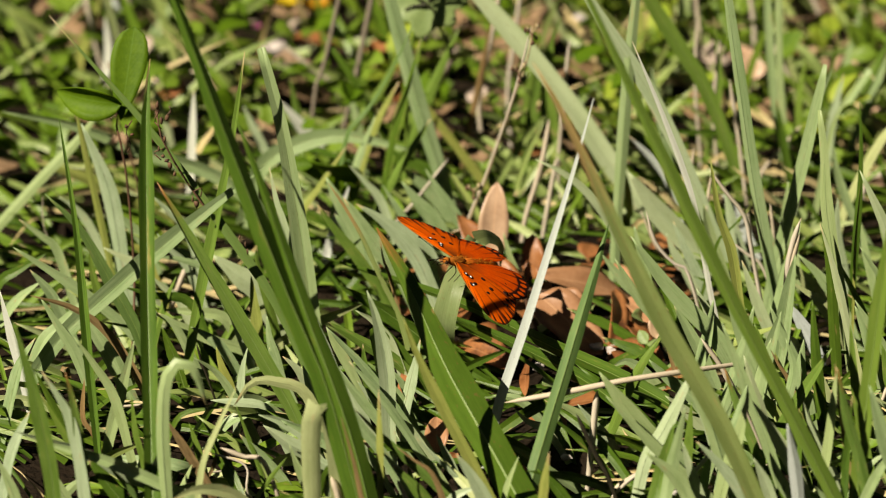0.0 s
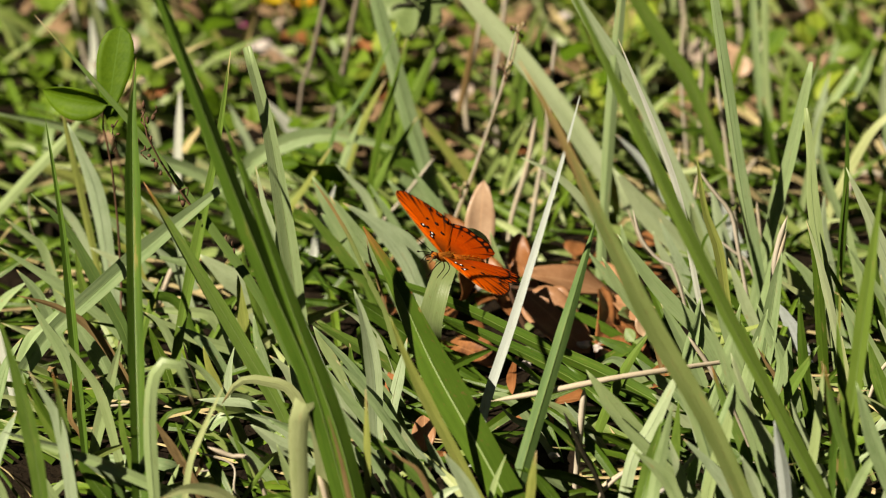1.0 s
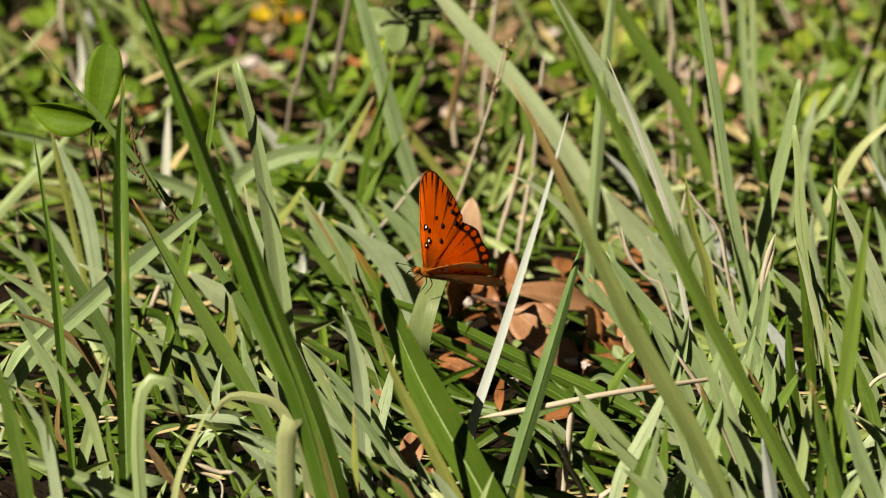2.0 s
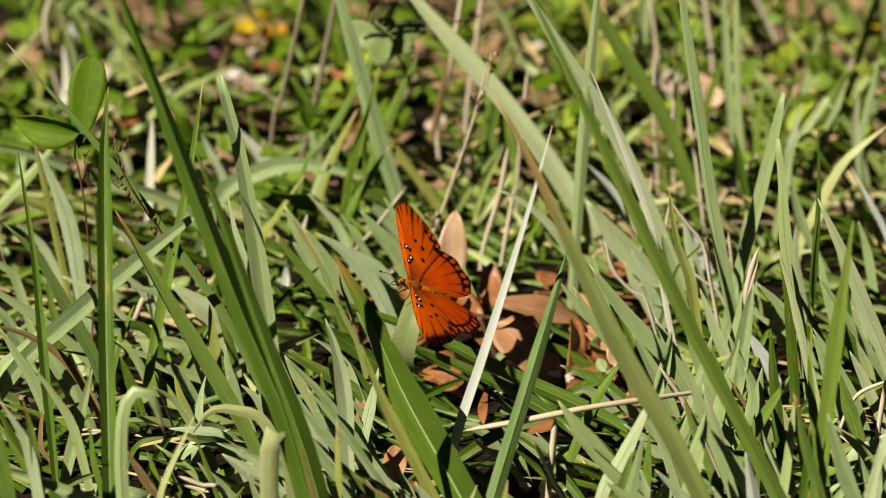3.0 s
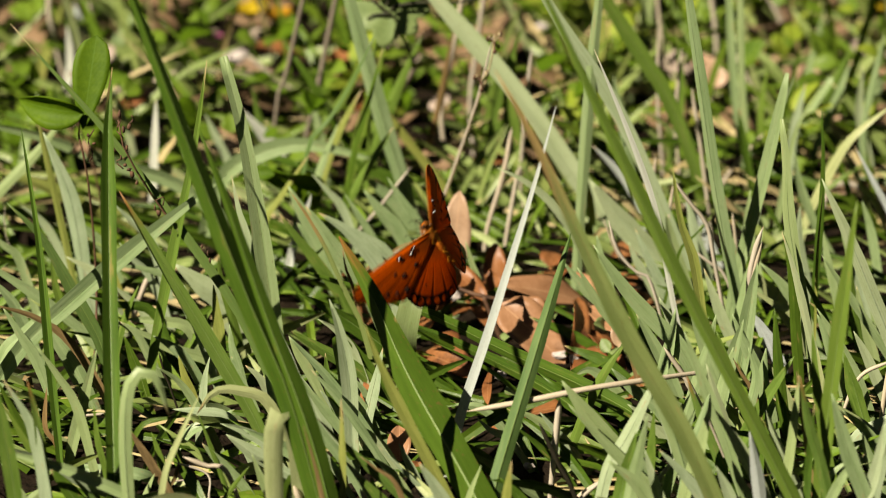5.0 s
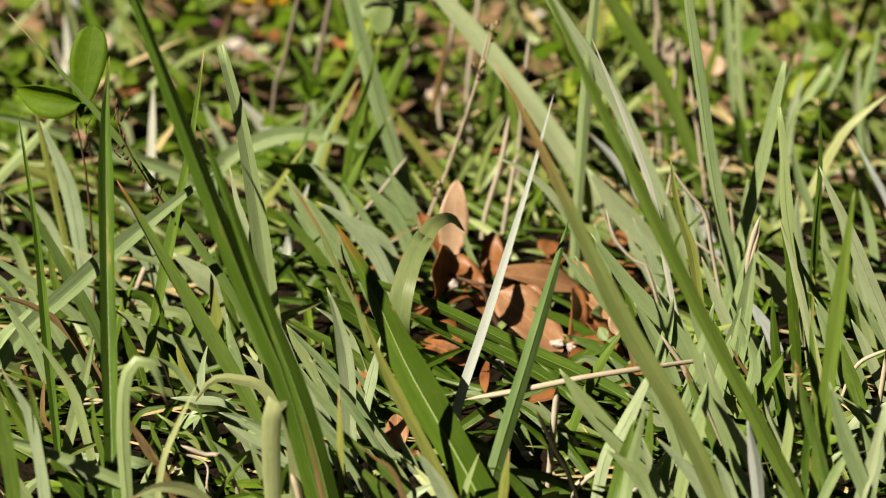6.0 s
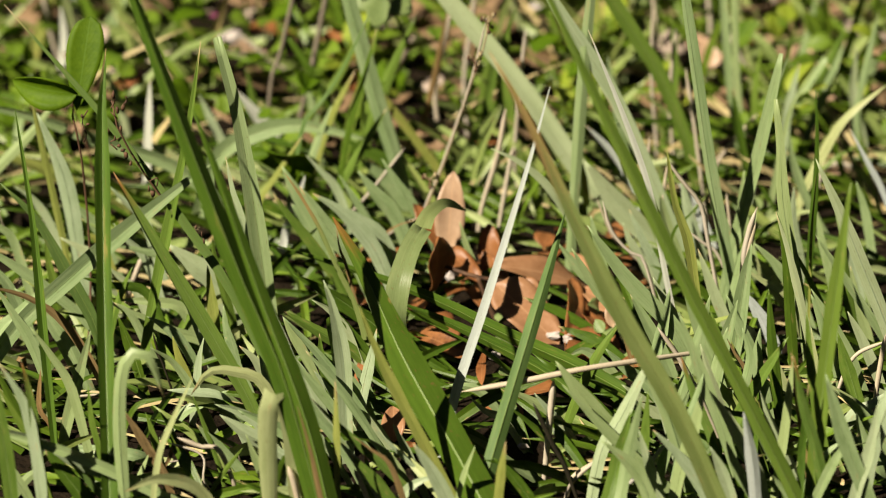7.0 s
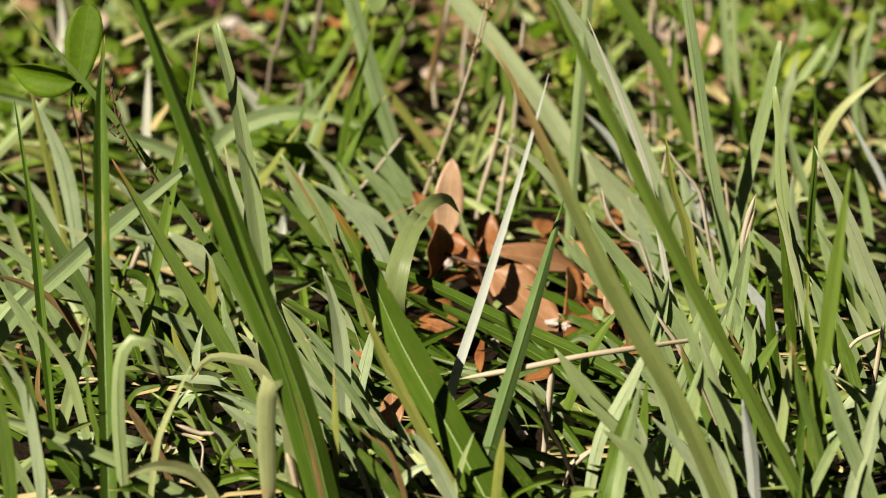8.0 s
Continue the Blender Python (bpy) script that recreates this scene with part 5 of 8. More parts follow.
blade("S", 0.0058, [(-0.1203, -0.0158, -0.0030), (-0.1103, -0.0158, 0.0107), (-0.1017, -0.0158, 0.0155), (-0.0907, -0.0158, 0.0213)])
blade("S", 0.0052, [(-0.0794, -0.0615, -0.0030), (-0.0864, -0.0615, 0.0079), (-0.0957, -0.0615, 0.0183), (-0.1022, -0.0615, 0.0261)])
blade("V", 0.0052, [(-0.0655, -0.0503, -0.0030), (-0.0748, -0.0503, 0.0184), (-0.0842, -0.0503, 0.0262), (-0.0949, -0.0503, 0.0301)])
blade("S", 0.0038, [(-0.0497, -0.0389, -0.0030), (-0.0585, -0.0389, 0.0158), (-0.0651, -0.0389, 0.0276), (-0.0697, -0.0389, 0.0394)])
blade("S", 0.0042, [(-0.0459, -0.0727, -0.0030), (-0.0528, -0.0727, 0.0156), (-0.0585, -0.0727, 0.0285), (-0.0619, -0.0727, 0.0376)])
blade("V", 0.0033, [(-0.0372, -0.0615, -0.0030), (-0.0460, -0.0615, 0.0131), (-0.0530, -0.0615, 0.0235), (-0.0576, -0.0615, 0.0313)])
blade("S", 0.0039, [(-0.0253, -0.0158, -0.0030), (-0.0349, -0.0158, 0.0213), (-0.0445, -0.0158, 0.0319), (-0.0541, -0.0158, 0.0398)])
blade("V", 0.0050, [(-0.0309, 0.0323, -0.0030), (-0.0407, 0.0323, 0.0271), (-0.0485, 0.0323, 0.0379), (-0.0564, 0.0323, 0.0433)])
blade("S", 0.0042, [(-0.0088, -0.0836, -0.0030), (-0.0150, -0.0836, 0.0104), (-0.0220, -0.0836, 0.0220), (-0.0301, -0.0836, 0.0297)])
blade("V", 0.0038, [(-0.0057, -0.0727, -0.0030), (-0.0104, -0.0727, 0.0104), (-0.0162, -0.0727, 0.0234), (-0.0197, -0.0727, 0.0311)])
blade("G", 0.0051, [(-0.0121, -0.1052, -0.0030), (-0.0195, -0.1052, 0.0103), (-0.0287, -0.1052, 0.0231), (-0.0367, -0.1052, 0.0320)])
blade("S", 0.0048, [(0.0571, -0.0274, -0.0030), (0.0473, -0.0274, 0.0146), (0.0376, -0.0274, 0.0225), (0.0279, -0.0274, 0.0265)])
blade("V", 0.0043, [(0.0638, -0.0446, -0.0030), (0.0541, -0.0446, 0.0145), (0.0456, -0.0446, 0.0250), (0.0396, -0.0446, 0.0328)])
blade("S", 0.0059, [(0.1019, -0.0040, -0.0030), (0.0918, -0.0040, 0.0161), (0.0794, -0.0040, 0.0267), (0.0708, -0.0040, 0.0360)])
blade("V", 0.0053, [(0.1045, -0.0274, -0.0030), (0.0957, -0.0274, 0.0106), (0.0858, -0.0274, 0.0225), (0.0772, -0.0274, 0.0291)])
blade("S", 0.0056, [(0.0892, -0.0836, -0.0030), (0.0859, -0.0836, 0.0104), (0.0809, -0.0836, 0.0258), (0.0772, -0.0836, 0.0361)])
blade("V", 0.0046, [(0.0938, -0.0999, -0.0030), (0.0897, -0.0999, 0.0129), (0.0848, -0.0999, 0.0282), (0.0811, -0.0999, 0.0409)])
blade("S", 0.0055, [(0.1063, 0.0323, -0.0030), (0.0985, 0.0323, 0.0163), (0.0907, 0.0323, 0.0325), (0.0831, 0.0323, 0.0459)])
blade("V", 0.0060, [(0.1170, 0.0446, -0.0030), (0.1117, 0.0446, 0.0109), (0.1026, 0.0446, 0.0300), (0.0935, 0.0446, 0.0489)])
blade("S", 0.0054, [(0.1269, 0.0200, -0.0030), (0.1201, 0.0200, 0.0162), (0.1123, 0.0200, 0.0350), (0.1057, 0.0200, 0.0537)])
blade("V", 0.0051, [(0.1350, 0.0699, -0.0030), (0.1282, 0.0699, 0.0166), (0.1215, 0.0699, 0.0330), (0.1147, 0.0699, 0.0521)])
blade("S", 0.0050, [(0.1462, 0.0323, -0.0030), (0.1383, 0.0323, 0.0163), (0.1304, 0.0323, 0.0325), (0.1251, 0.0323, 0.0459)])
blade("S", 0.0058, [(0.1434, -0.0158, -0.0030), (0.1398, -0.0158, 0.0160), (0.1356, -0.0158, 0.0345), (0.1364, -0.0158, 0.0503)])
blade("V", 0.0052, [(0.1513, -0.0615, -0.0030), (0.1462, -0.0615, 0.0105), (0.1386, -0.0615, 0.0261), (0.1334, -0.0615, 0.0416)])
blade("S", 0.0051, [(0.1362, -0.1052, -0.0030), (0.1289, -0.1052, 0.0128), (0.1216, -0.1052, 0.0256), (0.1166, -0.1052, 0.0383)])
blade("V", 0.0051, [(0.1227, -0.1052, -0.0030), (0.1197, -0.1052, 0.0103), (0.1159, -0.1052, 0.0231), (0.1102, -0.1052, 0.0358)])
blade("S", 0.0055, [(0.1786, 0.0323, -0.0030), (0.1731, 0.0323, 0.0163), (0.1676, 0.0323, 0.0325), (0.1622, 0.0323, 0.0459)])
blade("V", 0.0050, [(0.1967, 0.0200, -0.0030), (0.1920, 0.0200, 0.0108), (0.1839, 0.0200, 0.0297), (0.1772, 0.0200, 0.0430)])
blade("S", 0.0048, [(0.1869, -0.0615, -0.0030), (0.1842, -0.0632, 0.0060), (0.1779, -0.0615, 0.0183), (0.1739, -0.0615, 0.0313)])
blade("S", 0.0046, [(0.1955, 0.0699, -0.0030), (0.1917, 0.0699, 0.0111), (0.1861, 0.0699, 0.0275), (0.1829, 0.0699, 0.0439)])
blade("V", 0.0058, [(-0.1273, 0.1494, -0.0030), (-0.1370, 0.1494, 0.0327), (-0.1451, 0.1494, 0.0425), (-0.1532, 0.1494, 0.0510)])
blade("S", 0.0050, [(-0.1532, 0.0323, -0.0030), (-0.1625, 0.0323, 0.0212), (-0.1695, 0.0323, 0.0339), (-0.1790, 0.0323, 0.0446)])
blade("S", 0.0049, [(-0.1691, 0.0200, -0.0030), (-0.1781, 0.0200, 0.0265), (-0.1864, 0.0200, 0.0425), (-0.1928, 0.0200, 0.0542)])
blade("Y", 0.0042, [(-0.1464, 0.1357, -0.0030), (-0.1561, 0.1357, 0.0266), (-0.1627, 0.1357, 0.0325), (-0.1682, 0.1357, 0.0384)])
blade("V", 0.0046, [(-0.1278, 0.0892, -0.0030), (-0.1374, 0.0892, 0.0233), (-0.1449, 0.0892, 0.0305), (-0.1503, 0.0892, 0.0360)])
blade("S", 0.0094, [(-0.0481, 0.1494, -0.0030), (-0.0583, 0.1494, 0.0335), (-0.0675, 0.1494, 0.0493), (-0.0731, 0.1494, 0.0610)])
blade("V", 0.0043, [(-0.0377, 0.1916, -0.0030), (-0.0482, 0.1916, 0.0312), (-0.0566, 0.1916, 0.0427), (-0.0635, 0.1916, 0.0507)])
blade("S", 0.0048, [(-0.0235, 0.1773, -0.0030), (-0.0341, 0.1773, 0.0224), (-0.0420, 0.1773, 0.0367), (-0.0477, 0.1773, 0.0464)])
blade("V", 0.0058, [(-0.0158, 0.1426, -0.0030), (-0.0262, 0.1426, 0.0272), (-0.0371, 0.1426, 0.0379), (-0.0480, 0.1426, 0.0441)])
blade("W", 0.0059, [(-0.1960, 0.0080, -0.0030), (-0.2011, 0.0080, 0.0242), (-0.2056, 0.0080, 0.0455), (-0.2088, 0.0080, 0.0627)])
blade("S", 0.0058, [(-0.2092, -0.0158, -0.0030), (-0.2049, -0.0158, 0.0160), (-0.1991, -0.0158, 0.0372), (-0.1914, -0.0158, 0.0503)])
blade("V", 0.0052, [(-0.2017, -0.0836, -0.0030), (-0.1994, -0.0836, 0.0104), (-0.1953, -0.0836, 0.0284), (-0.1871, -0.0836, 0.0463)])
blade("S", 0.0060, [(-0.1861, -0.1158, -0.0030), (-0.1878, -0.1158, 0.0077), (-0.1917, -0.1158, 0.0255), (-0.1979, -0.1158, 0.0406)])
blade("S", 0.0051, [(-0.2287, 0.0827, -0.0030), (-0.2177, 0.0827, 0.0167), (-0.2096, 0.0827, 0.0277), (-0.1991, 0.0827, 0.0359)])
blade("D", 0.0046, [(-0.2327, 0.0957, -0.0030), (-0.2212, 0.0957, 0.0278), (-0.2106, 0.0957, 0.0361), (-0.1975, 0.0957, 0.0444)])
blade("S", 0.0047, [(-0.1861, 0.1222, -0.0030), (-0.1953, 0.1222, 0.0337), (-0.2027, 0.1222, 0.0421), (-0.2127, 0.1222, 0.0504)])
blade("V", 0.0053, [(-0.1750, 0.1773, -0.0030), (-0.1849, 0.1773, 0.0230), (-0.1924, 0.1773, 0.0345), (-0.2002, 0.1773, 0.0402)])
blade("S", 0.0053, [(-0.1499, 0.1633, -0.0030), (-0.1598, 0.1633, 0.0229), (-0.1675, 0.1633, 0.0329), (-0.1778, 0.1633, 0.0399)])
blade("V", 0.0047, [(-0.1470, 0.1222, -0.0030), (-0.1567, 0.1222, 0.0253), (-0.1643, 0.1222, 0.0309), (-0.1745, 0.1222, 0.0365)])
blade("G", 0.0036, [(-0.1688, 0.0957, -0.0030), (-0.1729, 0.0957, 0.0167), (-0.1770, 0.0957, 0.0334), (-0.1785, 0.0957, 0.0471)])
blade("S", 0.0056, [(-0.1789, 0.0699, -0.0030), (-0.1883, 0.0699, 0.0221), (-0.1941, 0.0699, 0.0358), (-0.2025, 0.0699, 0.0467)])
blade("S", 0.0040, [(-0.1248, 0.0572, -0.0030), (-0.1344, 0.0572, 0.0192), (-0.1392, 0.0572, 0.0274), (-0.1453, 0.0572, 0.0315)])
blade("G", 0.0035, [(-0.1520, 0.0699, -0.0030), (-0.1453, 0.0699, 0.0221), (-0.1419, 0.0699, 0.0330), (-0.1371, 0.0699, 0.0439)])
blade("S", 0.0050, [(-0.1039, 0.0446, -0.0030), (-0.1136, 0.0446, 0.0164), (-0.1209, 0.0446, 0.0246), (-0.1295, 0.0446, 0.0300)])
blade("V", 0.0040, [(-0.1014, 0.0572, -0.0030), (-0.1103, 0.0572, 0.0274), (-0.1138, 0.0572, 0.0383), (-0.1161, 0.0572, 0.0491)])
blade("G", 0.0041, [(-0.0905, 0.0827, -0.0030), (-0.0977, 0.0827, 0.0277), (-0.1012, 0.0827, 0.0414), (-0.1023, 0.0827, 0.0524)])
blade("S", 0.0045, [(-0.0863, 0.0323, -0.0030), (-0.0905, 0.0323, 0.0163), (-0.0940, 0.0323, 0.0298), (-0.0950, 0.0323, 0.0406)])
blade("V", 0.0046, [(-0.0696, 0.0699, -0.0030), (-0.0795, 0.0699, 0.0221), (-0.0831, 0.0699, 0.0303), (-0.0868, 0.0699, 0.0358)])
blade("S", 0.0049, [(-0.0493, 0.0200, -0.0030), (-0.0590, 0.0200, 0.0216), (-0.0650, 0.0200, 0.0324), (-0.0686, 0.0200, 0.0404)])
blade("G", 0.0044, [(-0.0431, -0.0040, -0.0030), (-0.0474, -0.0040, 0.0161), (-0.0509, -0.0040, 0.0294), (-0.0520, -0.0040, 0.0426)])
blade("D", 0.0045, [(-0.0210, 0.0323, -0.0030), (-0.0308, 0.0323, 0.0163), (-0.0382, 0.0323, 0.0271), (-0.0456, 0.0323, 0.0379)])
blade("S", 0.0039, [(-0.0243, -0.0040, -0.0030), (-0.0303, -0.0040, 0.0134), (-0.0351, -0.0040, 0.0241), (-0.0411, -0.0040, 0.0320)])
blade("V", 0.0044, [(-0.0385, -0.0040, -0.0030), (-0.0450, -0.0040, 0.0107), (-0.0498, -0.0040, 0.0187), (-0.0546, -0.0040, 0.0254)])
blade("S", 0.0052, [(0.0798, 0.1222, -0.0030), (0.0756, 0.1222, 0.0169), (0.0715, 0.1222, 0.0337), (0.0687, 0.1222, 0.0476)])
blade("V", 0.0057, [(0.1078, 0.1357, -0.0030), (0.0996, 0.1357, 0.0170), (0.0928, 0.1357, 0.0311), (0.0869, 0.1357, 0.0451)])
blade("S", 0.0058, [(0.1156, 0.1494, -0.0030), (0.1109, 0.1494, 0.0143), (0.1053, 0.1494, 0.0313), (0.1015, 0.1494, 0.0482)])
blade("V", 0.0053, [(0.1260, 0.1633, -0.0030), (0.1208, 0.1633, 0.0172), (0.1157, 0.1633, 0.0343), (0.1121, 0.1633, 0.0512)])
blade("S", 0.0052, [(0.1433, 0.1357, -0.0030), (0.1376, 0.1357, 0.0170), (0.1319, 0.1357, 0.0339), (0.1284, 0.1357, 0.0507)])
blade("S", 0.0048, [(0.1488, 0.1633, -0.0030), (0.1446, 0.1633, 0.0200), (0.1409, 0.1633, 0.0371), (0.1415, 0.1633, 0.0541)])
blade("V", 0.0047, [(0.1702, 0.1494, -0.0030), (0.1675, 0.1494, 0.0143), (0.1637, 0.1494, 0.0341), (0.1637, 0.1494, 0.0510)])
blade("S", 0.0047, [(0.1840, 0.1222, -0.0030), (0.1795, 0.1222, 0.0169), (0.1751, 0.1222, 0.0337), (0.1719, 0.1222, 0.0504)])
blade("V", 0.0041, [(0.1958, 0.1089, -0.0030), (0.1913, 0.1089, 0.0168), (0.1868, 0.1089, 0.0335), (0.1837, 0.1089, 0.0502)])
blade("S", 0.0053, [(0.2054, 0.1773, -0.0030), (0.2032, 0.1773, 0.0115), (0.1998, 0.1773, 0.0287), (0.1953, 0.1773, 0.0430)])
blade("T", 0.0018, [(0.1031, 0.1633, -0.0030), (0.1035, 0.1633, 0.0200), (0.1039, 0.1633, 0.0399), (0.1057, 0.1633, 0.0569)])
blade("T", 0.0016, [(0.1377, 0.1494, -0.0030), (0.1357, 0.1494, 0.0199), (0.1343, 0.1494, 0.0341), (0.1324, 0.1494, 0.0482)])
blade("T", 0.0019, [(0.1042, 0.2133, -0.0030), (0.1020, 0.2133, 0.0146), (0.0989, 0.2133, 0.0349), (0.0999, 0.2133, 0.0522)])
blade("T", 0.0020, [(0.1093, 0.3126, -0.0030), (0.1081, 0.3126, 0.0152), (0.1055, 0.3126, 0.0453), (0.1053, 0.3126, 0.0839)])
blade("T", 0.0022, [(0.1168, 0.2968, -0.0030), (0.1158, 0.2968, 0.0151), (0.1138, 0.2968, 0.0420), (0.1159, 0.2968, 0.0776)])
blade("S", 0.0045, [(0.0944, 0.2889, -0.0030), (0.0915, 0.2889, 0.0150), (0.0869, 0.2889, 0.0389), (0.0823, 0.2889, 0.0656)])
blade("V", 0.0045, [(0.1691, 0.2968, -0.0030), (0.1707, 0.2968, 0.0151), (0.1728, 0.2968, 0.0361), (0.1777, 0.2968, 0.0598)])
blade("G", 0.0045, [(0.1602, 0.3126, -0.0030), (0.1592, 0.3126, 0.0121), (0.1571, 0.3126, 0.0363), (0.1597, 0.3126, 0.0632)])
blade("S", 0.0046, [(0.1817, 0.3287, -0.0030), (0.1874, 0.3287, 0.0153), (0.1952, 0.3287, 0.0365), (0.2029, 0.3287, 0.0606)])
blade("V", 0.0045, [(0.2152, 0.3126, -0.0030), (0.2116, 0.3126, 0.0152), (0.2065, 0.3126, 0.0363), (0.2070, 0.3126, 0.0632)])
blade("S", 0.0051, [(0.0578, 0.2968, -0.0030), (0.0553, 0.2968, 0.0091), (0.0494, 0.2968, 0.0301), (0.0464, 0.2968, 0.0539)])
blade("G", 0.0045, [(0.0362, 0.3126, -0.0030), (0.0344, 0.3126, 0.0091), (0.0300, 0.3126, 0.0303), (0.0327, 0.3126, 0.0572)])
blade("G", 0.0046, [(0.0172, 0.3287, -0.0030), (0.0189, 0.3287, 0.0122), (0.0222, 0.3287, 0.0365), (0.0272, 0.3287, 0.0636)])
blade("S", 0.0045, [(-0.0600, 0.3126, -0.0030), (-0.0608, 0.3126, 0.0061), (-0.0634, 0.3126, 0.0272), (-0.0688, 0.3126, 0.0483)])
blade("G", 0.0040, [(-0.0884, 0.3207, -0.0030), (-0.0895, 0.3207, 0.0061), (-0.0934, 0.3207, 0.0273), (-0.0973, 0.3207, 0.0484)])
blade("S", 0.0040, [(-0.1284, 0.3207, -0.0030), (-0.1294, 0.3207, 0.0061), (-0.1324, 0.3207, 0.0243), (-0.1371, 0.3207, 0.0424)])
blade("V", 0.0040, [(-0.1565, 0.3287, -0.0030), (-0.1584, 0.3287, 0.0092), (-0.1622, 0.3287, 0.0274), (-0.1687, 0.3287, 0.0455)])
blade("G", 0.0040, [(-0.1878, 0.3207, -0.0030), (-0.1893, 0.3207, 0.0061), (-0.1943, 0.3207, 0.0273), (-0.1963, 0.3207, 0.0514)])
blade("S", 0.0040, [(-0.2148, 0.3126, -0.0030), (-0.2135, 0.3048, 0.0060), (-0.2107, 0.3126, 0.0242), (-0.2041, 0.3126, 0.0483)])
blade("S", 0.0056, [(0.1274, 0.1102, -0.0030), (0.1286, 0.1102, 0.0079), (0.1331, 0.1102, 0.0355), (0.1420, 0.1102, 0.0749), (0.1491, 0.1102, 0.1115), (0.1524, 0.1102, 0.1301)], fold=.04, twist=1, face=12, blunt=.3, point=.2)
blade("Q", 0.0025, [(-0.0436, -0.1289, -0.0030), (-0.0497, -0.1289, 0.0311), (-0.0527, -0.1289, 0.0467), (-0.0572, -0.1289, 0.0646)], point=.6)
blade("Q", 0.0030, [(-0.0107, -0.1079, -0.0030), (-0.0198, -0.1079, 0.0274), (-0.0281, -0.1079, 0.0355), (-0.0354, -0.1079, 0.0415)], point=.7, foot=.4)
blade("Q", 0.0024, [(-0.1655, -0.0158, -0.0030), (-0.1685, -0.0160, 0.0060), (-0.1724, -0.0158, 0.0133), (-0.1711, -0.0158, 0.0314)])
blade("Q", 0.0022, [(0.1424, -0.0099, -0.0030), (0.1319, -0.0099, 0.0267), (0.1266, -0.0099, 0.0357), (0.1225, -0.0099, 0.0436)])
blade("Q", 0.0026, [(0.1548, -0.0864, -0.0030), (0.1462, -0.0864, 0.0526), (0.1448, -0.0864, 0.0615), (0.1434, -0.0864, 0.0698)])
blade("Q", 0.0019, [(-0.1004, -0.0615, -0.0030), (-0.1095, -0.0615, 0.0183), (-0.1149, -0.0615, 0.0079), (-0.1209, -0.0721, 0.0060)])
blade("Q", 0.0020, [(-0.1926, 0.0323, -0.0030), (-0.1845, 0.0323, 0.0163), (-0.1824, 0.0323, 0.0065), (-0.1773, 0.0090, 0.0060)])
blade("Q", 0.0022, [(0.1096, -0.0503, -0.0030), (0.1053, -0.0503, 0.0105), (0.1020, -0.0503, 0.0184), (0.1001, -0.0503, 0.0275)])
blade("Q", 0.0020, [(0.0882, 0.0323, -0.0030), (0.0782, 0.0323, 0.0379), (0.0761, 0.0323, 0.0459), (0.0750, 0.0323, 0.0526)])
blade("Q", 0.0018, [(0.1168, 0.1222, -0.0030), (0.1124, 0.1222, 0.0113), (0.1080, 0.1222, 0.0225), (0.1052, 0.1222, 0.0337)])
blade("Q", 0.0014, [(-0.0820, -0.0836, -0.0030), (-0.0910, -0.0836, 0.0233), (-0.0991, -0.0836, 0.0258), (-0.1089, -0.0836, 0.0300)])
blade("Q", 0.0019, [(-0.0253, -0.0891, -0.0030), (-0.0271, -0.0891, 0.0078), (-0.0290, -0.0891, 0.0155), (-0.0301, -0.0891, 0.0232)])
blade("Q", 0.0020, [(-0.0315, 0.0699, -0.0030), (-0.0413, 0.0699, 0.0412), (-0.0448, 0.0699, 0.0521), (-0.0462, 0.0699, 0.0624)])
blade("B", 0.0027, [(-0.0767, 0.2060, -0.0030), (-0.0652, 0.2060, 0.0598), (-0.0573, 0.2060, 0.0707), (-0.0491, 0.2060, 0.0834), (-0.0404, 0.2060, 0.1004), (-0.0337, 0.2060, 0.1155)], point=.7, blunt=.2)
blade("D", 0.0035, [(-0.0544, 0.2133, -0.0030), (-0.0431, 0.2133, 0.0571), (-0.0373, 0.2133, 0.0780), (-0.0301, 0.2133, 0.1066)])
blade("V", 0.0032, [(0.1457, 0.2206, -0.0030), (0.1551, 0.2206, 0.0544), (0.1604, 0.2206, 0.0754), (0.1654, 0.2206, 0.0896)], point=.6)
blade("S", 0.0032, [(0.1567, 0.2206, -0.0030), (0.1658, 0.2206, 0.0581), (0.1739, 0.2206, 0.0754), (0.1823, 0.2206, 0.0896)], point=.7)
blade("T", 0.0018, [(0.1031, 0.0827, -0.0030), (0.0921, 0.0827, 0.0395), (0.0844, 0.0827, 0.0458), (0.0766, 0.0827, 0.0559), (0.0724, 0.0827, 0.0703)])
blade("T", 0.0028, [(0.1333, 0.0572, -0.0030), (0.1338, 0.0572, 0.0301), (0.1342, 0.0572, 0.0534), (0.1364, 0.0572, 0.0661), (0.1393, 0.0572, 0.0768)], point=.5)
blade("X", 0.0038, [(0.1670, 0.0699, -0.0030), (0.1559, 0.0699, 0.0284), (0.1454, 0.0699, 0.0358), (0.1353, 0.0699, 0.0428)])
blade("Y", 0.0013, [(0.1645, 0.0635, -0.0030), (0.1644, 0.0635, 0.0310), (0.1644, 0.0635, 0.0636), (0.1659, 0.0635, 0.0920)])
blade("W", 0.0020, [(0.1592, 0.0635, -0.0030), (0.1555, 0.0635, 0.0275), (0.1522, 0.0635, 0.0520), (0.1492, 0.0635, 0.0706)])
blade("D", 0.0016, [(0.0965, 0.1222, -0.0030), (0.1061, 0.1222, 0.0373), (0.1126, 0.1222, 0.0463), (0.1212, 0.1222, 0.0557)])
blade("S", 0.0051, [(-0.0942, -0.1132, -0.0030), (-0.1032, -0.1132, 0.0105), (-0.1182, -0.1132, 0.0199), (-0.1395, -0.1132, 0.0311), (-0.1590, -0.1132, 0.0394), (-0.1819, -0.1132, 0.0465)], fold=.2)
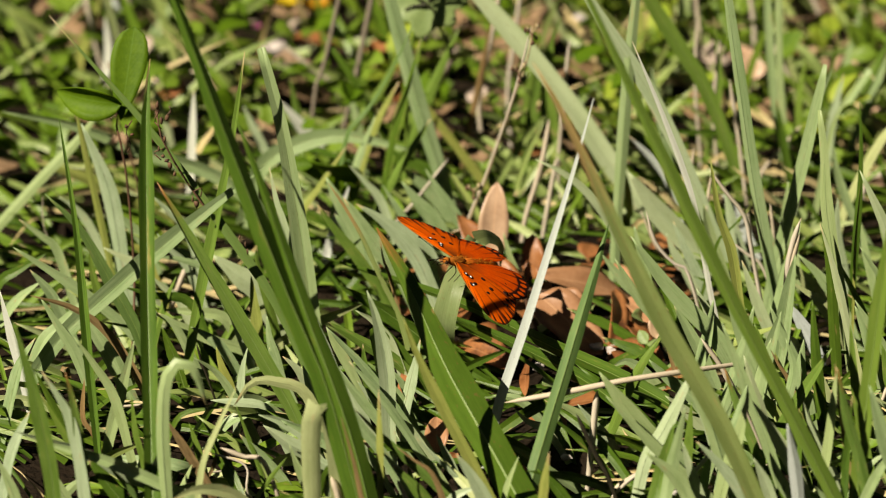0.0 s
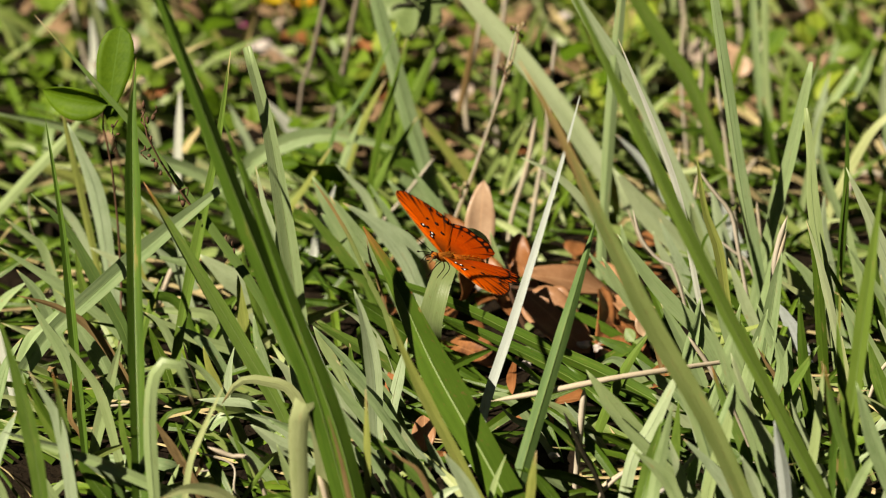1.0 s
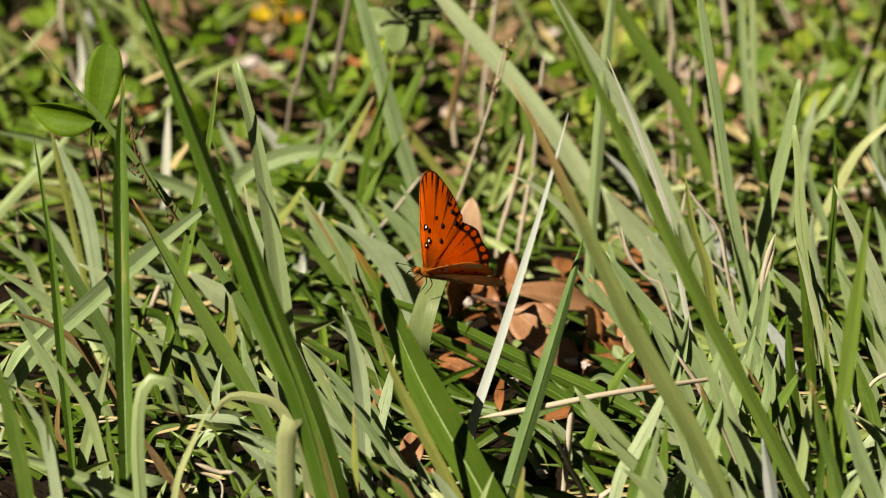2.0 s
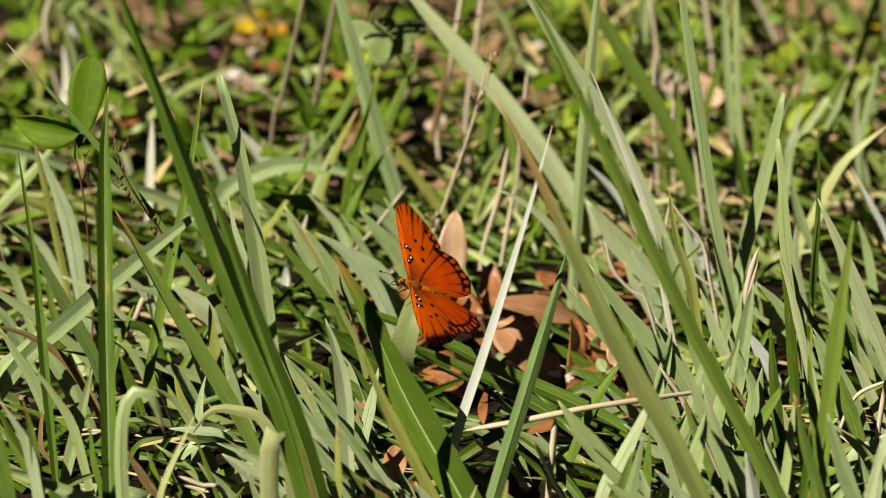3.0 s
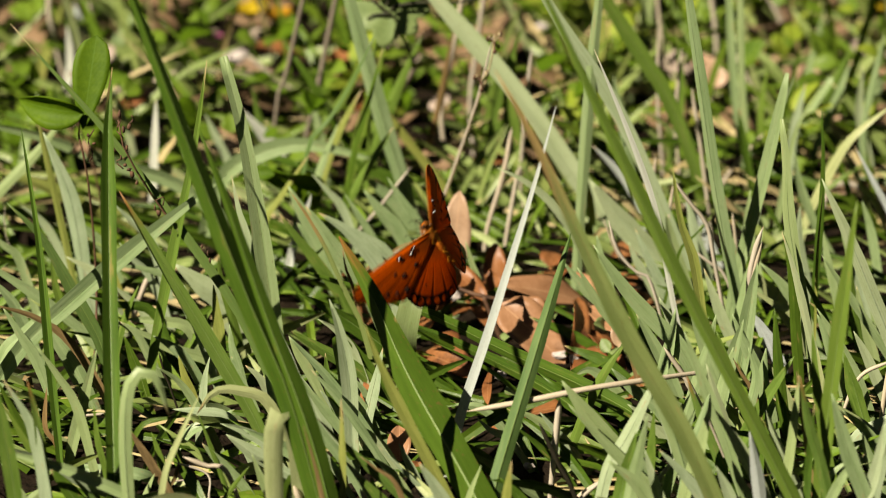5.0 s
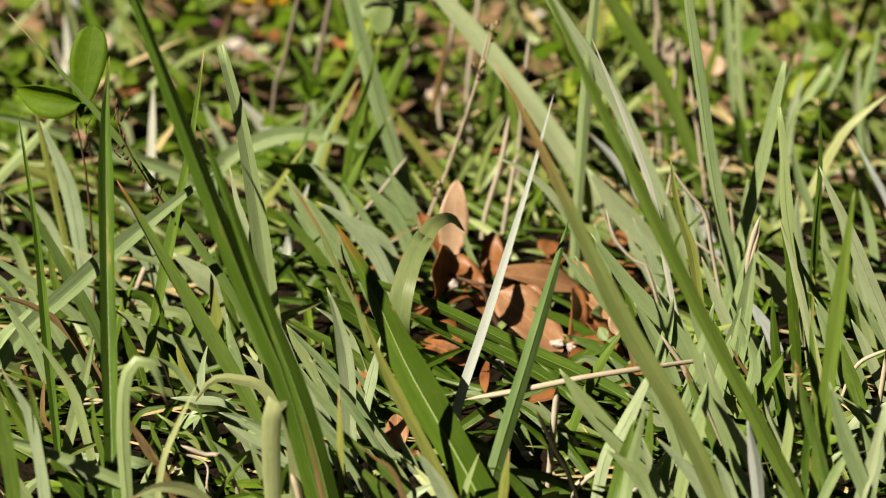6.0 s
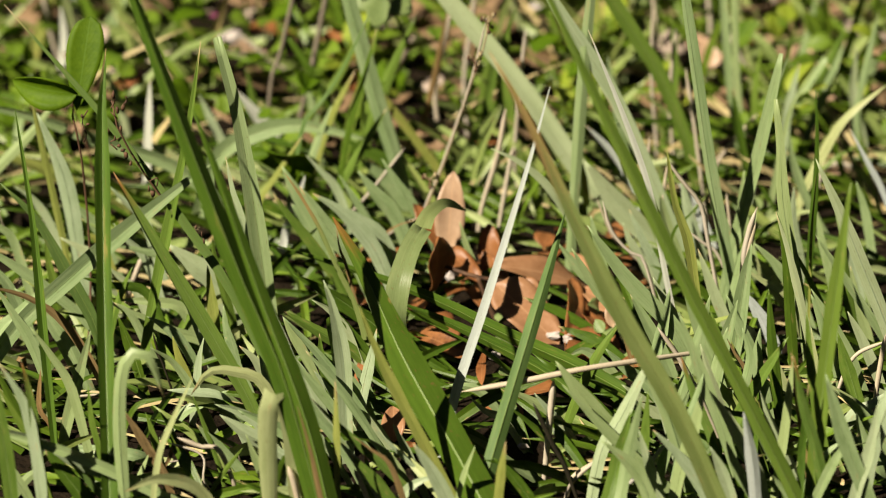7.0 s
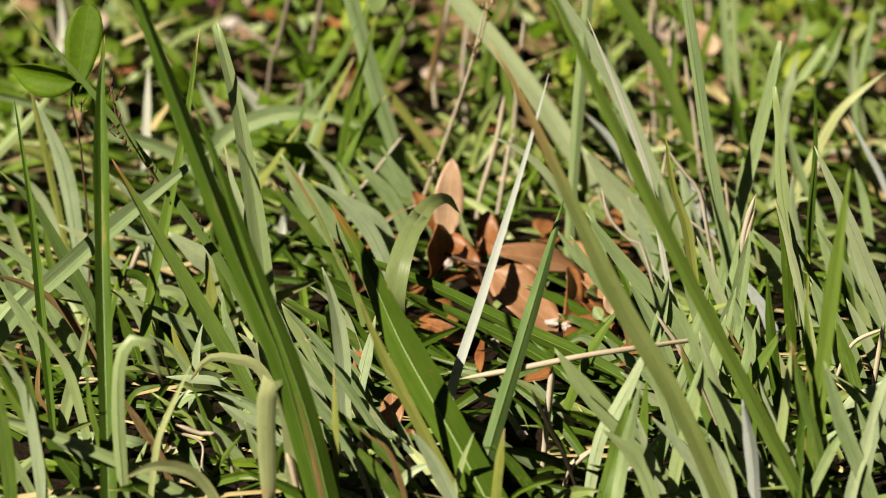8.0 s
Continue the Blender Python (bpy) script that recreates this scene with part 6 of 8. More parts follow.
blade("T", 0.0021, [(-0.0820, -0.0836, -0.0030), (-0.0910, -0.0836, 0.0233), (-0.0991, -0.0836, 0.0258), (-0.1089, -0.0836, 0.0300)])
blade("S", 0.0062, [(-0.0485, -0.0615, -0.0030), (-0.0578, -0.0615, 0.0157), (-0.0719, -0.0615, 0.0261), (-0.0848, -0.0615, 0.0326)], face=12)
blade("V", 0.0052, [(-0.0433, -0.0836, -0.0030), (-0.0525, -0.0836, 0.0130), (-0.0664, -0.0836, 0.0228), (-0.0776, -0.0836, 0.0284)], face=12)
blade("B", 0.0037, [(-0.1281, -0.1052, -0.0030), (-0.1363, -0.1052, 0.0103), (-0.1466, -0.1052, 0.0231), (-0.1537, -0.1052, 0.0320)])
blade("O", 0.0027, [(-0.0302, 0.0540, -0.0030), (-0.0332, 0.0540, 0.0124), (-0.0386, 0.0540, 0.0342), (-0.0459, 0.0540, 0.0499), (-0.0528, 0.0540, 0.0665), (-0.0586, 0.0540, 0.0794), (-0.0642, 0.0540, 0.0892), (-0.0685, 0.0540, 0.0945)], point=.7)
blade("Q", 0.0011, [(-0.0486, 0.1494, -0.0030), (-0.0379, 0.1494, 0.0185), (-0.0300, 0.1494, 0.0242), (-0.0207, 0.1494, 0.0313), (-0.0089, 0.1494, 0.0352)])

# ---- the low tangle ----
LOW_PALE = "dense tangle of pale green grass"
LOW_GREEN = "dense tangle of green grass"
LOW_SHADE_GREEN = "deep green grass low in the shade"
LOW_STRAW = "scattered dry straw in the turf"
TALL_PALE = "silvery pale grass standing behind the clearing"
LOW_SILVER = "silvery pale grass lying low in the turf"
turf("S", 170, 11, (-0.27, 0.30), (-0.13, 0.30), (0.03, 0.062), (42, 72), (0.003, 0.0065), LOW_PALE)
turf("V", 70, 12, (-0.27, 0.30), (-0.13, 0.30), (0.03, 0.062), (42, 72), (0.003, 0.0060), LOW_SILVER)
# the dark green here paints the shade low in the turf
turf("D", 480, 17, (-0.27, 0.30), (-0.13, 0.34), (0.03, 0.065), (45, 84), (0.002, 0.0055), LOW_SHADE_GREEN)
turf("G", 190, 18, (-0.27, 0.30), (-0.13, 0.34), (0.03, 0.062), (45, 75), (0.002, 0.0055), LOW_GREEN)
turf("T", 200, 13, (-0.27, 0.30), (-0.13, 0.36), (0.03, 0.09), (70, 88), (0.0008, 0.0026), LOW_STRAW)
turf("S", 240, 14, (-0.36, 0.40), (0.30, 1.10), (0.03, 0.09), (30, 84), (0.003, 0.006), LOW_PALE)
turf("G", 420, 15, (-0.36, 0.40), (0.32, 1.10), (0.03, 0.085), (30, 84), (0.003, 0.006), LOW_GREEN)
turf("D", 40, 43, (-0.36, 0.40), (0.28, 1.10), (0.04, 0.11), (25, 84), (0.003, 0.006), LOW_SHADE_GREEN)
turf("T", 130, 16, (-0.36, 0.40), (0.28, 1.10), (0.04, 0.11), (20, 85), (0.002, 0.004), LOW_STRAW)
turf("V", 34, 31, (0.05, 0.38), (0.40, 0.90), (0.09, 0.17), (3, 32), (0.003, 0.006), TALL_PALE)
turf("G", 24, 32, (0.05, 0.38), (0.40, 0.90), (0.09, 0.17), (3, 32), (0.003, 0.005), LOW_GREEN)
turf("V", 14, 33, (-0.30, 0.05), (0.42, 0.90), (0.07, 0.13), (5, 40), (0.003, 0.005), TALL_PALE)
turf("G", 18, 34, (-0.30, 0.05), (0.42, 0.90), (0.07, 0.13), (5, 40), (0.003, 0.005), LOW_GREEN)
turf("G", 110, 61, (0.00, 0.38), (0.22, 0.48), (0.03, 0.06), (15, 70), (0.002, 0.005), LOW_GREEN)
turf("S", 70, 62, (0.00, 0.38), (0.22, 0.48), (0.03, 0.06), (15, 70), (0.002, 0.005), LOW_PALE)
turf("T", 120, 63, (0.00, 0.40), (0.22, 0.75), (0.03, 0.06), (35, 85), (0.0015, 0.004), LOW_STRAW)
turf("T", 38, 35, (-0.30, 0.36), (0.40, 0.85), (0.06, 0.14), (3, 45), (0.0020, 0.0045), LOW_STRAW)
turf("S", 110, 51, (-0.36, 0.40), (0.36, 0.95), (0.05, 0.11), (10, 55), (0.003, 0.006), LOW_PALE)
turf("G", 130, 52, (-0.36, 0.40), (0.36, 0.95), (0.05, 0.11), (10, 55), (0.003, 0.006), LOW_GREEN)
turf("S", 3200, 41, (-2.4, 2.4), (-2.4, 3.2), (0.06, 0.13), (40, 80), (0.005, 0.010), "pale green lawn all round", (-0.34, 0.38, -0.30, 1.08), 5)
turf("G", 3200, 42, (-2.4, 2.4), (-2.4, 3.2), (0.06, 0.13), (40, 80), (0.005, 0.010), "green lawn all round", (-0.34, 0.38, -0.30, 1.08), 5)
turf("S", 900, 44, (-0.95, 0.99), (-0.95, 1.75), (0.06, 0.13), (40, 80), (0.005, 0.010), "pale green lawn all round", (-0.34, 0.38, -0.30, 1.08), 5)
turf("G", 1100, 45, (-0.95, 0.99), (-0.95, 1.75), (0.06, 0.13), (40, 80), (0.005, 0.010), "green lawn all round", (-0.34, 0.38, -0.30, 1.08), 5)
lay_turf()


def herb_carpet(count, seed, x_range, y_range, size, material, words, height=(0.004, 0.03), tilt=45):
    """Low herbs: many small round leaves, each on its own height, in one mesh."""
    rng = random.Random(seed)
    verts, faces, uvs, base = [], [], [], 0
    for _ in range(count):
        long = rng.uniform(*size)
        v, f, t = leaf_shape(long, long * rng.uniform(0.7, 1.05), rng.uniform(10, 50), 0.25, 0.02, 1.0, 5, 5, 0.0003, rng.random())
        m = pose(rng.uniform(*x_range), rng.uniform(*y_range), rng.uniform(*height), rng.uniform(-10, tilt * 1.6), rng.uniform(-tilt, tilt), rng.uniform(0, 360))
        verts += [m @ Vector(p) for p in v]
        uvs += t
        faces += [tuple(base + i for i in q) for q in f]
        base += len(v)
    tagged(mesh_object("herbs", verts, faces, material, None, uvs), words, "herb", kind="stuff")


herb_carpet(100, 31, (0.00, 0.38), (0.28, 0.46), (0.006, 0.013), HERB_LEAF, "round green herb leaves between the blades", (0.004, 0.034))
herb_carpet(26, 32, (0.04, 0.38), (0.30, 0.46), (0.006, 0.013), LIME_LEAF, "bright lime green leaves between the blades", (0.006, 0.03))
herb_carpet(70, 33, (-0.24, 0.02), (0.28, 0.44), (0.006, 0.014), HERB_LEAF, "round green herb leaves between the blades", (0.004, 0.026))
herb_carpet(520, 21, (-0.30, 0.40), (0.30, 1.05), (0.008, 0.019), HERB_LEAF, "low carpet of round green herb leaves", (0.006, 0.055))
herb_carpet(260, 22, (-0.08, 0.40), (0.36, 1.05), (0.007, 0.015), LIME_LEAF, "bright lime green clover leaves", (0.006, 0.05))
herb_carpet(25, 23, (-0.30, 0.34), (0.10, 0.40), (0.006, 0.014), SAGE_LEAF, "small grey green leaves under the grass", (0.002, 0.016))
herb_carpet(420, 24, (-0.36, 0.40), (0.26, 1.05), (0.009, 0.022), FRESH_LEAF, "dark green leaves under the grass", (0.002, 0.05))
herb_carpet(320, 25, (-0.36, 0.40), (0.30, 1.10), (0.016, 0.038), LITTER, "scattered brown leaf litter on the soil", (0.001, 0.022), 24)
herb_carpet(60, 26, (-0.36, 0.40), (0.36, 1.10), (0.010, 0.022), LITTER_PALE, "scattered pale pinkish leaf litter on the soil", (0.001, 0.03), 30)
herb_carpet(36, 28, (-0.05, 0.09), (0.02, 0.19), (0.005, 0.012), SAGE_LEAF, "torn bits of pale green leaf in the clearing", (0.001, 0.012), 40)
herb_carpet(45, 27, (-0.05, 0.10), (0.0, 0.22), (0.008, 0.020), DEAD_LEAF, "crumbled brown leaf litter in the clearing", (0.0, 0.006), 25)

# ---- things among the grass ----
def sprig_leaf(name, parent, material, where, turn, length, width, curl=20, cup=0.3, wave=0.04, tip=1.0, seed=0, label="", power=0.75):
    v, f, t = leaf_shape(length, width, curl, cup, wave, tip, seed=seed, power=power)
    ob = mesh_object(name, v, f, material, parent, t, label)
    ob.matrix_basis = pose(*where, *turn)
    return ob


def stem_part(name, points, radius, material, parent, label="", count=14, sides=6):
    bm = bmesh.new()
    tube(bm, curve_through(points, count), radius, sides)
    return part(name, bm, material, parent, label)


def thing(name, where, label, category, group=""):
    ob = tagged(new(name), label, category, group)
    ob.location = where
    return ob


def fallen_oak_sprig():
    """A broken twig with dead leaves still on it."""
    sprig = thing("fallen_oak_sprig", (0.0198, 0.1150, 0.0000), "fallen twig with curled brown dead oak leaves", "dead leaves")
    stem_part("twig", [(0.0579, 0.0200, -0.0054), (0.0261, 0.0100, 0.0101), (-0.0027, -0.0000, 0.0199), (-0.0182, 0.0100, 0.0214)], (0.0016, 0.0008), SEED_BROWN, sprig)
    stem_part("twig", [(0.0100, 0.0000, -0.0030), (0.0052, -0.0000, 0.0002), (-0.0027, -0.0000, 0.0199)], (0.0016, 0.0011), SEED_BROWN, sprig)
    sprig_leaf("leaf", sprig, DEAD_PALE, (-0.0164, 0.0300, 0.0212), (81.7, 2.6, -7.8), 0.0370, 0.0142, 12, 0.25, 0.09, 1.00, 0, "pale pinkish dry leaf standing upright", power=0.55)
    sprig_leaf("leaf", sprig, DEAD_LEAF, (-0.0177, 0.0350, 0.0191), (54.1, -14.4, 33.9), 0.0272, 0.0105, 20, 0.30, 0.09, 1.00, 1, power=0.70)
    sprig_leaf("leaf", sprig, DEAD_LEAF, (-0.0214, 0.0050, 0.0380), (-84.0, 0.0, -127.0), 0.0300, 0.0170, 25, 0.35, 0.09, 1.00, 2, power=0.60)
    sprig_leaf("leaf", sprig, DEAD_LEAF, (-0.0177, 0.0250, 0.0232), (-9.0, 23.3, -145.7), 0.0264, 0.0110, 25, 0.30, 0.09, 1.00, 3, power=0.60)
    sprig_leaf("leaf", sprig, DEAD_LEAF, (0.0037, 0.0350, 0.0106), (76.0, -5.4, -5.5), 0.0205, 0.0111, 22, 0.35, 0.09, 1.00, 4, "reddish brown rounded dry leaf", power=0.55)
    sprig_leaf("leaf", sprig, DEAD_LEAF, (0.0059, 0.0250, 0.0096), (87.6, -29.0, -12.6), 0.0141, 0.0079, 25, 0.30, 0.09, 1.00, 5, power=0.60)
    sprig_leaf("leaf", sprig, DEAD_TAN, (0.0057, 0.0134, 0.0200), (-11.1, 29.3, -81.6), 0.0491, 0.0146, 25, 0.35, 0.09, 1.00, 6, "tan brown dry leaf lying flat", power=0.60)
    sprig_leaf("leaf", sprig, DEAD_TAN, (0.0531, 0.0109, 0.0140), (17.8, -26.6, 25.5), 0.0301, 0.0089, 25, 0.30, 0.09, 1.00, 7, "pale pinkish dry leaf", power=0.60)
    sprig_leaf("leaf", sprig, DEAD_TAN, (0.0049, -0.0084, 0.0200), (-22.7, 25.7, -141.6), 0.0422, 0.0217, 30, 0.25, 0.09, 1.00, 8, "tan brown dry leaf lying flat", power=0.50)
    sprig_leaf("leaf", sprig, DEAD_LEAF, (0.0405, 0.0081, 0.0160), (-13.6, -32.7, -166.4), 0.0537, 0.0109, 35, 0.40, 0.09, 1.00, 9, power=0.60)
    sprig_leaf("leaf", sprig, DEAD_TAN, (0.0613, -0.0205, 0.0100), (16.6, -19.5, 30.5), 0.0306, 0.0108, 25, 0.25, 0.09, 1.00, 10, "pale pinkish dry leaf", power=0.60)
    sprig_leaf("leaf", sprig, DEAD_LEAF, (0.0208, 0.0058, 0.0040), (-1.5, -11.2, -157.5), 0.0401, 0.0115, 25, 0.30, 0.09, 1.00, 11, power=0.60)
    sprig_leaf("leaf", sprig, DEAD_LEAF, (0.0519, -0.0411, 0.0060), (-1.7, -0.6, 36.3), 0.0348, 0.0112, 25, 0.30, 0.09, 1.00, 12, power=0.60)
    sprig_leaf("leaf", sprig, DEAD_LEAF, (-0.0067, -0.0556, 0.0040), (12.3, -21.3, 43.6), 0.0417, 0.0157, 25, 0.30, 0.09, 1.00, 13, power=0.60)
    sprig_leaf("leaf", sprig, DEAD_LEAF, (-0.0013, -0.0823, 0.0020), (29.8, -33.8, -13.7), 0.0305, 0.0050, 30, 0.30, 0.09, 1.00, 14, power=0.70)
    sprig_leaf("leaf", sprig, DEAD_LEAF, (-0.0415, 0.0463, 0.0060), (39.3, -34.5, 12.2), 0.0119, 0.0074, 25, 0.30, 0.09, 1.00, 15, power=0.60)
    sprig_leaf("leaf", sprig, DEAD_LEAF, (0.0121, 0.0303, 0.0060), (9.3, -23.4, 53.1), 0.0278, 0.0105, 25, 0.30, 0.09, 1.00, 16, power=0.60)
    sprig_leaf("leaf", sprig, DEAD_TAN, (0.0256, -0.0090, 0.0180), (18.0, -31.3, 65.3), 0.0165, 0.0077, 40, 0.30, 0.09, 1.00, 17, power=0.60)
    sprig_leaf("leaf", sprig, DEAD_LEAF, (0.0388, -0.0023, 0.0040), (0.0, 9.3, -139.8), 0.0357, 0.0093, 25, 0.30, 0.09, 1.00, 18, power=0.60)


fallen_oak_sprig()


def lime_herb(where, words):
    herb = thing("lime_herb", where, words, "plant")
    stem_part("stem", [(0, 0, -0.003), (0.001, 0, 0.02), (0, 0, 0.035)], 0.0008, GRASS["G"], herb, count=6)
    for k in range(6):
        sprig_leaf("leaf", herb, LIME_LEAF, (0, 0, 0.012 + 0.004 * k), (20 + 8 * k, 0, 60 * k + 15), 0.022, 0.014, 40, 0.2, 0.03, 1.0, k)


lime_herb((0.0670, 0.5219, 0.0000), "bright lime green herb with small oval leaves")
lime_herb((0.0813, 0.5315, 0.0000), "bright lime green herb with small oval leaves")
lime_herb((0.0597, 0.5411, 0.0000), "bright lime green herb with small oval leaves")
lime_herb((0.0888, 0.4391, -0.0000), "bright lime green herb with small oval leaves")
lime_herb((0.1761, 0.3247, 0.0000), "bright lime green herb with small oval leaves")
lime_herb((0.1074, 0.5219, 0.0000), "bright lime green herb with small oval leaves")
lime_herb((0.0646, 0.6106, 0.0000), "bright lime green herb with small oval leaves")
lime_herb((0.0760, 0.6158, 0.0000), "bright lime green herb with small oval leaves")
lime_herb((0.0704, 0.6469, 0.0000), "bright lime green herb with small oval leaves")
lime_herb((0.0836, 0.6005, 0.0000), "bright lime green herb with small oval leaves")
lime_herb((0.0561, 0.5904, 0.0000), "bright lime green herb with small oval leaves")
lime_herb((-0.0485, 0.4040, 0.0000), "bright lime green herb with small oval leaves")

def dead_leaf(where, turn, length, width, curl, seed, material=DEAD_LEAF, words="single brown dead oak leaf lying in the grass"):
    v, f, t = leaf_shape(length, width, curl, 0.35, 0.05, seed=seed)
    ob = mesh_object("dead_leaf", v, f, material, None, t)
    ob.matrix_basis = pose(*where, *turn)
    tagged(ob, words, "dead leaf", "loose dead leaves")


dead_leaf((-0.0357, 0.0196, 0.0040), (40.9, -8.7, -17.7), 0.0287, 0.0069, 25, 40, DEAD_LEAF)
dead_leaf((-0.0198, -0.0293, 0.0030), (44.1, -5.9, -3.3), 0.0194, 0.0106, 25, 41, DEAD_TAN)
dead_leaf((-0.0149, -0.0408, 0.0030), (18.4, 12.3, -20.2), 0.0100, 0.0058, 25, 42, DEAD_LEAF)
dead_leaf((0.0166, -0.0690, 0.0030), (39.6, -7.7, -10.7), 0.0180, 0.0047, 25, 43, DEAD_LEAF)
dead_leaf((0.0647, -0.0601, 0.0030), (7.0, 6.6, 27.1), 0.0255, 0.0100, 25, 44, DEAD_LEAF)
dead_leaf((0.0341, -0.0130, 0.0030), (26.8, 9.6, 2.5), 0.0209, 0.0034, 25, 45, DEAD_LEAF)
dead_leaf((0.0780, 0.0788, 0.0100), (57.7, 8.5, -5.3), 0.0153, 0.0102, 20, 46, DEAD_PALE, "pale dry leaf curled among the grass")
dead_leaf((0.1862, 0.2785, 0.0100), (7.7, 37.4, -77.4), 0.0281, 0.0084, 60, 47, DEAD_PALE, "pale dry leaf curled among the grass")
dead_leaf((0.1867, 0.4289, 0.0100), (44.0, 21.8, -21.1), 0.0180, 0.0135, 30, 48, DEAD_PALE, "pale dry leaf curled among the grass")
dead_leaf((0.1642, 0.4929, 0.0100), (-26.7, 28.2, -136.8), 0.0338, 0.0108, 40, 49, DEAD_LEAF)
dead_leaf((-0.1680, 0.4036, 0.0080), (34.1, 18.0, -24.4), 0.0178, 0.0148, 30, 50, DEAD_LEAF)
dead_leaf((-0.0423, 0.3906, 0.0080), (47.6, -7.4, 6.7), 0.0206, 0.0132, 30, 51, DEAD_LEAF)
dead_leaf((-0.0585, 0.4525, 0.0080), (47.6, 7.4, -6.7), 0.0211, 0.0136, 30, 52, DEAD_LEAF)
dead_leaf((0.1367, 0.4411, 0.0120), (48.1, 0.0, -0.0), 0.0150, 0.0135, 30, 53, DEAD_PALE, "pale dry leaf curled among the grass")
dead_leaf((0.1416, 0.4007, 0.0200), (57.7, -8.5, 5.3), 0.0177, 0.0148, 20, 54, DEAD_PALE, "pale dry leaf curled among the grass")
dead_leaf((0.1873, 0.3832, 0.0200), (54.3, 25.1, -17.0), 0.0147, 0.0117, 40, 55, DEAD_PALE, "pale dry leaf curled among the grass")
dead_leaf((0.1679, 0.4599, 0.0150), (-21.4, 32.3, -126.3), 0.0242, 0.0121, 40, 56, DEAD_PALE, "pale dry leaf curled among the grass")
dead_leaf((0.2004, 0.3796, 0.0120), (-44.0, 21.8, -158.9), 0.0205, 0.0117, 40, 57, DEAD_PALE, "pale dry leaf curled among the grass")
dead_leaf((0.0131, 0.3130, 0.0120), (7.7, 37.4, -77.4), 0.0256, 0.0074, 20, 58, DEAD_LEAF)
dead_leaf((-0.1125, 0.4502, 0.0120), (0.0, 28.1, -90.0), 0.0211, 0.0121, 20, 59, DEAD_PALE, "pale dry leaf curled among the grass")
dead_leaf((-0.0547, 0.4232, 0.0120), (44.0, 21.8, -21.1), 0.0238, 0.0149, 20, 60, DEAD_LEAF)
dead_leaf((-0.1036, 0.4871, 0.0120), (0.0, 18.1, -90.0), 0.0337, 0.0122, 20, 61, DEAD_LEAF)


def broadleaf_seedling():
    """Two oval leaves on a thin twining stem."""
    plant = thing("broadleaf_seedling", (-0.1586, 0.0699, 0.0000), "twining seedling with two smooth oval green leaves", "plant")
    stem_part("stem", [(0.0000, 0.0000, -0.0030), (-0.0001, 0.0300, 0.0317), (-0.0023, 0.0300, 0.0810), (-0.0065, 0.0300, 0.1080), (-0.0051, 0.0300, 0.1134)], (0.0006, 0.0005), SEED_BROWN, plant)
    sprig_leaf("leaf", plant, FRESH_LEAF, (-0.0040, 0.0300, 0.1067), (72.3, 6.2, -7.2), 0.0426, 0.0167, 10, 0.2, 0.01, 2.10, power=0.46)
    sprig_leaf("leaf", plant, FRESH_LEAF, (-0.0033, 0.0300, 0.1145), (64.3, -85.6, 26.3), 0.0344, 0.0150, 50, 0.9, 0.03, 1.00, power=0.70)


broadleaf_seedling()


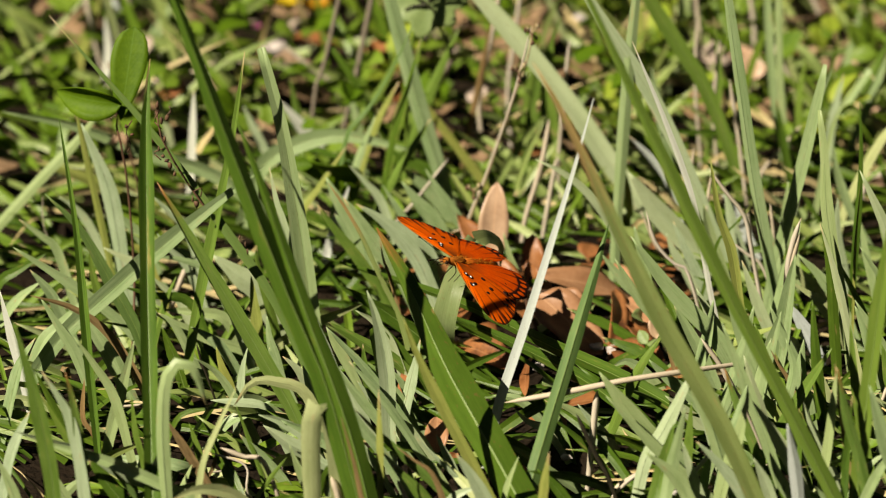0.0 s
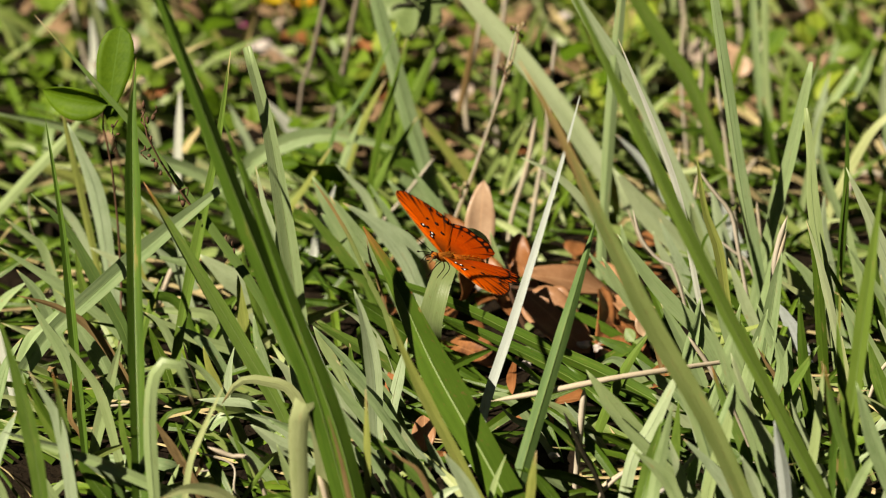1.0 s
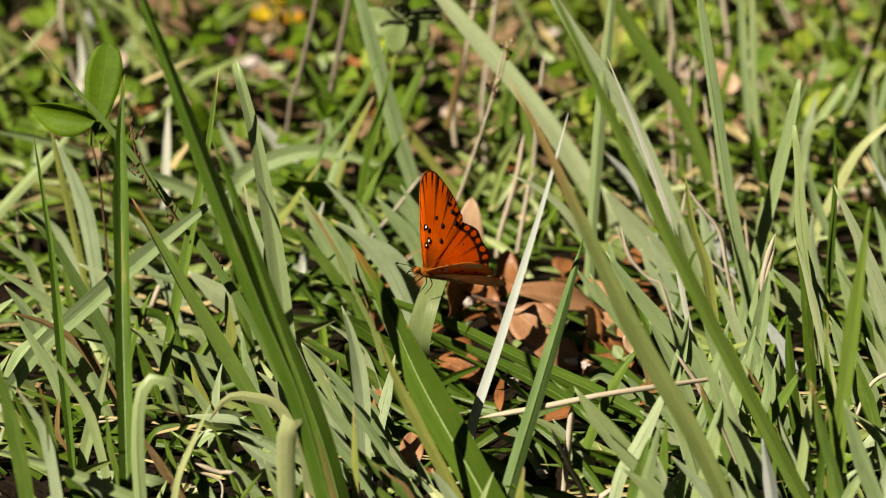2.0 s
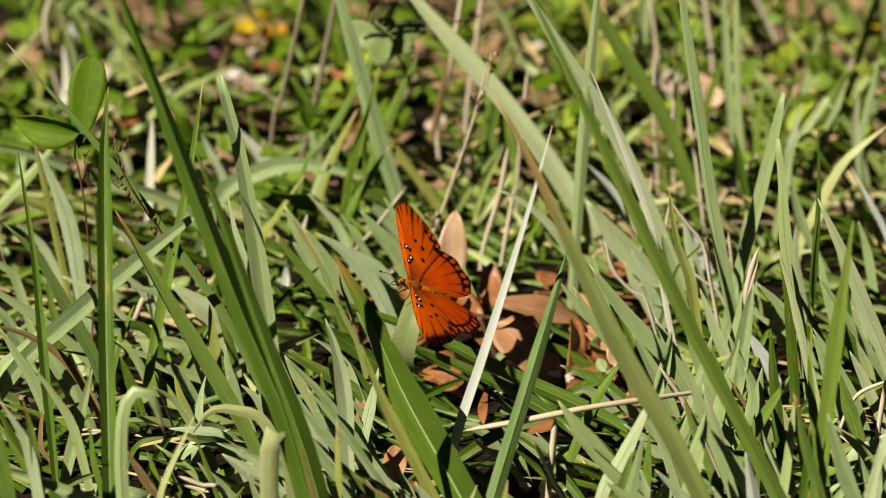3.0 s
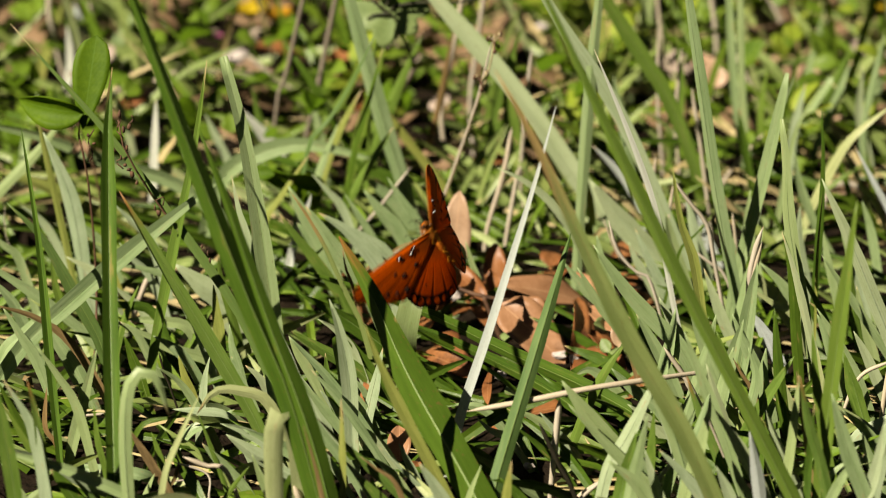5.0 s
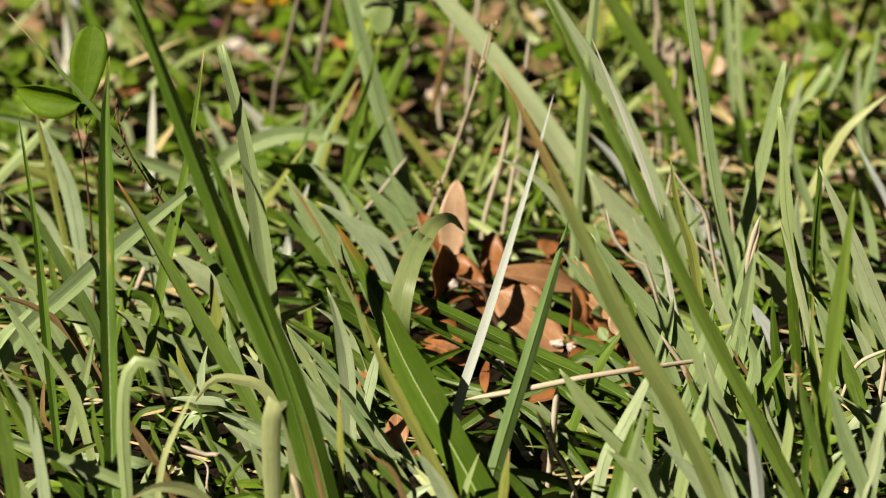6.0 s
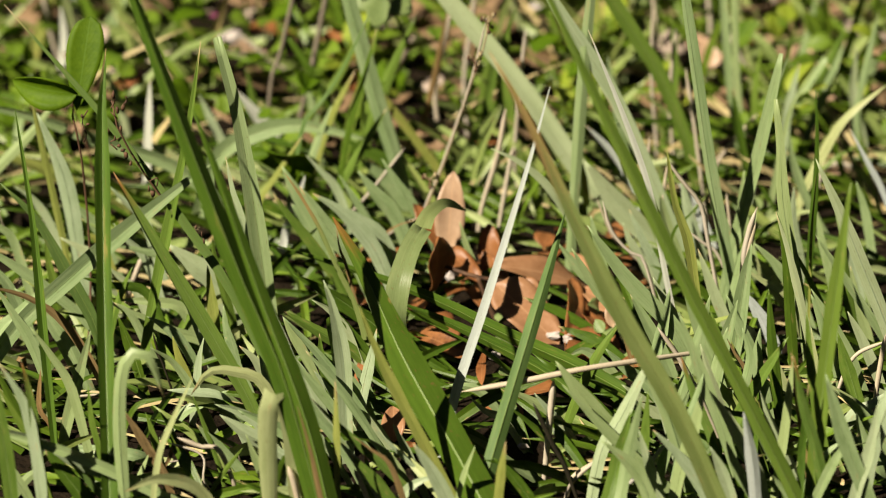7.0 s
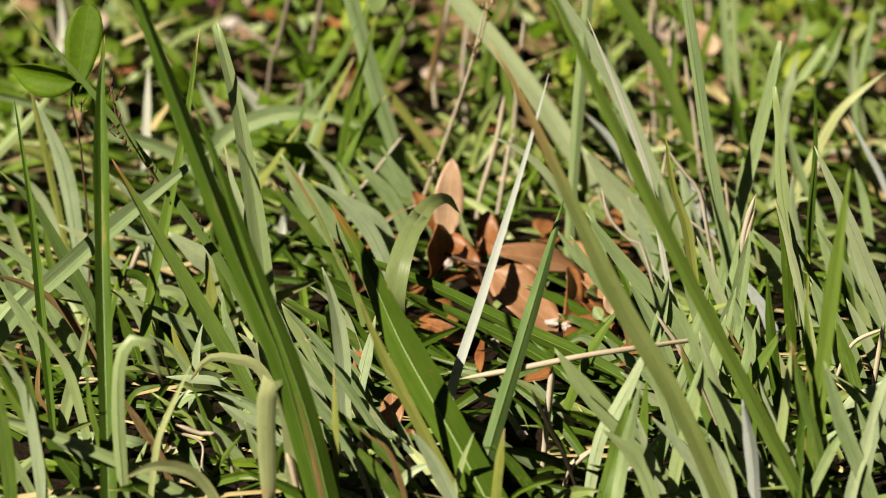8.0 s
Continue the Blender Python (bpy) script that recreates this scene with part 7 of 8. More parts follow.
def dried_seed_vine():
    """A dead stem with shrivelled brown pods and curled threads."""
    vine = thing("dried_seed_vine", (-0.0714, 0.0316, 0.0000), "dead brown vine with shrivelled pods and curly threads", "vine")
    stem_part("stem", [(0.0000, 0.0000, -0.0030), (-0.0199, 0.0144, 0.0381), (-0.0357, 0.0144, 0.0676), (-0.0518, 0.0144, 0.0878), (-0.0617, 0.0144, 0.1042), (-0.0685, 0.0144, 0.1173), (-0.0708, 0.0144, 0.1309)], (0.0006, 0.0004), SEED_BROWN, vine)
    rng = random.Random(5)
    for px, py, pz in [(-0.0697, 0.0084, 0.1356), (-0.0657, 0.0084, 0.1299), (-0.0642, 0.0084, 0.1325), (-0.0682, 0.0084, 0.1286), (-0.0834, 0.0084, 0.1260), (-0.0811, 0.0084, 0.1221), (-0.0670, 0.0084, 0.1200), (-0.0696, 0.0084, 0.1156), (-0.0677, 0.0084, 0.1122), (-0.0663, 0.0084, 0.1101), (-0.0649, 0.0084, 0.1080), (-0.0630, 0.0084, 0.1038), (-0.0555, 0.0084, 0.0920), (-0.0538, 0.0084, 0.0901), (-0.0520, 0.0084, 0.0849), (-0.0352, 0.0084, 0.0743), (-0.0328, 0.0084, 0.0708), (-0.0321, 0.0084, 0.0679)]:
        bm = bmesh.new()
        blob(bm, (px, py, pz), (rng.uniform(0.0005, 0.0011), 0.0007, rng.uniform(0.0008, 0.0020)), rng.random() * 9, 0.9)
        part("pod", bm, SEED_BROWN, vine, "shrivelled dark brown pod")
    stem_part("curled_thread", [(-0.0696, 0.0084, 0.1377), (-0.0691, 0.0084, 0.1330), (-0.0711, 0.0084, 0.1286), (-0.0683, 0.0084, 0.1247)], 0.0003, SEED_BROWN, vine, count=8, sides=4)
    stem_part("curled_thread", [(-0.0657, 0.0084, 0.1310), (-0.0637, 0.0084, 0.1336), (-0.0646, 0.0084, 0.1351)], 0.0003, SEED_BROWN, vine, count=8, sides=4)
    stem_part("curled_thread", [(-0.0809, 0.0084, 0.1286), (-0.0835, 0.0084, 0.1234), (-0.0817, 0.0084, 0.1174), (-0.0833, 0.0084, 0.1138)], 0.0003, SEED_BROWN, vine, count=8, sides=4)
    stem_part("curled_thread", [(-0.0549, 0.0084, 0.0959), (-0.0514, 0.0084, 0.0973), (-0.0520, 0.0084, 0.0933)], 0.0003, SEED_BROWN, vine, count=8, sides=4)
    stem_part("curled_thread", [(-0.0678, 0.0084, 0.1156), (-0.0716, 0.0084, 0.1138), (-0.0687, 0.0084, 0.1104)], 0.0003, SEED_BROWN, vine, count=8, sides=4)


dried_seed_vine()


def withered_flower_stalk():
    """A thin stem with a withered flower head."""
    stalk = thing("withered_flower_stalk", (-0.1635, 0.2206, 0.0000), "thin stem with a withered pinkish brown flower", "stalk")
    stem_part("stem", [(0.0000, 0.0000, -0.0030), (-0.0027, 0.0000, 0.0263), (-0.0067, 0.0000, 0.0481), (-0.0116, 0.0000, 0.0625), (-0.0133, 0.0000, 0.0696)], 0.0005, SEED_BROWN, stalk)
    sprig_leaf("petal", stalk, DEAD_PALE, (-0.0102, -0.0030, 0.0578), (-90.9, 36.5, 145.7), 0.0075, 0.003, 60, 0.4, 0.1, 1.0, 0)
    sprig_leaf("petal", stalk, DEAD_PALE, (-0.0086, -0.0030, 0.0570), (-68.4, 3.7, 170.7), 0.0075, 0.003, 60, 0.4, 0.1, 1.0, 1)
    sprig_leaf("petal", stalk, DEAD_PALE, (-0.0116, -0.0030, 0.0570), (-74.5, -25.2, -167.4), 0.0075, 0.003, 60, 0.4, 0.1, 1.0, 2)
    sprig_leaf("petal", stalk, DEAD_PALE, (-0.0075, -0.0030, 0.0558), (-64.7, -7.6, -128.8), 0.0075, 0.003, 60, 0.4, 0.1, 1.0, 3)


withered_flower_stalk()


def seed_heads():
    """Withered flower heads up a thin tan stalk, with side threads."""
    head = thing("seed_stalk", (-0.0131, 0.1773, 0.0000), "thin tan flower stalk with two withered seed heads", "stalk")
    stem_part("stem", [(0.0000, 0.0000, -0.0030), (0.0046, 0.0000, 0.0236), (0.0147, 0.0000, 0.0515), (0.0273, 0.0000, 0.0912), (0.0333, 0.0000, 0.1090), (0.0353, 0.0000, 0.1248)], (0.0007, 0.0004), SEED_TAN, head)
    for k in range(7):
        bm = bmesh.new()
        a = 2.4 * k
        tip = (0.0351 + 0.0030 * math.cos(a), 0.0000 + 0.0030 * math.sin(a), 0.1215 + 0.0042 * math.cos(k * 1.3))
        tube(bm, curve_through([(0.0351, 0.0000, 0.1215), tip], 5), (0.0006, 0.0002), 5)
        blob(bm, tip, (0.0010, 0.0010, 0.0014), k, 0.6)
        part("floret", bm, SEED_TAN if k % 2 else SEED_BROWN, head)
    for k in range(7):
        bm = bmesh.new()
        a = 2.4 * k
        tip = (0.0291 + 0.0030 * math.cos(a), 0.0000 + 0.0030 * math.sin(a), 0.1026 + 0.0040 * math.cos(k * 1.3))
        tube(bm, curve_through([(0.0291, 0.0000, 0.1026), tip], 5), (0.0006, 0.0002), 5)
        blob(bm, tip, (0.0010, 0.0010, 0.0014), k, 0.6)
        part("floret", bm, SEED_TAN if k % 2 else SEED_BROWN, head)
    for k in range(6):
        bm = bmesh.new()
        a = 2.4 * k
        tip = (0.0081 + 0.0030 * math.cos(a), 0.0000 + 0.0030 * math.sin(a), 0.0436 + 0.0030 * math.cos(k * 1.3))
        tube(bm, curve_through([(0.0081, 0.0000, 0.0436), tip], 5), (0.0006, 0.0002), 5)
        blob(bm, tip, (0.0010, 0.0010, 0.0014), k, 0.6)
        part("floret", bm, SEED_TAN if k % 2 else SEED_BROWN, head)


seed_heads()


def lobed_leaf(lobes, waist, bend, seed=0):
    """A flat lobed leaf round its stalk point in the x-y plane; lobes: (angle, length, sharpness)."""
    rng = random.Random(seed)
    rings, around = 7, 96
    ripple = [rng.uniform(0, 6) for _ in range(3)]
    verts, uvs, faces = [(0.0, 0.0, 0.0)], [(0.5, 0.0)], []
    for j in range(1, rings + 1):
        for i in range(around):
            a = 360 * i / around
            reach = waist
            for angle, length, sharp in lobes:
                off = abs((a - angle + 180) % 360 - 180)
                reach = max(reach, length * max(math.cos(radians(min(off * sharp, 90))), 0.0))
            reach *= (1 + 0.03 * math.sin(radians(a) * 11 + ripple[0])) * j / rings
            x, y = reach * math.cos(radians(a)), reach * math.sin(radians(a))
            z = -bend * reach * reach / 0.02 + 0.03 * reach * math.sin(radians(a) * 5 + ripple[1])
            verts.append((x, y, z))
            uvs.append((i / around, j / rings))
            if j == 1:
                faces.append((0, 1 + i, 1 + (i + 1) % around))
            else:
                p, q = 1 + (j - 2) * around, 1 + (j - 1) * around
                faces.append((p + i, q + i, q + (i + 1) % around, p + (i + 1) % around))
    count = len(verts)
    verts += [(x, y, z - 0.0003) for x, y, z in verts]
    uvs = uvs * 2
    faces += [tuple(reversed([v + count for v in f])) for f in faces]
    edge = 1 + (rings - 1) * around
    faces += [(edge + i, edge + count + i, edge + count + (i + 1) % around, edge + (i + 1) % around) for i in range(around)]
    return verts, faces, uvs


def climbing_vine():
    """A thin vine with one pale lobed leaf, a shrivelled one and dark tendrils."""
    vine = thing("climbing_vine", (-0.0372, 0.2660, -0.0200), "thin vine with a bright lobed leaf and dark tendrils", "vine")
    stem_part("stem", [(0.0000, 0.0000, -0.0030), (-0.0010, 0.0000, 0.0550), (0.0020, 0.0000, 0.1060), (0.0095, -0.0020, 0.1279), (0.0123, -0.0020, 0.1360), (0.0155, -0.0020, 0.1446)], (0.0007, 0.0012), GRASS["G"], vine)
    verts, faces, uvs = lobed_leaf([(178, 0.0200, 2.6), (214, 0.0155, 2.2), (262, 0.0170, 1.5), (328, 0.0165, 1.5), (10, 0.0200, 2.4)], 0.0070, 0.10, 4)
    leaf = mesh_object("leaf", verts, faces, SAGE_LEAF, vine, uvs, "pale green lobed leaf")
    leaf.matrix_basis = pose(0.0096, -0.0045, 0.1282, 58, 4, 0)
    sprig_leaf("leaf", vine, SEED_BROWN, (0.0010, -0.0040, 0.1376), (60, 20, -100), 0.0230, 0.0130, 60, 0.5, 0.12, 1.0, 3, "shrivelled dark brown leaf")
    sprig_leaf("leaf", vine, SEED_BROWN, (0.0010, -0.0040, 0.1424), (40, -30, -150), 0.0180, 0.0110, 50, 0.6, 0.12, 1.0, 5, "shrivelled dark brown leaf")
    stem_part("tendril", [(0.0010, -0.0070, 0.1348), (0.0060, -0.0070, 0.1310), (0.0096, -0.0070, 0.1281), (0.0128, -0.0070, 0.1248), (0.0146, -0.0070, 0.1185), (0.0177, -0.0070, 0.1123), (0.0206, -0.0070, 0.1039)], (0.0009, 0.0004), TENDRIL, vine, count=16, sides=5)
    stem_part("tendril", [(0.0101, -0.0070, 0.1295), (0.0137, -0.0070, 0.1321), (0.0219, -0.0070, 0.1335), (0.0300, -0.0070, 0.1338), (0.0337, -0.0070, 0.1333), (0.0418, -0.0070, 0.1336), (0.0491, -0.0070, 0.1350), (0.0550, -0.0070, 0.1369)], (0.0010, 0.0004), TENDRIL, vine, count=16, sides=5)
    stem_part("tendril", [(0.0092, -0.0070, 0.1281), (0.0046, -0.0070, 0.1277), (0.0014, -0.0070, 0.1272), (-0.0010, -0.0070, 0.1252)], (0.0011, 0.0004), TENDRIL, vine, count=16, sides=5)
    stem_part("tendril", [(0.0232, -0.0070, 0.1219), (0.0191, -0.0070, 0.1193), (0.0136, -0.0070, 0.1168), (0.0095, -0.0070, 0.1142), (0.0080, -0.0070, 0.1109)], (0.0004, 0.0003), TENDRIL, vine, count=16, sides=5)
    stem_part("tendril", [(0.0078, -0.0070, 0.1319), (0.0101, -0.0070, 0.1362), (0.0110, -0.0070, 0.1396)], (0.0006, 0.0004), TENDRIL, vine, count=16, sides=5)


climbing_vine()


def toothed_leaf_herb():
    herb = thing("toothed_leaf_herb", (-0.0646, 0.1988, 0.0000), "low herb with dark green toothed leaves", "plant")
    stem_part("stem", [(0.0000, 0.0000, -0.0030), (0.0011, 0.0000, 0.0203), (-0.0009, 0.0000, 0.0391)], 0.0008, GRASS["D"], herb)
    sprig_leaf("leaf", herb, FRESH_LEAF, (0.0067, 0.0000, 0.0439), (-176.3, -56.9, -93.0), 0.0322, 0.0193, 30, 0.3, 0.06, 1.0, 8)
    sprig_leaf("leaf", herb, FRESH_LEAF, (-0.0168, 0.0000, 0.0477), (15.6, -56.7, 71.6), 0.0147, 0.0070, 30, 0.3, 0.06, 1.0, 8)
    sprig_leaf("leaf", herb, FRESH_LEAF, (-0.0009, 0.0000, 0.0391), (-82.1, 6.4, -139.4), 0.0121, 0.0121, 30, 0.3, 0.06, 1.0, 8)


toothed_leaf_herb()


def small_flower(where, height, radius, material, words):
    """A stalk, a ring of petals and a heart."""
    flower = thing("small_flower", where, words, "flower")
    stem_part("stem", [(0, 0, -0.003), (0.002, 0, height * 0.5), (0, 0, height)], 0.0006, GRASS["G"], flower, count=6)
    for k in range(7):
        v, f, t = leaf_shape(radius, radius * 0.62, 25, 0.2, 0.0, n=5, m=5)
        ob = mesh_object("petal", v, f, material, flower, t)
        ob.matrix_basis = pose(0, 0, height, 35, 0, k * 360 / 7) @ pose(0, 0, 0, 10)
    bm = bmesh.new()
    blob(bm, (0, 0, height + 0.001), (radius * 0.25, radius * 0.25, radius * 0.15), 1, 0.2)
    part("heart", bm, SEED_TAN, flower)


small_flower((-0.1070, 0.5130, 0.0000), 0.020, 0.0140, PETAL_YELLOW, "small bright yellow flower in the grass")
small_flower((-0.0932, 0.5151, 0.0000), 0.018, 0.0120, PETAL_ORANGE, "small orange yellow flower in the grass")
small_flower((-0.1025, 0.5403, 0.0000), 0.020, 0.0090, PETAL_YELLOW, "small bright yellow flower in the grass")
small_flower((-0.1227, 0.5041, 0.0000), 0.012, 0.0040, PETAL_PINK, "tiny magenta pink flower in the grass")
small_flower((0.2431, 0.5495, 0.0000), 0.012, 0.0060, PETAL_YELLOW, "small orange yellow flower in the grass")


def pebble(where, size, seed):
    bm = bmesh.new()
    blob(bm, (0, 0, 0), size, seed, 0.5, 2)
    data = bpy.data.meshes.new("pebble")
    bm.to_mesh(data)
    bm.free()
    data.materials.append(STONE)
    ob = new("pebble", data)
    ob.location = where
    tagged(ob, "small pale pebble on the soil", "pebble", "pebbles")


pebble((0.0516, 0.0897, 0.0020), (0.0036, 0.0029, 0.0016), 0)
pebble((0.0578, 0.0845, 0.0020), (0.0026, 0.0020, 0.0025), 1)
pebble((0.0243, 0.0652, 0.0020), (0.0025, 0.0020, 0.0024), 2)
pebble((0.0352, -0.0318, 0.0020), (0.0024, 0.0019, 0.0015), 3)
pebble((0.0171, -0.0318, 0.0020), (0.0019, 0.0015, 0.0017), 4)
pebble((0.1472, 0.1108, 0.0020), (0.0036, 0.0029, 0.0025), 5)
pebble((0.0251, 0.5209, 0.0020), (0.0031, 0.0025, 0.0020), 6)
pebble((-0.1711, 0.4880, 0.0020), (0.0061, 0.0049, 0.0029), 7)
pebble((-0.1136, 0.5020, 0.0020), (0.0074, 0.0059, 0.0030), 8)
pebble((0.1711, 0.5020, 0.0020), (0.0074, 0.0059, 0.0030), 9)
pebble((0.1492, 0.4695, 0.0020), (0.0049, 0.0039, 0.0049), 10)
pebble((0.1807, 0.5067, 0.0020), (0.0068, 0.0055, 0.0035), 11)
pebble((0.0553, 0.5547, 0.0020), (0.0063, 0.0050, 0.0025), 12)
pebble((0.2242, 0.5449, 0.0020), (0.0044, 0.0035, 0.0025), 13)
pebble((0.0860, 0.0845, 0.0020), (0.0036, 0.0029, 0.0025), 14)
pebble((0.0042, 0.1584, 0.0020), (0.0027, 0.0021, 0.0025), 15)


# ---- the butterfly ----
def ray_ramp(n, split_u, r, scale, low, high):
    lines = n.math("SINE", n.math("MULTIPLY", split_u, scale))
    return n.ramp(n.math("MULTIPLY", n.math("POWER", n.math("ADD", n.math("MULTIPLY", lines, 0.5), 0.5), 6.0), r), [(low, (0, 0, 0)), (high, (1, 1, 1))])


def wing_material(name, dark, light, vein, veins, edge=0.0, cells=None, spot=None, sheer=0.35, bars=0.0, root=(0.15, 0.040, 0.006), tip=None):
    """Wing scales: u runs across the wing from its front edge, v from the root to the margin."""
    n = Nodes(name)
    co = n.add("TexCoord")
    split = n.add("SeparateXYZ")
    n.link(co.outputs["UV"], split.inputs[0])
    u, v = split.outputs[0], split.outputs[1]
    grain = n.noise(co.outputs["Object"], 900.0, 4.0)
    blotch = n.noise(co.outputs["Object"], 110.0, 3.0)
    col = n.ramp(n.math("ADD", n.math("MULTIPLY", grain, 0.4), n.math("MULTIPLY", blotch, 0.6)), [(0.3, dark), (0.7, light)])
    col = n.mix(n.math("MULTIPLY", ray_ramp(n, u, n.math("MULTIPLY", v, n.math("SQRT", v)), veins, 0.22, 0.70), 0.85), col, vein)
    col = n.mix(n.ramp(n.math("ADD", v, n.math("MULTIPLY", blotch, 0.12)), [(0.12, (0.9, 0.9, 0.9)), (0.42, (0, 0, 0))]), col, root)
    if tip:
        end = n.math("MULTIPLY", n.ramp(n.math("ADD", v, n.math("MULTIPLY", blotch, 0.1)), [(0.72, (0, 0, 0)), (0.82, (1, 1, 1))]),
                     n.ramp(u, [(0.20, (0, 0, 0)), (0.28, (1, 1, 1)), (0.50, (1, 1, 1)), (0.60, (0, 0, 0))]))
        col = n.mix(end, col, tip)
    if edge:
        col = n.mix(n.ramp(v, [(edge, (0, 0, 0)), (edge + 0.02, (1, 1, 1))]), col, vein)
    if bars:
        stripe = n.ramp(n.math("SINE", n.math("MULTIPLY", u, bars)), [(0.42, (0, 0, 0)), (0.70, (1, 1, 1))])
        outer = n.math("MULTIPLY", n.math("GREATER_THAN", u, 0.40), n.math("LESS_THAN", u, 0.77))
        reach = n.ramp(n.math("ADD", v, n.math("MULTIPLY", blotch, 0.16)), [(0.87, (0, 0, 0)), (0.99, (1, 1, 1))])
        col = n.mix(n.math("MULTIPLY", n.math("MULTIPLY", stripe, outer), reach), col, vein)
    if cells:
        along = n.math("SUBTRACT", n.math("FRACT", n.math("MULTIPLY", u, cells)), 0.5)
        across = n.math("MULTIPLY", n.math("SUBTRACT", v, 0.905), 6.0)
        away = n.math("SQRT", n.math("ADD", n.math("MULTIPLY", along, along), n.math("MULTIPLY", across, across)))
        border = n.ramp(n.math("ADD", v, n.math("MULTIPLY", blotch, 0.10)), [(0.84, (0, 0, 0)), (0.87, (1, 1, 1))])
        where = n.ramp(u, [(0.17, (0, 0, 0)), (0.22, (1, 1, 1)), (0.70, (1, 1, 1)), (0.75, (0, 0, 0))])
        hollow = n.ramp(away, [(0.30, (0, 0, 0)), (0.38, (1, 1, 1))])
        col = n.mix(n.math("MULTIPLY", n.math("MULTIPLY", border, where), hollow), col, vein)
    if spot:
        cell = n.add("TexVoronoi")
        cell.inputs["Scale"].default_value = 190.0
        n.link(co.outputs["Object"], cell.inputs["Vector"])
        col = n.mix(n.ramp(cell.outputs["Distance"], [(0.25, (1, 1, 1)), (0.36, (0, 0, 0))]), col, spot)
    n.link(col, n.shader.inputs["Base Color"])
    n.shader.inputs["Roughness"].default_value = 0.75
    n.shader.inputs["Specular IOR Level"].default_value = 0.06
    n.sheer(col, sheer, n.bump(n.math("ADD", grain, n.math("MULTIPLY", ray_ramp(n, u, v, veins, 0.2, 0.9), -2.0)), 0.3, 0.0002))
    return n.mat


WING_FORE = wing_material("forewing_orange", (0.60, 0.074, 0.001), (0.80, 0.140, 0.003), (0.030, 0.008, 0.004), 66.0, 0.972, bars=176.0)
WING_HIND = wing_material("hindwing_orange", (0.54, 0.052, 0.001), (0.74, 0.105, 0.003), (0.022, 0.007, 0.004), 60.0, 0.0, 18.0)
UNDER_FORE = wing_material("forewing_underside", (0.82, 0.33, 0.035), (0.92, 0.46, 0.09), (0.50, 0.20, 0.05), 66.0, 0.98, sheer=0.3, root=(0.74, 0.17, 0.03), tip=(0.78, 0.70, 0.58))
UNDER_HIND = wing_material("hindwing_underside", (0.74, 0.60, 0.44), (0.88, 0.76, 0.60), (0.22, 0.12, 0.06), 60.0, 0.0, None, (0.84, 0.82, 0.76), sheer=0.3, root=(0.70, 0.56, 0.42))
SCALE_BLACK = leaf_material("black_scales", (0.010, 0.006, 0.005), (0.024, 0.012, 0.008), 400, 0.95, 0.0)
SCALE_BLACK.node_tree.nodes["Principled BSDF"].inputs["Specular IOR Level"].default_value = 0.05
PEARL = leaf_material("white_scales", (0.75, 0.72, 0.70), (0.88, 0.86, 0.84), 400, 0.5, 0.0)
FUR = leaf_material("brown_fur", (0.20, 0.055, 0.007), (0.40, 0.130, 0.018), 700, 0.9, 0.0, gloss=0.04)
ABDOMEN = leaf_material("orange_brown_fur", (0.24, 0.052, 0.005), (0.44, 0.115, 0.013), 700, 0.9, 0.0, gloss=0.04)
BELLY = leaf_material("pale_fur", (0.42, 0.32, 0.22), (0.66, 0.56, 0.44), 700, 0.9, 0.0)
HAIR = leaf_material("golden_hair", (0.26, 0.095, 0.006), (0.46, 0.19, 0.018), 700, 0.8, 0.0, gloss=0.04)
EYE_DARK = leaf_material("insect_eye", (0.02, 0.01, 0.006), (0.06, 0.03, 0.015), 900, 0.15, 0.0)

MM = 0.001
FORE_EDGE = [(0, 2), (12, 4.2), (24, 5.4), (34, 6), (41, 5.2), (44.3, 2.6), (44.4, -1), (42, -5), (38, -9), (33.5, -12.5), (29, -15.5), (25.5, -16.8), (18, -14.5), (10, -9.5), (2, -4)]
HIND_EDGE = [(2.2, 1.6), (11.2, -1.1), (19.0, -5.3), (23.5, -10.6), (25.2, -15.9), (24.1, -20.1), (20.7, -23.9), (16.8, -27.0), (12.3, -29.2), (7.8, -29.7), (4.5, -27.6), (-0.3, -19.5), (-0.9, -8.5)]


def wing_sheet(name, edge, side, z, material, parent, scallop=0.0):
    """One face of a wing: rays from its root to a smooth, slightly scalloped margin."""
    rim = curve_through([(x * MM, y * MM, 0) for x, y in edge], 57)
    verts, uvs, faces, rings = [], [], [], 9
    for j, p in enumerate(rim):
        u = j / (len(rim) - 1)
        for i in range(rings):
            v = i / (rings - 1)
            k = v * (1 - scallop * (0.5 + 0.5 * math.cos(u * 46)) * (v > 0.9))
            camber = 0.0011 * math.sin(math.pi * v) * math.sin(math.pi * u)
            verts.append((side * (p[0] * k + 0.0002), p[1] * k, z + camber))
            uvs.append((u, v))
    for j in range(len(rim) - 1):
        for i in range(rings - 1):
            a = j * rings + i
            faces.append((a, a + 1, a + rings + 1, a + rings))
    return mesh_object(name, verts, faces, material, parent, uvs)


def spots(wing, side, places, size, material, z, name, label):
    for x, y, k in places:
        bm = bmesh.new()
        blob(bm, (side * x * MM, y * MM, z * MM), (size * k * MM, size * k * 0.8 * MM, 0.00015), x, 0.5)
        part(name, bm, material, wing, label)


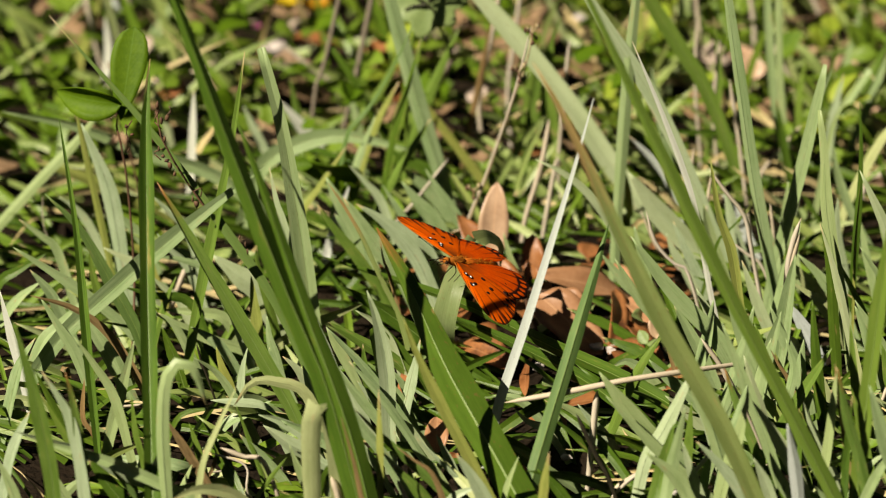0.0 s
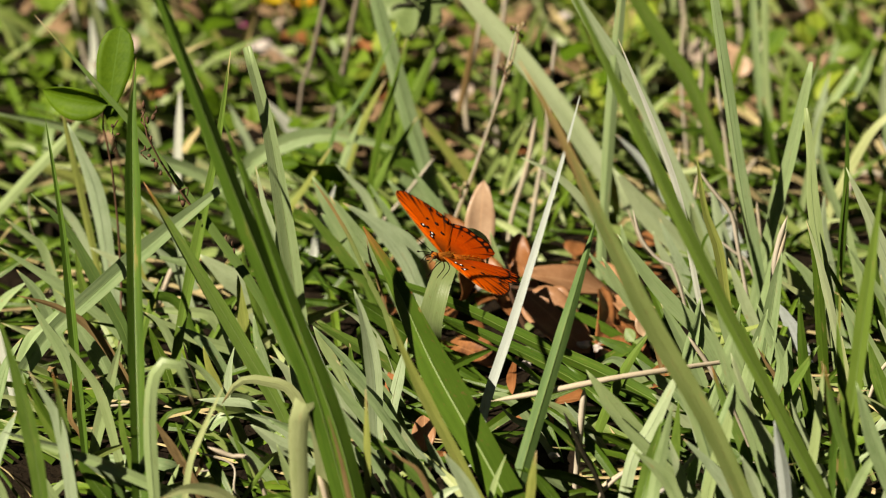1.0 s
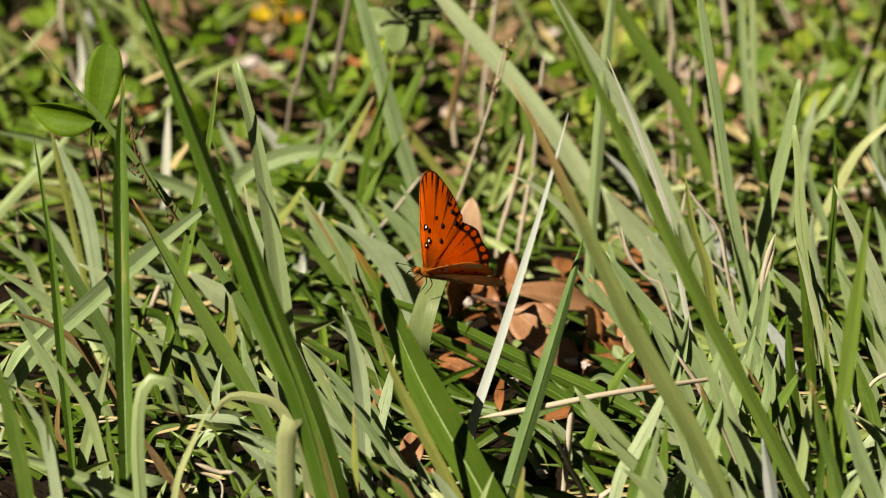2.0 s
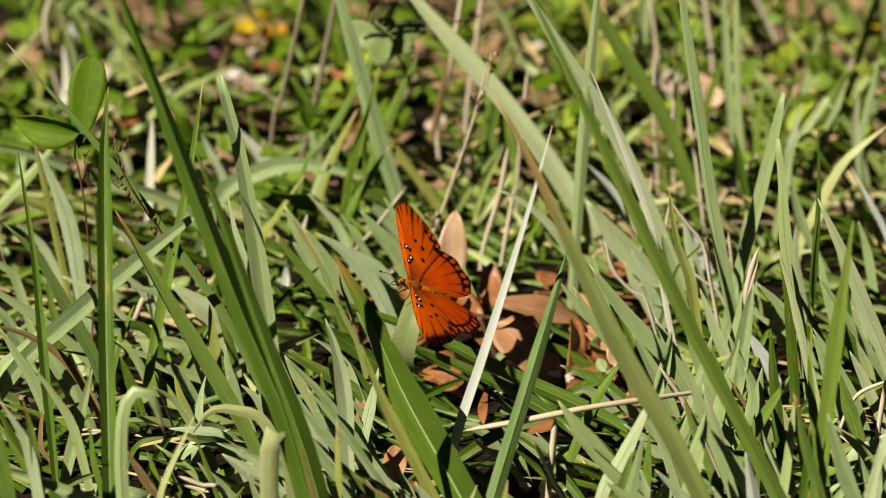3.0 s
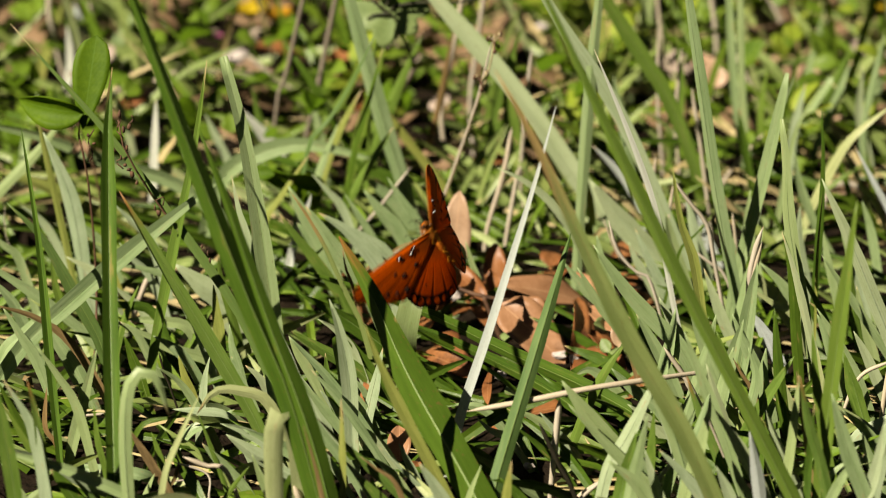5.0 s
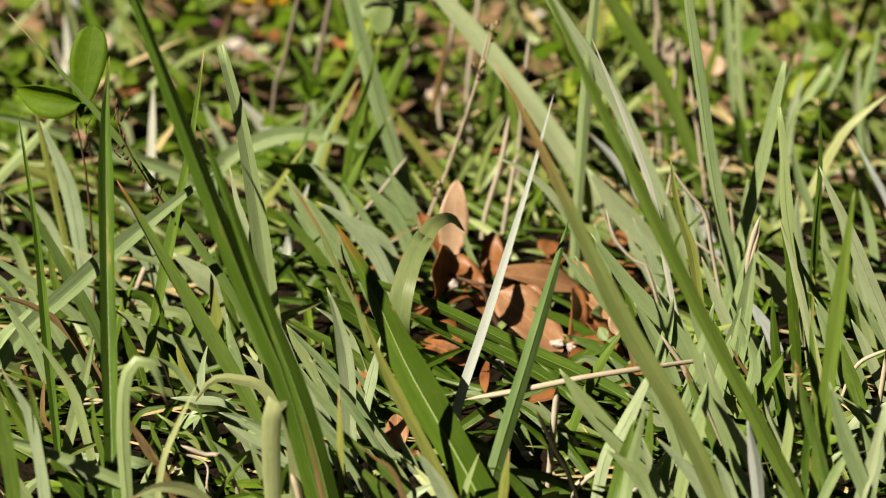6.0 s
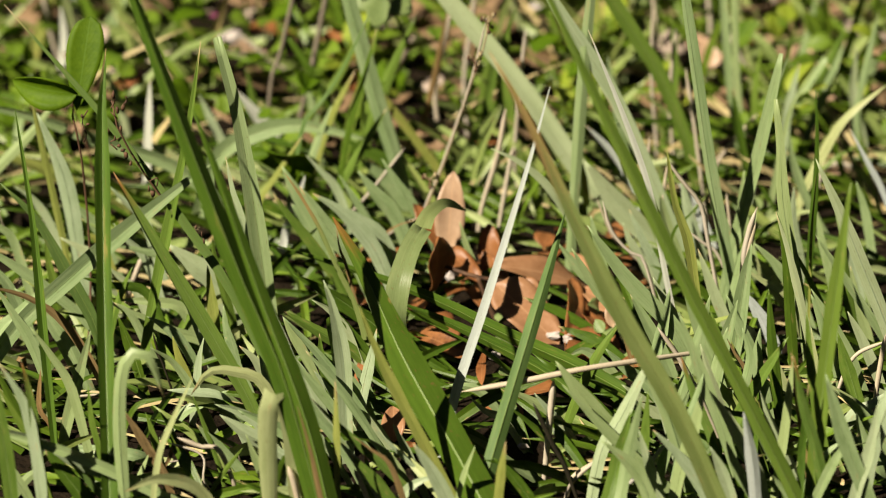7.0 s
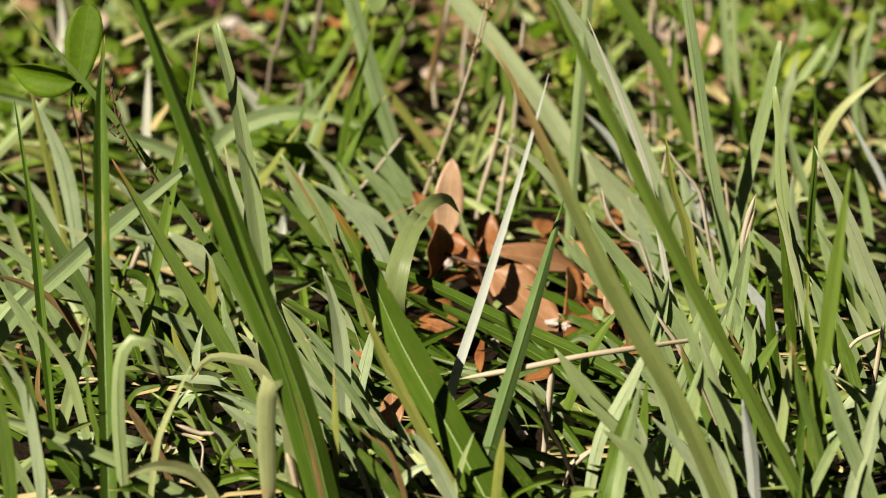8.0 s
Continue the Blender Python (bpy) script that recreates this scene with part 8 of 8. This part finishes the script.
def forewing(parent, side):
    wing = wing_sheet("forewing", FORE_EDGE, side, 0.0001, WING_FORE, parent, 0.012)
    tagged(wing, label="bright orange forewing with black veins and spots")
    wing_sheet("forewing_underside", FORE_EDGE, side, -0.0001, UNDER_FORE, wing, 0.012)
    black = [(18.0, 2.6, 1.5), (17.2, 0.9, 1.2), (12.5, 0.6, 1.4), (10.3, 1.9, 1.3), (23.5, -2.6, 1.1), (20.5, -6, 1.2), (13.5, -5.6, 1.1), (27.8, -10.8, 1.2), (23.0, -12.6, 1.5), (31.5, -8.0, 1.0)]
    spots(wing, side, black, 1.18, SCALE_BLACK, 1.15, "black_spot", "velvety black spot")
    spots(wing, side, [(18.3, 2.4, 1.0), (12.4, 0.5, 1.0), (10.2, 1.8, 0.9)], 0.7, PEARL, 1.32, "white_spot", "small white spot")
    bm = bmesh.new()
    tube(bm, curve_through([(side * x * MM, y * MM, 0.0002) for x, y in FORE_EDGE[:6]], 20), (0.0003, 0.0002), 5)
    part("leading_vein", bm, FUR, wing)
    spots(wing, side, [(11, 1.2, 1.3), (13.2, -0.4, 1.3), (19, 1.8, 1.5), (33, 1.5, 2.0), (38, 0, 2.0)], 1.0, PEARL, -0.3, "silver_patch", "silvery underside patch")
    spots(wing, side, [(15.0, 2.2, 1.2), (20.5, -4.5, 1.2), (24.5, -9.0, 1.2), (14.5, -5.0, 1.0)], 1.1, SCALE_BLACK, -0.05, "underside_spot", "black spot on the underside")
    return wing


def hindwing(parent, side):
    wing = wing_sheet("hindwing", HIND_EDGE, side, -0.0004, WING_HIND, parent, 0.035)
    tagged(wing, label="orange hindwing with a black chained border")
    wing_sheet("hindwing_underside", HIND_EDGE, side, -0.0007, UNDER_HIND, wing, 0.035)
    spots(wing, side, [(13, -9, 1.3), (9.5, -8, 1.0), (7, -14.5, 0.9), (14.5, -14.5, 0.7)], 1.35, SCALE_BLACK, 0.45, "black_spot", "velvety black spot")
    return wing


def butterfly():
    """Head towards +y, back towards +z; wings hinge at the thorax."""
    insect = tagged(new("butterfly"), "bright orange butterfly with black spotted wings", "butterfly")
    bm = bmesh.new()
    blob(bm, (0, 0.0035, 0.0), (0.0021, 0.0050, 0.0022), 2, 0.15, 3)
    thorax = part("thorax", bm, FUR, insect, "furry orange brown thorax")
    rng = random.Random(8)
    bm = bmesh.new()
    for _ in range(150):
        a, y = rng.uniform(0, 2 * math.pi), rng.uniform(-0.014, 0.008)
        r = 0.0020 if y > -0.002 else 0.0015
        p = Vector((r * math.cos(a), y, r * math.sin(a)))
        tube(bm, [p, p * 1.0 + Vector((0.0010 * math.cos(a), -0.0014 + rng.uniform(-0.0006, 0.0006), 0.0010 * math.sin(a)))], (0.00009, 0.00003), 3)
    part("hairs", bm, HAIR, thorax, "long golden brown hairs")
    bm = bmesh.new()
    tube(bm, [(0, -0.001, 0), (0, -0.006, 0.0002), (0, -0.011, 0), (0, -0.016, -0.0006), (0, -0.0185, -0.001)], (0.0017, 0.0008), 10)
    part("abdomen", bm, ABDOMEN, insect, "slim orange brown abdomen")
    bm = bmesh.new()
    tube(bm, [(0, 0.006, -0.0012), (0, 0.0, -0.0016), (0, -0.008, -0.0012), (0, -0.016, -0.0015)], (0.0012, 0.0005), 8)
    part("belly", bm, BELLY, insect, "pale furry belly")
    bm = bmesh.new()
    blob(bm, (0, 0.0092, 0.0), (0.0017, 0.0016, 0.0016), 3, 0.1, 2)
    head = part("head", bm, FUR, insect)
    for side in (1, -1):
        bm = bmesh.new()
        blob(bm, (side * 0.0014, 0.0097, 0.0002), (0.0008, 0.0009, 0.0010), 1, 0.0, 2)
        part("eye", bm, EYE_DARK, head, "shiny dark compound eye")
        bm = bmesh.new()
        tube(bm, curve_through([(side * 0.0006, 0.0102, 0.0010), (side * 0.003, 0.017, 0.004), (side * 0.0065, 0.0245, 0.0065)], 9), 0.00014, 5)
        blob(bm, (side * 0.0066, 0.0248, 0.0066), (0.0004, 0.0008, 0.0004), 1, 0.0, 2)
        part("antenna", bm, SCALE_BLACK, insect, "thin black clubbed antenna")
        for y0, y1 in ((0.005, 0.009), (0.002, 0.001), (0.004, 0.004)):
            bm = bmesh.new()
            tube(bm, curve_through([(side * 0.0012, y0, -0.0016), (side * 0.0040, y1, -0.0030), (side * 0.0046, y1 + 0.001, -0.0085)], 7), (0.00026, 0.00014), 5)
            part("leg", bm, SCALE_BLACK, insect, "thin dark leg")
    bm = bmesh.new()
    tube(bm, curve_through([(0, 0.0106, -0.0006), (0, 0.0126, -0.002), (0, 0.0118, -0.0034), (0, 0.0104, -0.0028)], 9), 0.0002, 5)
    part("proboscis", bm, SCALE_BLACK, head)
    return insect, [(forewing(insect, s), hindwing(insect, s), s) for s in (1, -1)]


BUTTERFLY, WINGS = butterfly()

PERCH = blade("L", 0.0102, [(-0.0153, 0.0717, -0.0030), (-0.0202, 0.0433, 0.0265), (-0.0184, 0.0433, 0.0454), (-0.0135, 0.0553, 0.0579), (-0.0080, 0.0653, 0.0642)], face=8, fold=0.05, point=0.25, foot=0.2, blunt=0.88, twist=1, words="broad yellowish green grass blade bent over at its tip")
HINGE = Vector((0.0073, -0.0064, 0.0672))


def bent_tip():
    """The end of the perch blade, nodding from where it is creased."""
    line = curve_through([(0.0000, 0.0000, 0.0000), (0.0045, 0.0080, 0.0026), (0.0115, 0.0200, 0.0000), (0.0172, 0.0300, -0.0105)], 14)
    v, f, t = ribbon(line, 0.0084, 8, 24, 0.05, 1.0, 1.0)
    t = t * np.array((1.0, 0.3)) + np.array((0.0, 0.7))
    tip = mesh_object("bent_tip", v, f, GRASS["L"], PERCH, t)
    tip.location = HINGE
    return tip


PERCH_TIP = bent_tip()



def motions():
    # seconds, place, turn of the body; then the lift of its right and left wings, in degrees
    rows = [
        (0.0, (-0.0090, 0.035, 0.0652), (18.6, -30.4, 114.1), -26, 13),
        (0.5, (-0.0092, 0.035, 0.0658), (19.6, -28.5, 115.9), -18, 17),
        (1.0, (-0.0084, 0.035, 0.0664), (20.1, -23.9, 114.6), -5, 22),
        (1.5, (-0.0102, 0.035, 0.0667), (19.6, -20.8, 112.3), 23, 40),
        (1.9, (-0.0104, 0.035, 0.0665), (21.5, -21.0, 108.0), 36, 48), (2.4, (-0.0105, 0.035, 0.0663), (25.0, -21.4, 102.0), 32, 36),
        (2.8, (-0.0104, 0.035, 0.0660), (27.3, -21.7, 98.8), 19, 19),
        (3.1, (-0.0099, 0.035, 0.0664), (29.3, -23.1, 97.8), 1, 7),
        (3.5, (-0.0095, 0.035, 0.0670), (29.5, -22.1, 94.8), -12, -1),
        (4.0, (-0.0095, 0.035, 0.0663), (30.2, -22.5, 95.5), -17, -7),
        (4.3, (-0.0100, 0.035, 0.0656), (30.0, -22.5, 96.0), -18, -10), (4.4, (-0.0112, 0.035, 0.0680), (38.2, -22.8, 89.4), -40, -34),
        (4.5, (-0.0101, 0.035, 0.0606), (68.0, 1.0, 82.0), 30, 34), (4.6, (-0.0083, 0.035, 0.0641), (53.4, -9.0, 84.8), 68, 82),
        (4.7, (-0.0108, 0.035, 0.0671), (34.1, -24.8, 101.0), 36, 62), (4.8, (-0.0112, 0.035, 0.0678), (19.6, -20.8, 112.3), 12, 24),
        (4.9, (-0.0135, 0.035, 0.0688), (54.0, -20.8, 92.6), 16, 69), (4.95, (-0.0095, 0.035, 0.0740), (60.0, -21.5, 86.0), 2, 8), (5.0, (-0.0050, 0.034, 0.0800), (65.0, -22.0, 79.0), -12, -46),
        (5.1, (-0.0020, 0.032, 0.0850), (84.0, -14.0, 73.0), -30, -28), (5.2, (-0.0104, 0.030, 0.0965), (80.6, -18.9, 64.3), 56, 58),
        (5.3, (-0.0060, 0.024, 0.1220), (66.0, -12.0, 62.0), 10, 10), (5.4, (0.0000, 0.010, 0.1500), (55.0, -10.0, 50.0), -48, -48),
        (5.5, (0.0060, -0.010, 0.1900), (45.0, -8.0, 30.0), 38, 38), (5.6, (0.0150, -0.020, 0.2400), (40.0, -5.0, 0.0), 8, 8),
        (5.7, (0.0400, -0.010, 0.2900), (35.0, 0.0, -30.0), -45, -45),
    ]
    lift = [40, 0, -44]
    for k in range(1, 24):
        t = 5.7 + 0.1 * k
        rows.append((t, (0.04 + 0.035 * k, -0.01 + 0.03 * k, 0.29 + 0.022 * k + 0.008 * math.sin(k * 2.1)), (25.0, 0.0, -45.0), lift[(k - 1) % 3], lift[(k - 1) % 3]))
    walk(BUTTERFLY, [(t, pose(*p, *e)) for t, p, e, _, _ in rows])
    for fore, hind, side in WINGS:
        for wing, y, z in ((fore, 0.004, 0.0009), (hind, 0.001, 0.0007)):
            walk(wing, [(t, pose(side * 0.0012, y, z, 0, -side * (right if side > 0 else left), 0)) for t, _, _, right, left in rows])
    # the perch blade sags under the insect and springs back
    sag = [(0.0, 4.0), (1.5, 4.0), (3.0, 4.5), (4.0, 4.5), (4.4, 4.2), (4.6, 3.5), (4.8, 4.0), (5.0, 3.5), (5.2, 1.2), (5.4, -2.0), (5.6, 1.0), (5.8, -0.4), (6.1, 0.0), (8.0, 0.0)]
    walk(PERCH, [(t, Matrix.Translation(PERCH.location) @ pose(0, 0, 0, 0, a, 0)) for t, a in sag])
    nod = [(t, 14.0 * a) for t, a in sag[:-1]] + [(6.5, 0.0), (6.7, -12.0), (6.9, -20.0), (7.3, -17.0), (7.5, 0.0), (7.7, 5.0), (8.0, 2.0)]
    walk(PERCH_TIP, [(t, Matrix.Translation(HINGE) @ pose(0, 0, 0, -0.26 * max(a, 0.0), 0.42 * a if a > 0 else a, -0.15 * max(a, 0.0))) for t, a in nod])


motions()
